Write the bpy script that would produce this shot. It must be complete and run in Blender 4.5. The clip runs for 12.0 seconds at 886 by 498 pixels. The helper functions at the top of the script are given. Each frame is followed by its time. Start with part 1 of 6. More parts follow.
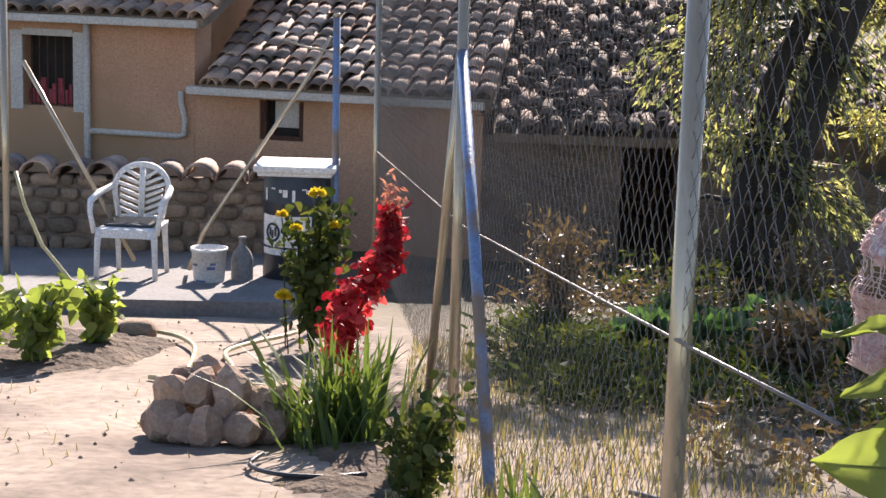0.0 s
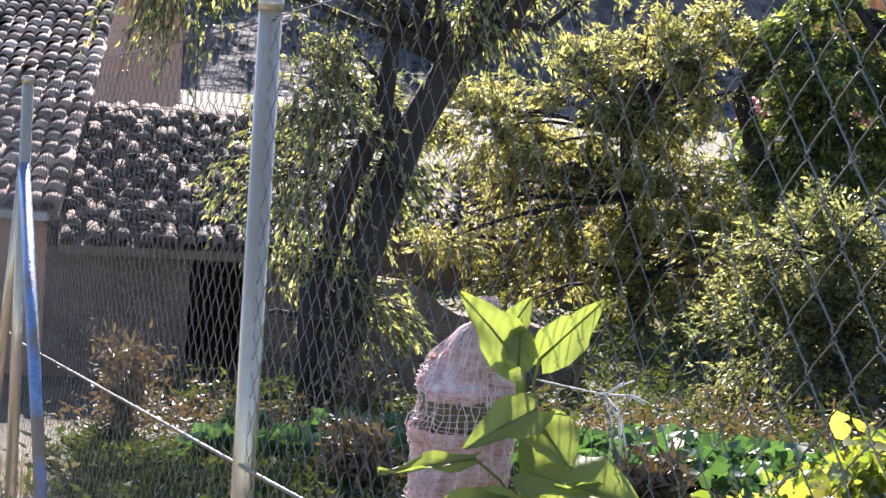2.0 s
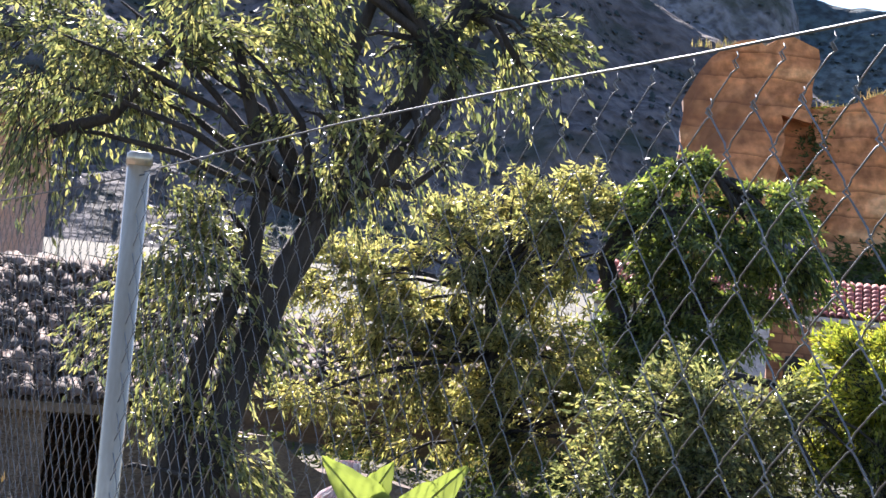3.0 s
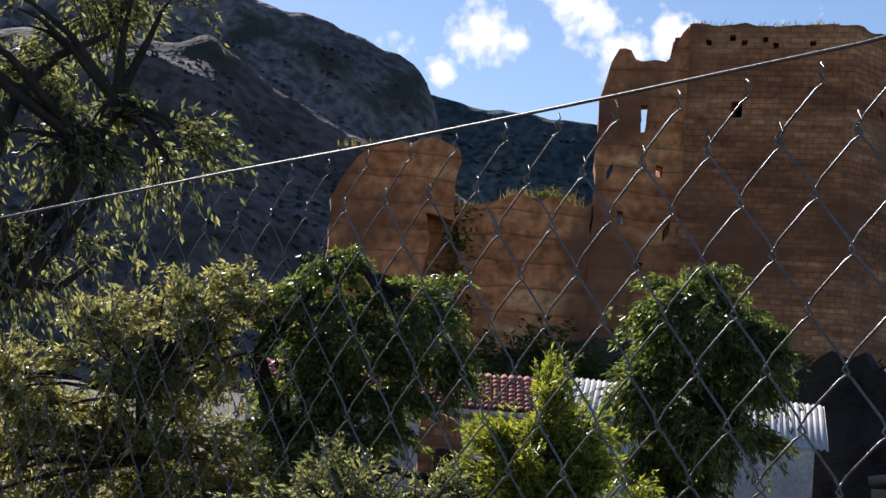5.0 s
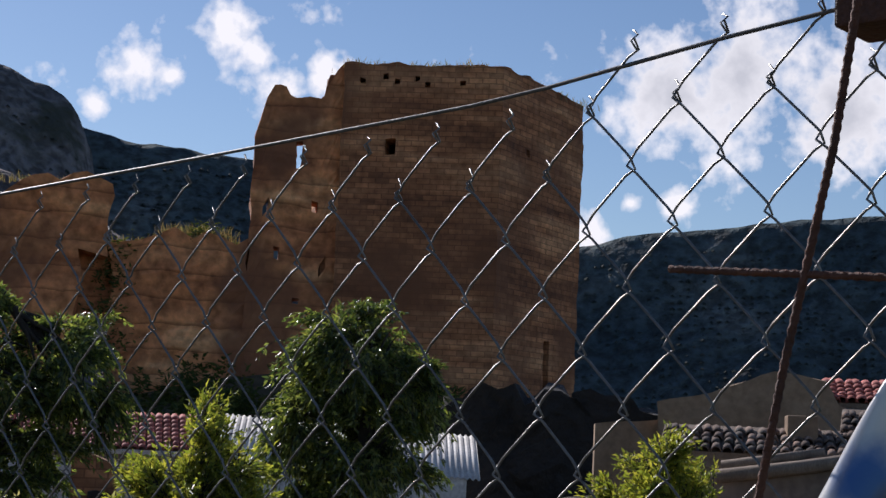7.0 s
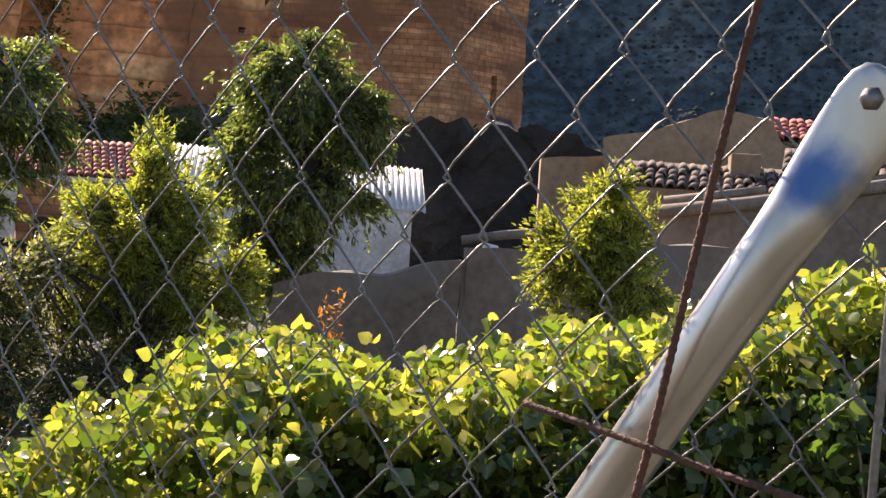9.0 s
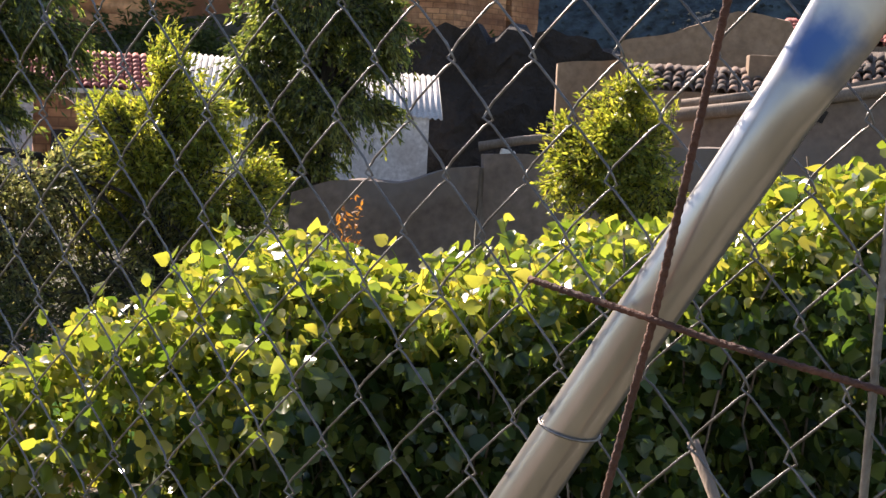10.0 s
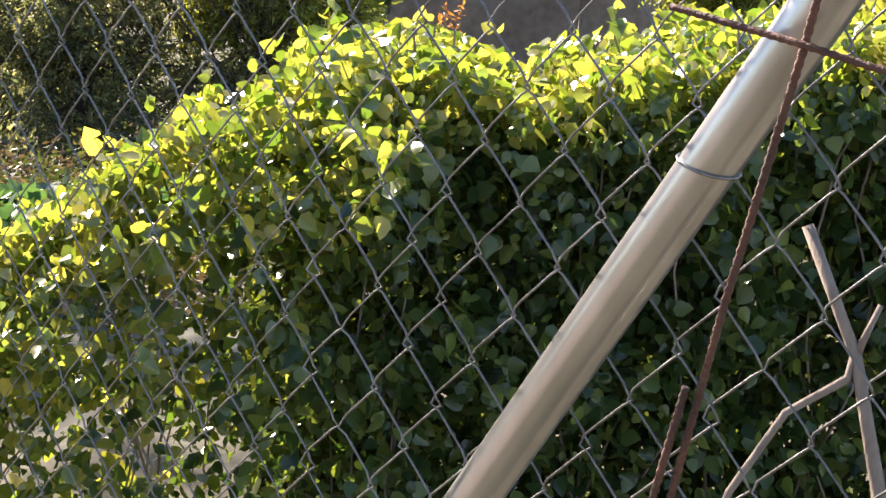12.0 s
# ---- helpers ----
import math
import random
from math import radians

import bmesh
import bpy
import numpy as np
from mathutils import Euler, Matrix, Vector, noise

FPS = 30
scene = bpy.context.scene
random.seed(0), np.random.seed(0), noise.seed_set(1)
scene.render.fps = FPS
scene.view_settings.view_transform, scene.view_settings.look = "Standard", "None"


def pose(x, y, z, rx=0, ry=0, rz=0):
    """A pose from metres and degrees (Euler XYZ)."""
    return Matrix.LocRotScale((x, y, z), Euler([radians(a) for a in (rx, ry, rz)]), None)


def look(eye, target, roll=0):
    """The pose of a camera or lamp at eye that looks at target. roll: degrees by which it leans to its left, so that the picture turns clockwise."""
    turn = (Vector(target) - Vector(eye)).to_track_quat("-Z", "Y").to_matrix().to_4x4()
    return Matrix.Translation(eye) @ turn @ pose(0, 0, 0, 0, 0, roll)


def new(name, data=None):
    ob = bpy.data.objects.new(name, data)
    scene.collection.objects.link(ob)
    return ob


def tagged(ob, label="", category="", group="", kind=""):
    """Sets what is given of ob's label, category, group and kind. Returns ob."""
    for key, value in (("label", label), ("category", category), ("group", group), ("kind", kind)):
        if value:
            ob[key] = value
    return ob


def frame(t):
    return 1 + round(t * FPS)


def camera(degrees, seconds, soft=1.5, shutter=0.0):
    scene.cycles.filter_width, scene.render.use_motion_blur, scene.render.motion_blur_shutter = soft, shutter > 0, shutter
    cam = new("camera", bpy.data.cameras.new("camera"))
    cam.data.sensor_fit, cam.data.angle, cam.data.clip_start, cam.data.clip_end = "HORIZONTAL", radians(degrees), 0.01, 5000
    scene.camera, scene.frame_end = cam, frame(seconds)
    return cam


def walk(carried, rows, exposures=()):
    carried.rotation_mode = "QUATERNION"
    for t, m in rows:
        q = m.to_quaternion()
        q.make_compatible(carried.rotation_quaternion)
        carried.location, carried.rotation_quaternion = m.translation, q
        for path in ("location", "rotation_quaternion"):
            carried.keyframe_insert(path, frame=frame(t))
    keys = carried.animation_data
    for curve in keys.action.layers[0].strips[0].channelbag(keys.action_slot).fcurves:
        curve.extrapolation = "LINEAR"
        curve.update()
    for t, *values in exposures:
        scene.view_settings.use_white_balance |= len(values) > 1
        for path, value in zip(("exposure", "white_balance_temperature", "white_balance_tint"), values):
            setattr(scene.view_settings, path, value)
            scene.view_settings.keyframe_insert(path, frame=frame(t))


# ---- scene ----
cam = camera(30.739, 12.0)


def aim(yaw, pitch, roll, x, y, z):
    """Camera pose: yaw to the right of +Y, pitch up, roll."""
    return pose(x, y, z) @ pose(0, 0, 0, 0, 0, -yaw) @ pose(0, 0, 0, 90 + pitch) @ pose(0, 0, 0, 0, 0, roll)


# seconds, yaw, pitch, roll, eye
WAY = [
    (0.0, 0.00, -10.46, 1.74, 0.002, 0.001, 1.591),
    (0.5, 4.18, -8.01, 1.93, 0.016, 0.002, 1.603),
    (1.0, 8.06, -6.91, 2.50, 0.018, -0.000, 1.609),
    (1.5, 11.76, -6.00, 3.29, 0.013, -0.000, 1.614),
    (2.0, 15.14, -5.75, 4.21, 0.011, 0.010, 1.617),
    (2.5, 18.17, -2.79, 5.04, 0.018, 0.014, 1.625),
    (2.7, 18.68, -1.52, 5.43, 0.016, 0.006, 1.627),
    (4.3, 26.43, 4.78, 4.80, -0.012, 0.025, 1.616),
    (4.5, 28.27, 4.77, 4.85, -0.011, 0.024, 1.617),
    (5.0, 31.50, 4.73, 4.17, -0.013, 0.015, 1.616),
    (5.5, 34.37, 5.52, 3.28, -0.019, 0.003, 1.616),
    (6.0, 36.37, 5.54, 2.37, -0.013, 0.000, 1.618),
    (6.5, 40.17, 5.95, 2.61, -0.011, -0.009, 1.622),
    (7.0, 43.62, 6.71, 2.70, -0.014, -0.018, 1.626),
    (7.2, 44.62, 6.72, 2.69, -0.015, -0.022, 1.626),
    (8.8, 45.59, -1.16, 3.92, -0.012, -0.014, 1.609),
    (9.0, 46.01, -2.61, 3.64, -0.009, -0.010, 1.607),
    (9.5, 45.82, -4.47, 3.04, -0.006, -0.012, 1.600),
    (10.0, 45.54, -5.91, 2.83, -0.005, -0.018, 1.591),
    (10.5, 46.02, -7.99, 3.22, -0.001, -0.013, 1.580),
    (11.0, 45.23, -10.18, 3.41, -0.003, -0.001, 1.567),
    (11.5, 44.51, -12.05, 3.90, -0.003, 0.010, 1.555),
    (12.0, 42.32, -12.98, 2.80, 0.002, 0.012, 1.546),
]
walk(cam, [(r[0], aim(*r[1:])) for r in WAY], [(0.0, 1.42, 6900, 20), (1.0, 1.65, 6600, 20), (2.7, 1.88, 6200, 20), (4.3, 0.3, 6100, 18), (5.5, 0.27, 6100, 18), (7.2, -0.12, 6100, 17), (8.8, 1.38, 7300, 22), (10.5, 1.38, 7200, 22), (12.0, 2.1, 7000, 21)])

# ---------- world, sun ----------
SUN_AZ, SUN_EL = 8.0, 32.0


def heading(az, el):
    a, e = radians(az), radians(el)
    return Vector((math.sin(a) * math.cos(e), math.cos(a) * math.cos(e), math.sin(e)))


world = bpy.data.worlds.new("sky")
scene.world = world
world.use_nodes = True
wn, wl = world.node_tree.nodes, world.node_tree.links
wn.clear()
w_out, w_bg, w_sky = wn.new("ShaderNodeOutputWorld"), wn.new("ShaderNodeBackground"), wn.new("ShaderNodeTexSky")
w_sky.sky_type, w_sky.sun_disc = "NISHITA", False
w_sky.sun_elevation, w_sky.sun_rotation = radians(SUN_EL), radians(SUN_AZ)
w_sky.air_density, w_sky.dust_density, w_sky.ozone_density = 1.0, 0.15, 3.0
w_bg.inputs["Strength"].default_value = 0.085
w_tc = wn.new("ShaderNodeTexCoord")
w_warp, w_fine = wn.new("ShaderNodeTexNoise"), wn.new("ShaderNodeTexNoise")
w_warp.inputs["Scale"].default_value, w_warp.inputs["Detail"].default_value = 26.0, 8.0
w_fine.inputs["Scale"].default_value, w_fine.inputs["Detail"].default_value = 110.0, 6.0
for nz in (w_warp, w_fine):
    wl.new(w_tc.outputs["Generated"], nz.inputs["Vector"])


def w_math(op, a, b):
    n = wn.new("ShaderNodeMath")
    n.operation = op
    for i, v in enumerate((a, b)):
        if isinstance(v, (int, float)):
            n.inputs[i].default_value = v
        else:
            wl.new(v, n.inputs[i])
    return n.outputs[0]


# clouds: azimuth, elevation, radius in degrees
CLOUDS = [(32.3, 12.4, 1.5), (33.6, 12.2, 1.1), (35.4, 13.9, 1.2), (36.6, 13.2, 0.9), (37.6, 11.9, 1.5), (39.2, 12.3, 1.3), (31.0, 10.9, 0.8),
          (54.0, 13.2, 4.0), (51.5, 12.6, 2.9), (57.5, 12.0, 3.6), (48.9, 7.5, 1.0), (51.8, 8.4, 0.9), (50.2, 8.6, 0.6), (62.0, 14.0, 3.5)]
cover, bulk = 0.0, 0.0
for az, el, r in CLOUDS:
    gap = wn.new("ShaderNodeVectorMath")
    gap.operation = "DISTANCE"
    wl.new(w_tc.outputs["Generated"], gap.inputs[0])
    gap.inputs[1].default_value = heading(az, el)
    cover = w_math("MAXIMUM", cover, w_math("SUBTRACT", 1.0, w_math("DIVIDE", gap.outputs["Value"], radians(r) * 1.12)))
    if r > 2.5:
        bulk = w_math("MAXIMUM", bulk, w_math("SUBTRACT", 1.0, w_math("DIVIDE", gap.outputs["Value"], radians(r) * 1.12)))
lump = w_math("ADD", w_math("MULTIPLY", w_math("SUBTRACT", w_warp.outputs["Fac"], 0.5), 1.7), w_math("MULTIPLY", w_math("SUBTRACT", w_fine.outputs["Fac"], 0.5), 0.9))
w_ramp = wn.new("ShaderNodeMapRange")
w_ramp.inputs["From Min"].default_value, w_ramp.inputs["From Max"].default_value = 0.26, 0.72
wl.new(w_math("ADD", cover, lump), w_ramp.inputs["Value"])
w_mix, w_shade = wn.new("ShaderNodeMix"), wn.new("ShaderNodeMix")
w_mix.data_type = w_shade.data_type = "RGBA"
w_shade.inputs[6].default_value, w_shade.inputs[7].default_value = (12.0, 11.8, 11.6, 1), (7.4, 7.5, 7.8, 1)
w_deep = wn.new("ShaderNodeMapRange")
w_deep.inputs["From Min"].default_value, w_deep.inputs["From Max"].default_value = 0.5, 1.1
wl.new(w_math("ADD", bulk, w_math("MULTIPLY", lump, 0.6)), w_deep.inputs["Value"])
wl.new(w_deep.outputs[0], w_shade.inputs[0])
wl.new(w_ramp.outputs[0], w_mix.inputs[0])
wl.new(w_sky.outputs[0], w_mix.inputs[6])
wl.new(w_shade.outputs[2], w_mix.inputs[7])
wl.new(w_mix.outputs[2], w_bg.inputs["Color"])
wl.new(w_bg.outputs[0], w_out.inputs["Surface"])

sun = new("sun", bpy.data.lights.new("sun", "SUN"))
sun.data.energy, sun.data.angle, sun.data.color = 5.0, radians(0.53), (1.0, 0.95, 0.87)
sun.matrix_world = look(heading(SUN_AZ, SUN_EL) * 50, (0, 0, 0))

# ---------- materials ----------


def nodes_of(name):
    m = bpy.data.materials.new(name)
    m.use_nodes = True
    nt = m.node_tree
    nt.nodes.clear()
    return m, nt, nt.nodes.new("ShaderNodeOutputMaterial")


def noise_at(nt, scale, detail=4.0, stretch=None):
    geo = nt.nodes.new("ShaderNodeNewGeometry")
    n = nt.nodes.new("ShaderNodeTexNoise")
    n.inputs["Scale"].default_value, n.inputs["Detail"].default_value = scale, detail
    if stretch:
        vm = nt.nodes.new("ShaderNodeVectorMath")
        vm.operation = "MULTIPLY"
        vm.inputs[1].default_value = stretch
        nt.links.new(geo.outputs["Position"], vm.inputs[0])
        nt.links.new(vm.outputs[0], n.inputs["Vector"])
    else:
        nt.links.new(geo.outputs["Position"], n.inputs["Vector"])
    return n.outputs["Fac"]


def ramp_of(nt, fac, cols, lo=0.3, hi=0.7):
    r = nt.nodes.new("ShaderNodeValToRGB")
    el = r.color_ramp.elements
    while len(el) < len(cols):
        el.new(0.5)
    for i, c in enumerate(cols):
        el[i].position, el[i].color = lo + (hi - lo) * i / max(1, len(cols) - 1), (*c, 1)
    nt.links.new(fac, r.inputs[0])
    return r.outputs[0]


def mixed(nt, kind, fac, a, b):
    n = nt.nodes.new("ShaderNodeMix")
    n.data_type, n.blend_type = "RGBA", kind
    for slot, v in ((0, fac), (6, a), (7, b)):
        if isinstance(v, (int, float)):
            n.inputs[slot].default_value = v
        elif isinstance(v, tuple):
            n.inputs[slot].default_value = (*v, 1)
        else:
            nt.links.new(v, n.inputs[slot])
    return n.outputs[2]


def surface(name, cols, scale=3.0, fine=30.0, rough=0.85, bump=0.4, metal=0.0, stretch=None, rand=0.0, stain=None, stain_scale=1.0, depth=0.01, lo=0.3, hi=0.7, speck=(0.6, 1.25), grain_stretch=None):
    """A solid surface: two scales of variation, optional stains, relief and a shift for each object."""
    m, nt, out = nodes_of(name)
    b = nt.nodes.new("ShaderNodeBsdfPrincipled")
    col = ramp_of(nt, noise_at(nt, scale, 5.0, stretch), cols, lo, hi)
    grain = noise_at(nt, fine, 6.0, grain_stretch or stretch)
    col = mixed(nt, "MULTIPLY", 0.75, col, ramp_of(nt, grain, [(speck[0], speck[0] * 0.97, speck[0] * 0.94), (speck[1],) * 3], *((0.38, 0.62) if speck[0] < 0.5 else (0.25, 0.75))))
    if stain:
        col = mixed(nt, "MIX", ramp_of(nt, noise_at(nt, stain_scale, 5.0), [(0, 0, 0), (1, 1, 1)], 0.5, 0.64), col, stain)
    if rand:
        info = nt.nodes.new("ShaderNodeObjectInfo")
        col = mixed(nt, "MULTIPLY", 1.0, col, ramp_of(nt, info.outputs["Random"], [(1 - rand,) * 3, (1 + rand * 0.6, 1 + rand * 0.5, 1 + rand * 0.4)], 0.0, 1.0))
    nt.links.new(col, b.inputs["Base Color"])
    b.inputs["Roughness"].default_value, b.inputs["Metallic"].default_value = rough, metal
    if bump:
        bp = nt.nodes.new("ShaderNodeBump")
        bp.inputs["Strength"].default_value, bp.inputs["Distance"].default_value = bump, depth
        nt.links.new(grain, bp.inputs["Height"])
        nt.links.new(bp.outputs[0], b.inputs["Normal"])
    nt.links.new(b.outputs[0], out.inputs[0])
    return m


def foliage(name, cols, glow=0.5, rough=0.5, spec=0.4, thin=None):
    """Leaves: colour differs from leaf to leaf, light comes through."""
    m, nt, out = nodes_of(name)
    geo = nt.nodes.new("ShaderNodeNewGeometry")
    col = ramp_of(nt, geo.outputs["Random Per Island"], cols, 0.0, 1.0)
    col = mixed(nt, "MULTIPLY", 0.6, col, ramp_of(nt, noise_at(nt, 2.2, 3.0), [(0.65, 0.65, 0.6), (1.2, 1.2, 1.1)]))
    b, tr, mx = nt.nodes.new("ShaderNodeBsdfPrincipled"), nt.nodes.new("ShaderNodeBsdfTranslucent"), nt.nodes.new("ShaderNodeMixShader")
    nt.links.new(col, b.inputs["Base Color"])
    b.inputs["Roughness"].default_value, b.inputs["Specular IOR Level"].default_value = rough, spec
    nt.links.new(mixed(nt, "MULTIPLY", 1.0, col, thin or (2.1, 1.95, 0.9)), tr.inputs["Color"])
    mx.inputs[0].default_value = glow
    nt.links.new(b.outputs[0], mx.inputs[1])
    nt.links.new(tr.outputs[0], mx.inputs[2])
    nt.links.new(mx.outputs[0], out.inputs[0])
    return m


SOIL = surface("soil", [(0.21, 0.145, 0.095), (0.36, 0.27, 0.195), (0.46, 0.36, 0.27)], 0.9, 14.0, 0.95, 0.9, stain=(0.13, 0.10, 0.07), stain_scale=0.7, depth=0.03)
DARKSOIL = surface("dug_soil", [(0.05, 0.032, 0.021), (0.10, 0.068, 0.045), (0.19, 0.135, 0.092)], 3.0, 22.0, 0.95, 1.0, depth=0.04)


def weedy_ground():
    """Bare trodden earth near the garden, weedy dark ground further out."""
    m, nt, out = nodes_of("weedy_ground")
    b = nt.nodes.new("ShaderNodeBsdfPrincipled")
    geo = nt.nodes.new("ShaderNodeNewGeometry")
    soil = ramp_of(nt, noise_at(nt, 1.3, 7.0), [(0.13, 0.094, 0.07), (0.26, 0.203, 0.157), (0.36, 0.293, 0.232)])
    grain = noise_at(nt, 16.0, 7.0)
    soil = mixed(nt, "MULTIPLY", 0.8, soil, ramp_of(nt, grain, [(0.55, 0.53, 0.5), (1.25, 1.25, 1.25)], 0.25, 0.75))
    weed = ramp_of(nt, noise_at(nt, 1.6, 6.0), [(0.042, 0.042, 0.022), (0.08, 0.072, 0.04), (0.14, 0.112, 0.068)])
    sep = nt.nodes.new("ShaderNodeVectorMath")
    sep.operation = "DISTANCE"
    nt.links.new(geo.outputs["Position"], sep.inputs[0])
    sep.inputs[1].default_value = (-3.4, 6.0, 0)
    add, mul = nt.nodes.new("ShaderNodeMath"), nt.nodes.new("ShaderNodeMath")
    mul.operation, mul.inputs[1].default_value = "MULTIPLY", 3.0
    nt.links.new(noise_at(nt, 0.8, 4.0), mul.inputs[0])
    nt.links.new(sep.outputs["Value"], add.inputs[0])
    nt.links.new(mul.outputs[0], add.inputs[1])
    rng_node = nt.nodes.new("ShaderNodeMapRange")
    rng_node.inputs["From Min"].default_value, rng_node.inputs["From Max"].default_value = 5.6, 7.2
    nt.links.new(add.outputs[0], rng_node.inputs["Value"])
    nt.links.new(mixed(nt, "MIX", rng_node.outputs[0], soil, weed), b.inputs["Base Color"])
    b.inputs["Roughness"].default_value = 0.95
    bp = nt.nodes.new("ShaderNodeBump")
    bp.inputs["Strength"].default_value, bp.inputs["Distance"].default_value = 0.7, 0.012
    nt.links.new(grain, bp.inputs["Height"])
    nt.links.new(bp.outputs[0], b.inputs["Normal"])
    nt.links.new(b.outputs[0], out.inputs[0])
    return m


GROUND = weedy_ground()
STRAW = surface("straw", [(0.30, 0.24, 0.13), (0.22, 0.17, 0.10)], 6.0, 60.0, 0.9, 0.6)
CONCRETE = surface("concrete", [(0.165, 0.158, 0.152), (0.235, 0.226, 0.217)], 2.0, 40.0, 0.9, 0.3)
STUCCO = surface("ochre_stucco", [(0.50, 0.265, 0.155), (0.59, 0.335, 0.205)], 1.2, 60.0, 0.9, 0.25, stain=(0.40, 0.235, 0.13), stain_scale=0.8)
TRIM = surface("white_plaster", [(0.52, 0.47, 0.41), (0.62, 0.57, 0.51)], 3.0, 50.0, 0.8, 0.2)
ADOBE = surface("adobe", [(0.15, 0.105, 0.072), (0.24, 0.17, 0.118)], 2.5, 25.0, 0.95, 0.8, stretch=(1, 1, 2.5), depth=0.03)
RUBBLE = surface("rubble_stone", [(0.20, 0.145, 0.10), (0.31, 0.23, 0.16)], 4.0, 40.0, 0.95, 0.7, rand=0.35)
MORTAR = surface("mortar", [(0.19, 0.142, 0.105), (0.27, 0.205, 0.152)], 4.0, 40.0, 0.95, 0.7)
TILE = surface("clay_tile", [(0.31, 0.185, 0.13), (0.50, 0.345, 0.26), (0.66, 0.54, 0.44)], 2.0, 40.0, 0.85, 0.5, rand=0.55, stain=(0.15, 0.12, 0.095), stain_scale=2.4)
OLD_TILE = surface("old_tile", [(0.10, 0.065, 0.05), (0.17, 0.115, 0.086), (0.29, 0.21, 0.165)], 2.0, 40.0, 0.9, 0.5, rand=0.6, stain=(0.09, 0.075, 0.06), stain_scale=2.8)
REDTILE = surface("red_tile", [(0.40, 0.11, 0.085), (0.47, 0.145, 0.11)], 1.0, 25.0, 0.8, 0.2, rand=0.15)


def rammed_earth():
    """Rammed earth: weathered lifts with dark joints between them and pale washed patches."""
    m, nt, out = nodes_of("rammed_earth")
    b = nt.nodes.new("ShaderNodeBsdfPrincipled")
    geo, sep = nt.nodes.new("ShaderNodeNewGeometry"), nt.nodes.new("ShaderNodeSeparateXYZ")
    nt.links.new(geo.outputs["Position"], sep.inputs[0])

    def maths(op, a, c):
        n = nt.nodes.new("ShaderNodeMath")
        n.operation = op
        for k, v in enumerate((a, c)):
            if isinstance(v, (int, float)):
                n.inputs[k].default_value = v
            else:
                nt.links.new(v, n.inputs[k])
        return n.outputs[0]

    wavy = maths("ADD", maths("DIVIDE", sep.outputs[2], 0.92), maths("MULTIPLY", noise_at(nt, 0.5, 3.0), 0.55))
    joint = ramp_of(nt, maths("FRACT", wavy, 0.0), [(0.38, 0.34, 0.32), (1.0, 1.0, 1.0), (1.12, 1.1, 1.06)], 0.0, 0.22)
    col = ramp_of(nt, noise_at(nt, 0.32, 6.0, (0.6, 0.6, 2.6)), [(0.23, 0.085, 0.038), (0.52, 0.21, 0.088), (0.64, 0.285, 0.12), (0.84, 0.47, 0.23)], 0.32, 0.68)
    grain = noise_at(nt, 2.6, 8.0)
    col = mixed(nt, "MULTIPLY", 0.75, col, joint)
    col = mixed(nt, "MULTIPLY", 0.85, col, ramp_of(nt, grain, [(0.42, 0.39, 0.36), (1.35, 1.33, 1.3)], 0.3, 0.7))
    col = mixed(nt, "MIX", ramp_of(nt, noise_at(nt, 0.24, 6.0), [(0, 0, 0), (0.85, 0.85, 0.85)], 0.5, 0.62), col, (0.20, 0.085, 0.042))
    nt.links.new(col, b.inputs["Base Color"])
    b.inputs["Roughness"].default_value = 0.95
    bp = nt.nodes.new("ShaderNodeBump")
    bp.inputs["Strength"].default_value, bp.inputs["Distance"].default_value = 0.9, 0.2
    nt.links.new(col, bp.inputs["Height"])
    nt.links.new(bp.outputs[0], b.inputs["Normal"])
    nt.links.new(b.outputs[0], out.inputs[0])
    return m


RAMMED = rammed_earth()


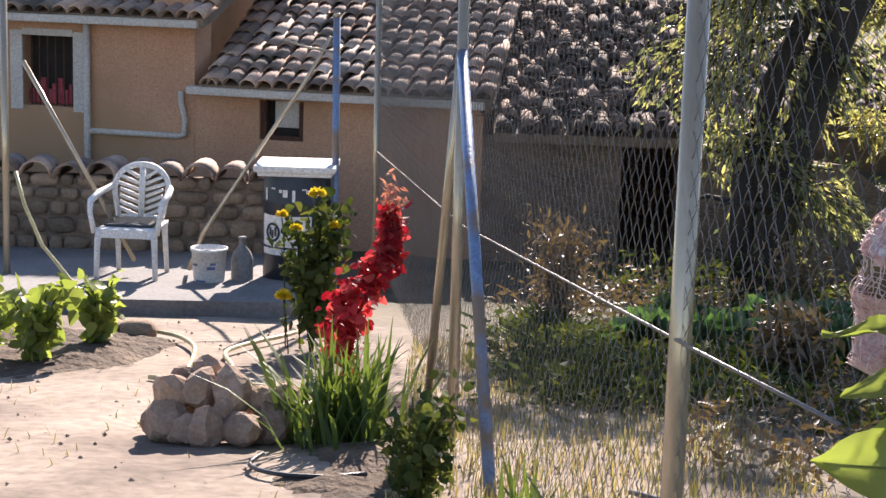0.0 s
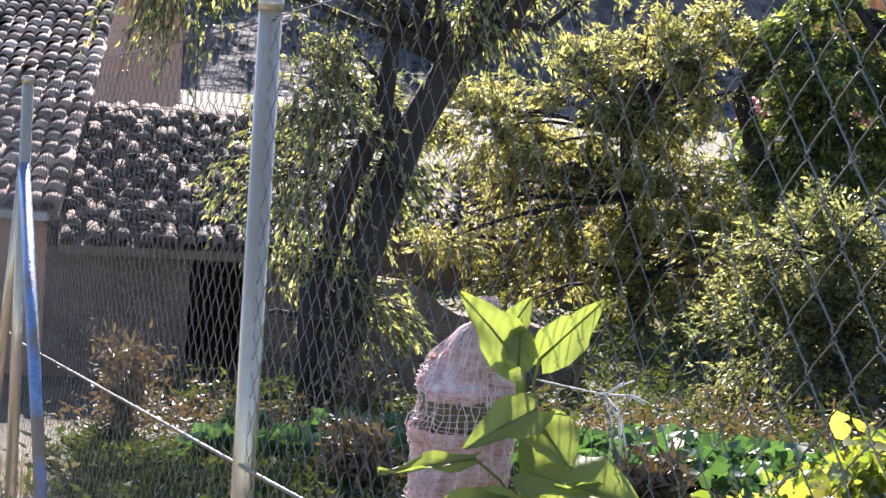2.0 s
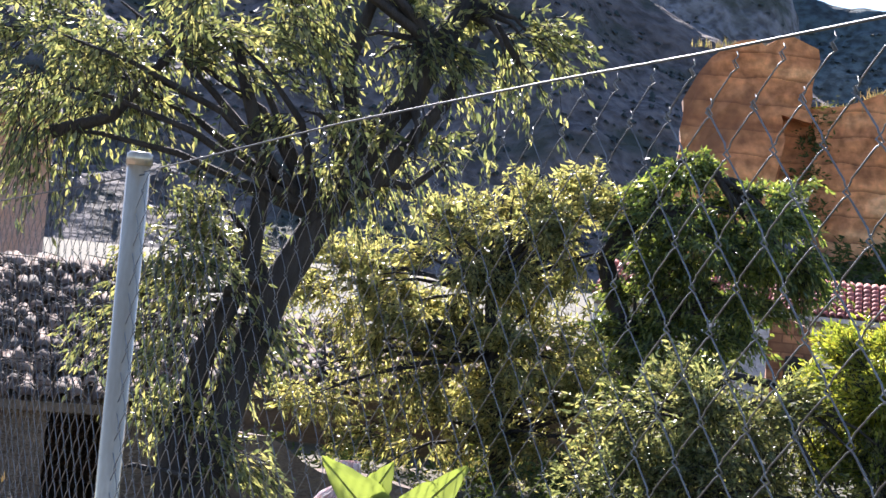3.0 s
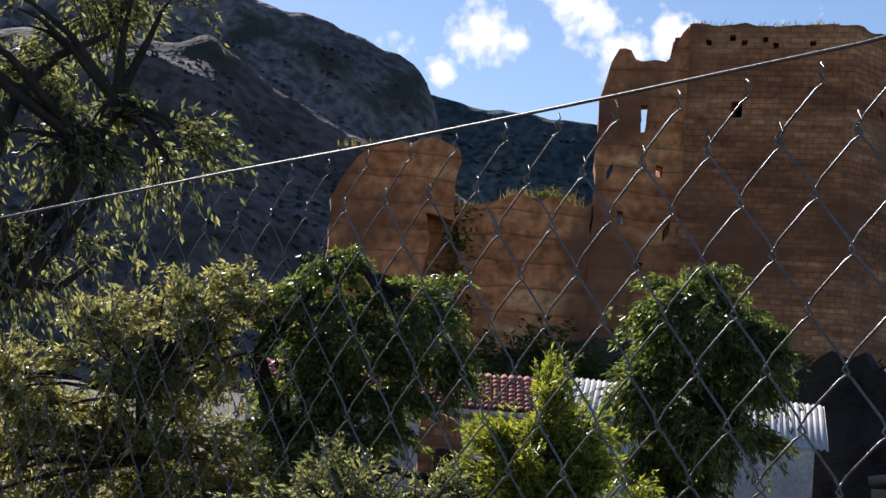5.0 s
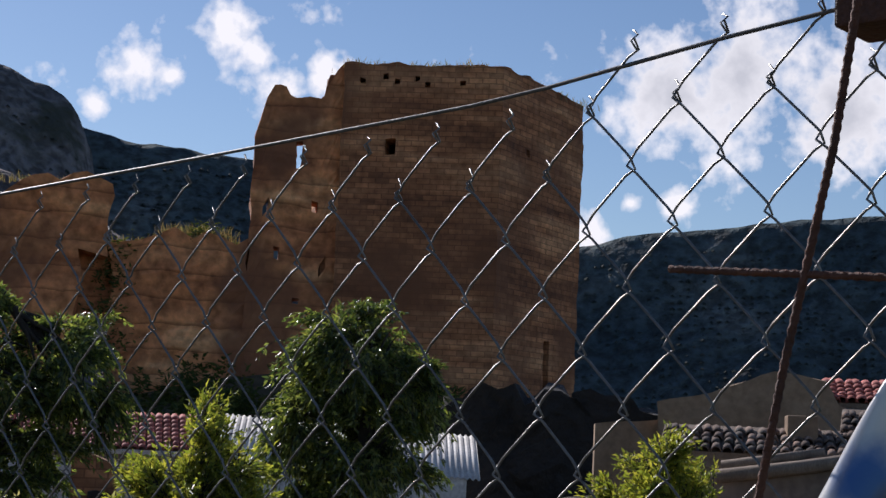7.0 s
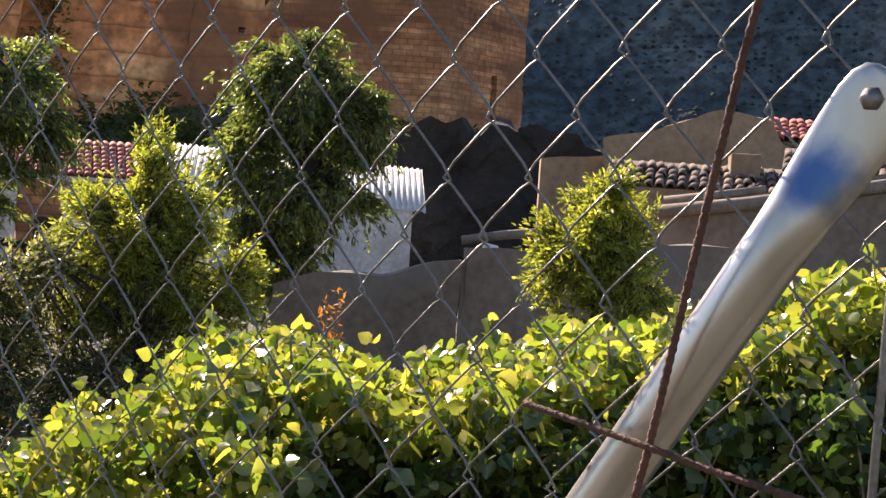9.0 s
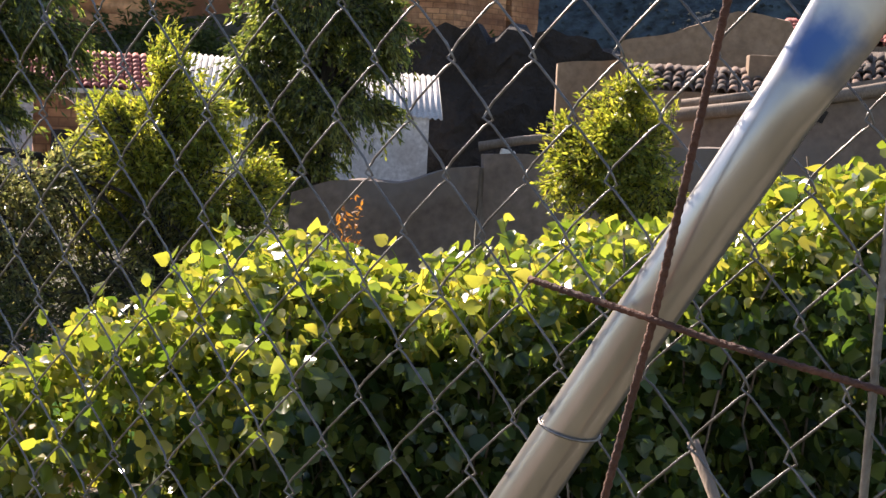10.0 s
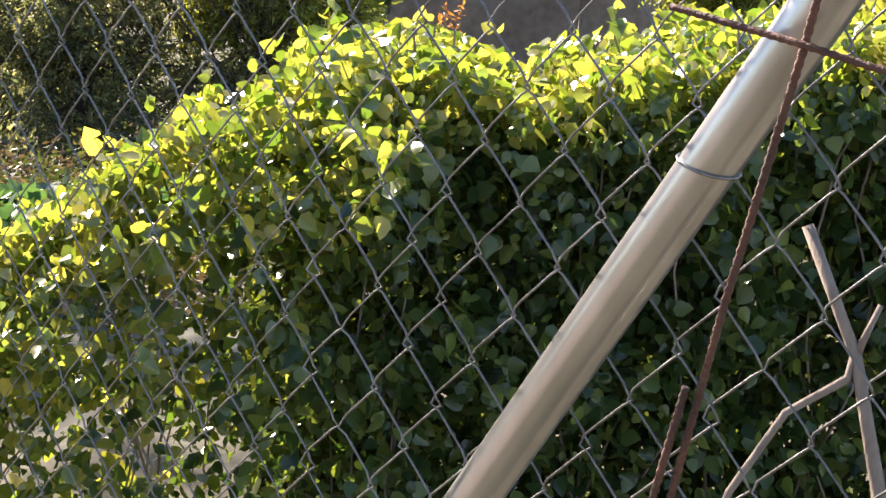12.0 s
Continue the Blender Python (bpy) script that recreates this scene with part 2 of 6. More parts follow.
def masonry(name, cols, joint, along, row, long):
    """Coursed masonry seen from far: rows of stones with dark joints, weathered in patches."""
    m, nt, out = nodes_of(name)
    b = nt.nodes.new("ShaderNodeBsdfPrincipled")
    geo = nt.nodes.new("ShaderNodeNewGeometry")
    dot = nt.nodes.new("ShaderNodeVectorMath")
    dot.operation = "DOT_PRODUCT"
    nt.links.new(geo.outputs["Position"], dot.inputs[0])
    dot.inputs[1].default_value = along
    sep, com = nt.nodes.new("ShaderNodeSeparateXYZ"), nt.nodes.new("ShaderNodeCombineXYZ")
    nt.links.new(geo.outputs["Position"], sep.inputs[0])
    nt.links.new(dot.outputs["Value"], com.inputs[0])
    nt.links.new(sep.outputs[2], com.inputs[1])
    br = nt.nodes.new("ShaderNodeTexBrick")
    nt.links.new(com.outputs[0], br.inputs["Vector"])
    br.inputs["Scale"].default_value, br.inputs["Mortar Size"].default_value, br.inputs["Mortar Smooth"].default_value = 1.0, row * 0.11, 0.4
    br.inputs["Brick Width"].default_value, br.inputs["Row Height"].default_value = long, row
    br.inputs["Color1"].default_value, br.inputs["Color2"].default_value, br.inputs["Mortar"].default_value = (0.6, 0.6, 0.6, 1), (1.5, 1.45, 1.35, 1), (0.4, 0.37, 0.35, 1)
    col = ramp_of(nt, noise_at(nt, 0.5, 7.0, (0.35, 0.35, 2.6)), cols)
    col = mixed(nt, "MULTIPLY", 0.6, col, br.outputs["Color"])
    col = mixed(nt, "MULTIPLY", 0.8, col, ramp_of(nt, noise_at(nt, 4.0, 6.0), [(0.55, 0.52, 0.5), (1.3, 1.3, 1.3)], 0.25, 0.75))
    col = mixed(nt, "MIX", ramp_of(nt, noise_at(nt, 0.2, 5.0), [(0, 0, 0), (1, 1, 1)], 0.5, 0.66), col, joint)
    nt.links.new(col, b.inputs["Base Color"])
    b.inputs["Roughness"].default_value = 0.95
    bp = nt.nodes.new("ShaderNodeBump")
    bp.inputs["Strength"].default_value, bp.inputs["Distance"].default_value = 0.8, 0.12
    nt.links.new(col, bp.inputs["Height"])
    nt.links.new(bp.outputs[0], b.inputs["Normal"])
    nt.links.new(b.outputs[0], out.inputs[0])
    return m


MASON = masonry("tower_stone", [(0.20, 0.082, 0.038), (0.42, 0.185, 0.083), (0.74, 0.40, 0.20)], (0.20, 0.085, 0.04), (0.72, -0.69, 0), 0.2, 0.5)
ROCK = surface("hill_rock", [(0.12, 0.115, 0.115), (0.23, 0.215, 0.21)], 0.03, 0.30, 0.95, 1.0, stain=(0.055, 0.06, 0.045), stain_scale=0.06, depth=4.0, speck=(0.35, 1.5))
HILLDRY = surface("dry_slope", [(0.085, 0.07, 0.064), (0.145, 0.119, 0.11)], 0.03, 0.4, 0.95, 1.0, stain=(0.035, 0.04, 0.025), stain_scale=0.06, depth=2.0, speck=(0.4, 1.5))
# scrub of the far hills, the blue of distance haze mixed into its colour
SCRUB = surface("hazed_scrub", [(0.03, 0.05, 0.058), (0.056, 0.08, 0.084), (0.15, 0.155, 0.14)], 0.02, 0.22, 0.95, 1.0, depth=4.0, lo=0.35, hi=0.75, speck=(0.35, 1.5))
SHRUB = surface("far_shrubs", [(0.018, 0.027, 0.022), (0.032, 0.042, 0.032)], 0.05, 0.5, 0.95, 0.3)
GALV = surface("galvanised_steel", [(0.40, 0.33, 0.235), (0.53, 0.445, 0.325)], 9.0, 160.0, 0.2, 0.02, metal=0.45, speck=(0.85, 1.08), stretch=(1, 1, 0.25))
WIRE = surface("galvanised_wire", [(0.13, 0.127, 0.12), (0.215, 0.207, 0.195)], 10.0, 200.0, 0.4, 0.1, metal=0.7)
TOPWIRE = surface("dull_wire", [(0.07, 0.068, 0.066), (0.12, 0.116, 0.112)], 10.0, 200.0, 0.55, 0.1, metal=0.3)
BLUE = surface("blue_paint", [(0.12, 0.20, 0.36), (0.17, 0.27, 0.45)], 5.0, 80.0, 0.55, 0.2, stain=(0.20, 0.15, 0.11), stain_scale=6.0)
RUST = surface("rusty_steel", [(0.06, 0.025, 0.015), (0.13, 0.05, 0.026)], 30.0, 250.0, 0.8, 0.5)
BARK = surface("bark", [(0.022, 0.018, 0.015), (0.06, 0.048, 0.04)], 6.0, 40.0, 0.95, 0.9, stretch=(1, 1, 0.3), depth=0.03)
WOOD = surface("weathered_wood", [(0.16, 0.12, 0.09), (0.27, 0.21, 0.16)], 6.0, 60.0, 0.9, 0.6, stretch=(1, 1, 0.2))
WHITEPL = surface("white_plastic", [(0.72, 0.70, 0.66), (0.80, 0.78, 0.74)], 5.0, 60.0, 0.45, 0.05)
DARKPL = surface("dark_plastic", [(0.018, 0.021, 0.028), (0.03, 0.034, 0.042)], 5.0, 60.0, 0.4, 0.05)
DARKIN = surface("dark_interior", [(0.02, 0.017, 0.014), (0.035, 0.03, 0.024)], 3.0, 20.0, 0.95, 0.2)
LIME = surface("limewash", [(0.55, 0.53, 0.50), (0.66, 0.64, 0.61)], 1.5, 12.0, 0.9, 0.3, stain=(0.42, 0.38, 0.34), stain_scale=0.7)
GREYWALL = surface("grey_render", [(0.185, 0.133, 0.10), (0.285, 0.212, 0.163)], 1.0, 10.0, 0.95, 0.4, stain=(0.20, 0.165, 0.14), stain_scale=0.6)
FIBRE = surface("fibre_cement", [(0.48, 0.47, 0.45), (0.62, 0.61, 0.59)], 1.5, 20.0, 0.85, 0.2)
HOSE = surface("hose_rubber", [(0.50, 0.43, 0.22), (0.58, 0.52, 0.30)], 8.0, 60.0, 0.5, 0.1)
ROCKS = surface("field_stone", [(0.29, 0.19, 0.135), (0.45, 0.32, 0.24)], 9.0, 60.0, 0.95, 0.7, rand=0.25)
LEAF_PEACH = foliage("peach_leaves", [(0.055, 0.075, 0.04), (0.145, 0.165, 0.075), (0.30, 0.285, 0.135)], 0.54, 0.34, 0.7, thin=(2.1, 2.0, 1.4))
LEAF_GREEN = foliage("deep_green_leaves", [(0.042, 0.066, 0.027), (0.105, 0.138, 0.046), (0.26, 0.27, 0.088)], 0.5, 0.34, 0.7, thin=(2.0, 2.05, 1.0))
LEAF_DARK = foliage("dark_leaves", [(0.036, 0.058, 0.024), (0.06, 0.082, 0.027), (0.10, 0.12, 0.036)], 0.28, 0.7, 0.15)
LEAF_YEL = foliage("yellowing_leaves", [(0.10, 0.12, 0.052), (0.24, 0.24, 0.10), (0.40, 0.355, 0.16)], 0.55, 0.36, 0.6, thin=(2.1, 2.0, 1.4))
LEAF_YOUNG = foliage("young_tree_leaves", [(0.11, 0.148, 0.034), (0.235, 0.26, 0.055), (0.40, 0.36, 0.085)], 0.52, 0.4, 0.5, thin=(2.0, 2.0, 0.9))
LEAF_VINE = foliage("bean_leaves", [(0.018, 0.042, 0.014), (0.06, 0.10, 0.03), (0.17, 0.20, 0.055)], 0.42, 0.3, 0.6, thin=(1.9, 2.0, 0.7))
# bean leaves of the top and left end, sunlight put into their brighter colour
LEAF_TOP = foliage("lit_bean_leaves", [(0.06, 0.105, 0.024), (0.17, 0.205, 0.045), (0.38, 0.325, 0.10)], 0.5, 0.26, 0.9, thin=(1.95, 2.0, 0.8))
LEAF_CAB = foliage("cabbage_leaves", [(0.05, 0.095, 0.05), (0.11, 0.17, 0.075)], 0.34, 0.42, 0.6, thin=(1.6, 2.0, 0.8))
LEAF_RED = foliage("red_leaves", [(0.22, 0.01, 0.02), (0.36, 0.025, 0.04), (0.46, 0.09, 0.085)], 0.45, thin=(1.8, 1.2, 1.2))
LEAF_SUN = foliage("sunflower_leaves", [(0.15, 0.195, 0.06), (0.235, 0.27, 0.09)], 0.45, thin=(1.9, 1.95, 1.0))
PETAL = foliage("yellow_petals", [(0.70, 0.52, 0.03), (0.78, 0.62, 0.06)], 0.35, thin=(1.2, 1.2, 0.8))
GRASS = foliage("dry_grass", [(0.36, 0.30, 0.21), (0.21, 0.18, 0.11), (0.09, 0.12, 0.045)], 0.3)
BLADE = foliage("iris_leaves", [(0.06, 0.10, 0.035), (0.11, 0.16, 0.05)], 0.35)

# ---------- helpers for meshes ----------


def thing(name, label, category, group="", kind="", at=(0, 0, 0)):
    ob = new(name)
    ob.location = at
    ob.empty_display_size = 0.1
    return tagged(ob, label, category, group, kind)


def mesh_of(name, verts, faces, mat, smooth=False):
    me = bpy.data.meshes.new(name)
    me.from_pydata([tuple(v) for v in verts], [], [tuple(f) for f in faces])
    if smooth:
        me.polygons.foreach_set("use_smooth", [True] * len(me.polygons))
    me.materials.append(mat)
    me.update()
    return me


def child(name, me, parent, label="", at=None):
    """A part: mesh data in world axes, relative to its thing's origin."""
    ob = new(name, me)
    ob.parent = parent
    if at is not None:
        ob.matrix_basis = at
    if label:
        ob["label"] = label
    return ob


def part(name, bm, mat, parent, label="", smooth=False):
    me = bpy.data.meshes.new(name)
    if smooth:
        for f in bm.faces:
            f.smooth = True
    bm.to_mesh(me)
    bm.free()
    me.materials.append(mat)
    return child(name, me, parent, label)


def solo(name, bm, mat, label, category, kind="", group="", smooth=False):
    me = bpy.data.meshes.new(name)
    if smooth:
        for f in bm.faces:
            f.smooth = True
    bm.to_mesh(me)
    bm.free()
    me.materials.append(mat)
    return tagged(new(name, me), label, category, group, kind)


def box(bm, x0, y0, z0, x1, y1, z1, bevel=0.0, m=None):
    r = bmesh.ops.create_cube(bm, size=1.0)
    vs = r["verts"]
    bmesh.ops.scale(bm, vec=(x1 - x0, y1 - y0, z1 - z0), verts=vs)
    bmesh.ops.translate(bm, vec=((x0 + x1) / 2, (y0 + y1) / 2, (z0 + z1) / 2), verts=vs)
    if m is not None:
        bmesh.ops.transform(bm, matrix=m, verts=vs)
    if bevel:
        es = list({e for v in vs for e in v.link_edges})
        bmesh.ops.bevel(bm, geom=es, offset=bevel, segments=2, affect="EDGES", profile=0.6)
    return bm


def tube_data(pts, radii, sides=8, caps=True):
    """Vertices and faces of a tube along points."""
    pts = [Vector(p) for p in pts]
    if isinstance(radii, (int, float)):
        radii = [radii] * len(pts)
    vs, fs = [], []
    ref = None
    for i, p in enumerate(pts):
        d = (pts[min(i + 1, len(pts) - 1)] - pts[max(i - 1, 0)]).normalized()
        if ref is None:
            ref = Vector((0, 0, 1)) if abs(d.z) < 0.9 else Vector((1, 0, 0))
        u = d.cross(ref).normalized()
        v = d.cross(u).normalized()
        ref = u.cross(d)
        for k in range(sides):
            a = 2 * math.pi * k / sides
            vs.append(p + (u * math.cos(a) + v * math.sin(a)) * radii[i])
        if i:
            for k in range(sides):
                a, b = (i - 1) * sides + k, (i - 1) * sides + (k + 1) % sides
                fs.append((a, b, b + sides, a + sides))
    if caps:
        fs.append(tuple(range(sides))[::-1])
        fs.append(tuple(range(len(vs) - sides, len(vs))))
    return vs, fs


def tube(name, pts, radii, mat, parent, sides=10, label=""):
    vs, fs = tube_data(pts, radii, sides)
    return child(name, mesh_of(name, vs, fs, mat, True), parent, label)


def joined(items):
    vs, fs = [], []
    for v, f in items:
        o = len(vs)
        vs += v
        fs += [tuple(i + o for i in q) for q in f]
    return vs, fs


def bend(a, b, sag, n=8):
    a, b = Vector(a), Vector(b)
    return [a.lerp(b, i / n) + Vector((0, 0, -sag * 4 * (i / n) * (1 - i / n))) for i in range(n + 1)]


def rough_up(bm, amount, scale, seed=0.0):
    for v in bm.verts:
        v.co += noise.noise_vector(v.co * scale + Vector((seed, seed * 1.7, 0))) * amount


LEAF_LONG = (np.array([(0, 0, 0), (0.16, 0.4, 0.05), (0, 0.45, -0.02), (-0.16, 0.4, 0.05), (0, 1, -0.12)]), [(0, 1, 2), (0, 2, 3), (1, 4, 2), (2, 4, 3)])
LEAF_WIDE = (np.array([(0, 0, 0), (0.34, 0.12, 0.06), (0.42, 0.42, 0.08), (0.2, 0.78, 0.02), (0, 1, -0.1), (-0.2, 0.78, 0.02), (-0.42, 0.42, 0.08), (-0.34, 0.12, 0.06), (0, 0.45, -0.03)]),
             [(0, 1, 8), (1, 2, 8), (2, 3, 8), (3, 4, 8), (4, 5, 8), (5, 6, 8), (6, 7, 8), (7, 0, 8)])


def leaves_mesh(name, places, along, sizes, mat, rng, leaf=LEAF_LONG, droop=0.4, spread=0.9):
    """One mesh of many leaves: places (n,3), rough pointing direction (n,3), sizes (n,)."""
    tv, tf = leaf
    n, k = len(places), len(tv)
    d = along + rng.normal(0, spread, (n, 3)) * 0.6
    d[:, 2] -= droop
    d /= np.linalg.norm(d, axis=1)[:, None] + 1e-9
    r = rng.normal(0, 1, (n, 3))
    x = np.cross(d, r)
    x /= np.linalg.norm(x, axis=1)[:, None] + 1e-9
    z = np.cross(x, d)
    v = places[:, None, :] + sizes[:, None, None] * (tv[None, :, 0:1] * x[:, None, :] + tv[None, :, 1:2] * d[:, None, :] + tv[None, :, 2:3] * z[:, None, :])
    v = v.reshape(-1, 3)
    f = np.array(tf)
    f = (f[None, :, :] + (np.arange(n) * k)[:, None, None]).reshape(-1, 3)
    me = bpy.data.meshes.new(name)
    me.vertices.add(len(v))
    me.vertices.foreach_set("co", v.ravel())
    me.loops.add(f.size)
    me.loops.foreach_set("vertex_index", f.ravel())
    me.polygons.add(len(f))
    me.polygons.foreach_set("loop_start", np.arange(0, f.size, 3))
    me.polygons.foreach_set("loop_total", np.full(len(f), 3))
    me.polygons.foreach_set("use_smooth", np.ones(len(f), dtype=bool))
    me.update()
    me.validate()
    me.materials.append(mat)
    return me

# ---------- ground ----------


def ground_z(x, y):
    """Height of the ground: a level garden that falls to the houses, flat village ground, a mound under the castle."""
    r = math.hypot(x, y)
    z = -0.05 - 0.118 * min(max(y - 4.4, 0.0), 7.6)
    if x > 1.0:
        z -= 0.03 * min(x - 1.0, 14.0)
    far = min(max((r - 24) / 16, 0.0), 1.0)
    z = z * (1 - far) + (-1.2) * far
    z += 6.0 * math.exp(-((x - 41) ** 2 + (y - 50) ** 2) / 160.0)
    return z


def build_ground():
    vs, fs = [], []
    rings, spokes = 96, 180
    for i in range(rings):
        r = 0.25 * (1.105 ** i) if i else 0.02
        for k in range(spokes):
            a = 2 * math.pi * k / spokes
            x, y = r * math.sin(a), r * math.cos(a)
            p = Vector((x, y, 0))
            lump = noise.noise(p * 1.7) * 0.03 + noise.noise(p * 6.0) * 0.014 if r < 40 else noise.noise(p * 0.05) * 0.5
            vs.append((x, y, ground_z(x, y) + lump))
            if i:
                a0, b0 = (i - 1) * spokes + k, (i - 1) * spokes + (k + 1) % spokes
                fs.append((a0, b0, b0 + spokes, a0 + spokes))
    fs.append(tuple(range(spokes))[::-1])
    ob = new("ground", mesh_of("ground", vs, fs, GROUND, True))
    tagged(ob, "dry trodden earth of a sloping village garden", "ground", kind="structure")


build_ground()


def soil_lump(name, label, x0, y0, x1, y1, h, mat, seed, step=0.06):
    """A dug bed: a low sheet of crumbly earth lying on the ground."""
    nx, ny = max(2, int((x1 - x0) / step)), max(2, int((y1 - y0) / step))
    vs, fs = [], []
    for j in range(ny + 1):
        for i in range(nx + 1):
            x, y = x0 + (x1 - x0) * i / nx, y0 + (y1 - y0) * j / ny
            e = min(i, nx - i, j, ny - j)
            p = Vector((x, y, seed))
            rim = min(1.0, e * step / 0.35) - 0.45 + 0.8 * noise.noise(p * 2.6)
            top = h * min(1.0, rim) * (0.8 + 0.5 * noise.noise(p * 6.0)) + (noise.noise(p * 17.0) * 0.018 + noise.noise(p * 31.0) * 0.01 if rim > 0 else -0.02)
            vs.append((x, y, ground_z(x, y) + (top if e else -0.08)))
            if i and j:
                a = j * (nx + 1) + i
                fs.append((a - nx - 2, a - nx - 1, a, a - 1))
    return tagged(new(name, mesh_of(name, vs, fs, mat, True)), label, "garden bed", kind="structure")


# ---------- hills ----------


def hill(name, label, keys, r0, r1, mat, seed, base=-3.0, rise=1.0, n=200, m=44, bumps=1.0, dots=0, amp=1.0, dot=1.0):
    """A ridge: keys of azimuth and elevation of its crest, from radius r0 up to its crest at r1."""
    az = np.array([k[0] for k in keys])
    el = np.array([k[1] for k in keys])
    vs, fs = [], []
    for i in range(n + 1):
        a = az[0] + (az[-1] - az[0]) * i / n
        e = float(np.interp(a, az, el))
        crest = r1 * math.tan(radians(e))
        for j in range(m + 1):
            t = j / m
            r = r0 + (r1 - r0) * t * 1.25
            up = t * 1.25
            h = base + (crest - base) * (up ** rise) if up <= 1 else crest - (up - 1) * crest * 0.8
            x, y = r * math.sin(radians(a)), r * math.cos(radians(a))
            p = Vector((x, y, h))
            k = r1 / 400 * bumps
            h += noise.fractal(p * 0.02 / k + Vector((seed, 0, 0)), 1.0, 2.0, 5) * 9 * amp * k * min(1, up * 3) * (0.35 if 0.9 < up < 1.1 else 1) + noise.noise(p * 0.16 / k) * 1.2 * amp * k
            vs.append((x, y, h))
            if i and j:
                q = i * (m + 1) + j
                fs.append((q - m - 2, q - m - 1, q, q - 1))
    me = mesh_of(name, vs, fs, mat, True)
    ob = tagged(new(name, me), label, "hill", kind="structure")
    if dots:
        rng = np.random.default_rng(int(seed * 10) + 5)
        vv = np.array(vs)
        pick = rng.integers(0, n, dots) * (m + 1) + rng.integers(3, int(m * 0.74), dots)
        items = []
        tv = np.array([(1, 0, 0), (0, 1, 0), (-1, 0, 0), (0, -1, 0), (0, 0, 1), (0.6, 0.6, 0.6), (-0.6, 0.6, 0.5), (-0.6, -0.6, 0.6), (0.6, -0.6, 0.5)])
        tf = [(0, 5, 4), (5, 1, 4), (1, 6, 4), (6, 2, 4), (2, 7, 4), (7, 3, 4), (3, 8, 4), (8, 0, 4)]
        for q in pick:
            s = rng.uniform(0.6, 1.7) * r1 / 330 * dot
            c = vv[q] - (0, 0, s * 0.3)
            items.append(([tuple(c + tv[k] * s * rng.uniform(0.6, 1.3, 3)) for k in range(9)], tf))
        bv, bf = joined(items)
        tagged(new("hill_bushes", mesh_of("hill_bushes", bv, bf, SHRUB, True)), "dark green shrubs scattered over the " + ("far" if r1 > 300 else "near") + " hillside", "shrubs", kind="stuff")
    return ob


hill("hill_north", "steep rocky limestone mountain in blue haze", [(-20, 12.0), (10, 13.0), (18, 14.0), (22.4, 13.5), (24.7, 12.95), (28.2, 12.1), (30.1, 11.0), (30.8, 9.7), (31.6, 7.0), (34, 4)], 385, 520, ROCK, 1.0, rise=1.1, dots=2500, dot=0.5, amp=1.6)
hill("hill_front", "dark scrub-covered slope before the mountain", [(-25, 8.0), (5, 9.3), (10.4, 9.9), (16.1, 11.2), (20, 11.4), (22.8, 11.7), (24.9, 10.4), (27.4, 9.2), (30.5, 7.6), (36, 5)], 205, 300, HILLDRY, 3.0, rise=1.0, dots=3000, dot=0.6)
hill("hill_middle", "distant wooded ridge behind the castle, haze blue put into its colour", [(26, 11.0), (31.2, 10.3), (33.7, 9.95), (36.7, 9.4), (41, 8.2), (46, 6.9), (49, 6.0)], 650, 800, SCRUB, 5.0, rise=1.0, dots=1500, amp=0.8, dot=0.5)
hill("hill_south", "distant wooded hill under a hazy sky, haze blue put into its colour", [(40, 6.2), (46, 6.8), (48.4, 7.15), (50.1, 7.65), (53.2, 7.95), (56, 8.25), (62, 8.6), (75, 8.5), (95, 7)], 480, 560, SCRUB, 7.0, rise=1.0, dots=4000, amp=0.45, dot=0.4)

# ---------- castle ----------


def ruin_wall(name, p0, p1, z0, top, thick, mat, parent, label="", holes=(), seed=0.0, cell=0.45, rugged=0.16):
    """A ruined wall from p0 to p1: a broken top line, worn faces, holes that go right through. top: keys of (share, height); holes: (share0, share1, z0, z1)."""
    p0, p1 = Vector((*p0, 0)), Vector((*p1, 0))
    along = p1 - p0
    n = max(4, int(along.length / cell))
    nv = max(4, int((max(k[1] for k in top) - z0) / cell))
    out = Vector((along.y, -along.x, 0)).normalized()
    vs, fs, idx = [], [], {}

    def vert(side, i, j):
        key = (side, i, j)
        if key not in idx:
            s = i / n
            h = float(np.interp(s, [k[0] for k in top], [k[1] for k in top])) + noise.noise(Vector((s * along.length * 1.3, seed, 0))) * rugged * 1.6
            z = z0 + (h - z0) * j / nv
            p = p0 + along * s + Vector((0, 0, z)) + out * (thick / 2 * (1 if side == 0 else -1))
            p += noise.noise_vector(p * 0.9 + Vector((seed, side, 0))) * rugged + noise.noise_vector(p * 2.7) * rugged * 0.5
            idx[key] = len(vs)
            vs.append(p)
        return idx[key]

    def open_at(i, j):
        if not (0 <= i < n and 0 <= j < nv):
            return None
        s = (i + 0.5) / n
        z = z0 + (float(np.interp(s, [k[0] for k in top], [k[1] for k in top])) - z0) * (j + 0.5) / nv
        return any(a <= s <= b and c <= z <= d for a, b, c, d in holes)

    for i in range(n):
        for j in range(nv):
            if open_at(i, j):
                continue
            fs.append((vert(0, i, j), vert(0, i + 1, j), vert(0, i + 1, j + 1), vert(0, i, j + 1)))
            fs.append((vert(1, i + 1, j), vert(1, i, j), vert(1, i, j + 1), vert(1, i + 1, j + 1)))
            for di, dj, a, b in ((-1, 0, (i, j), (i, j + 1)), (1, 0, (i + 1, j + 1), (i + 1, j)), (0, -1, (i + 1, j), (i, j)), (0, 1, (i, j + 1), (i + 1, j + 1))):
                nb = open_at(i + di, j + dj)
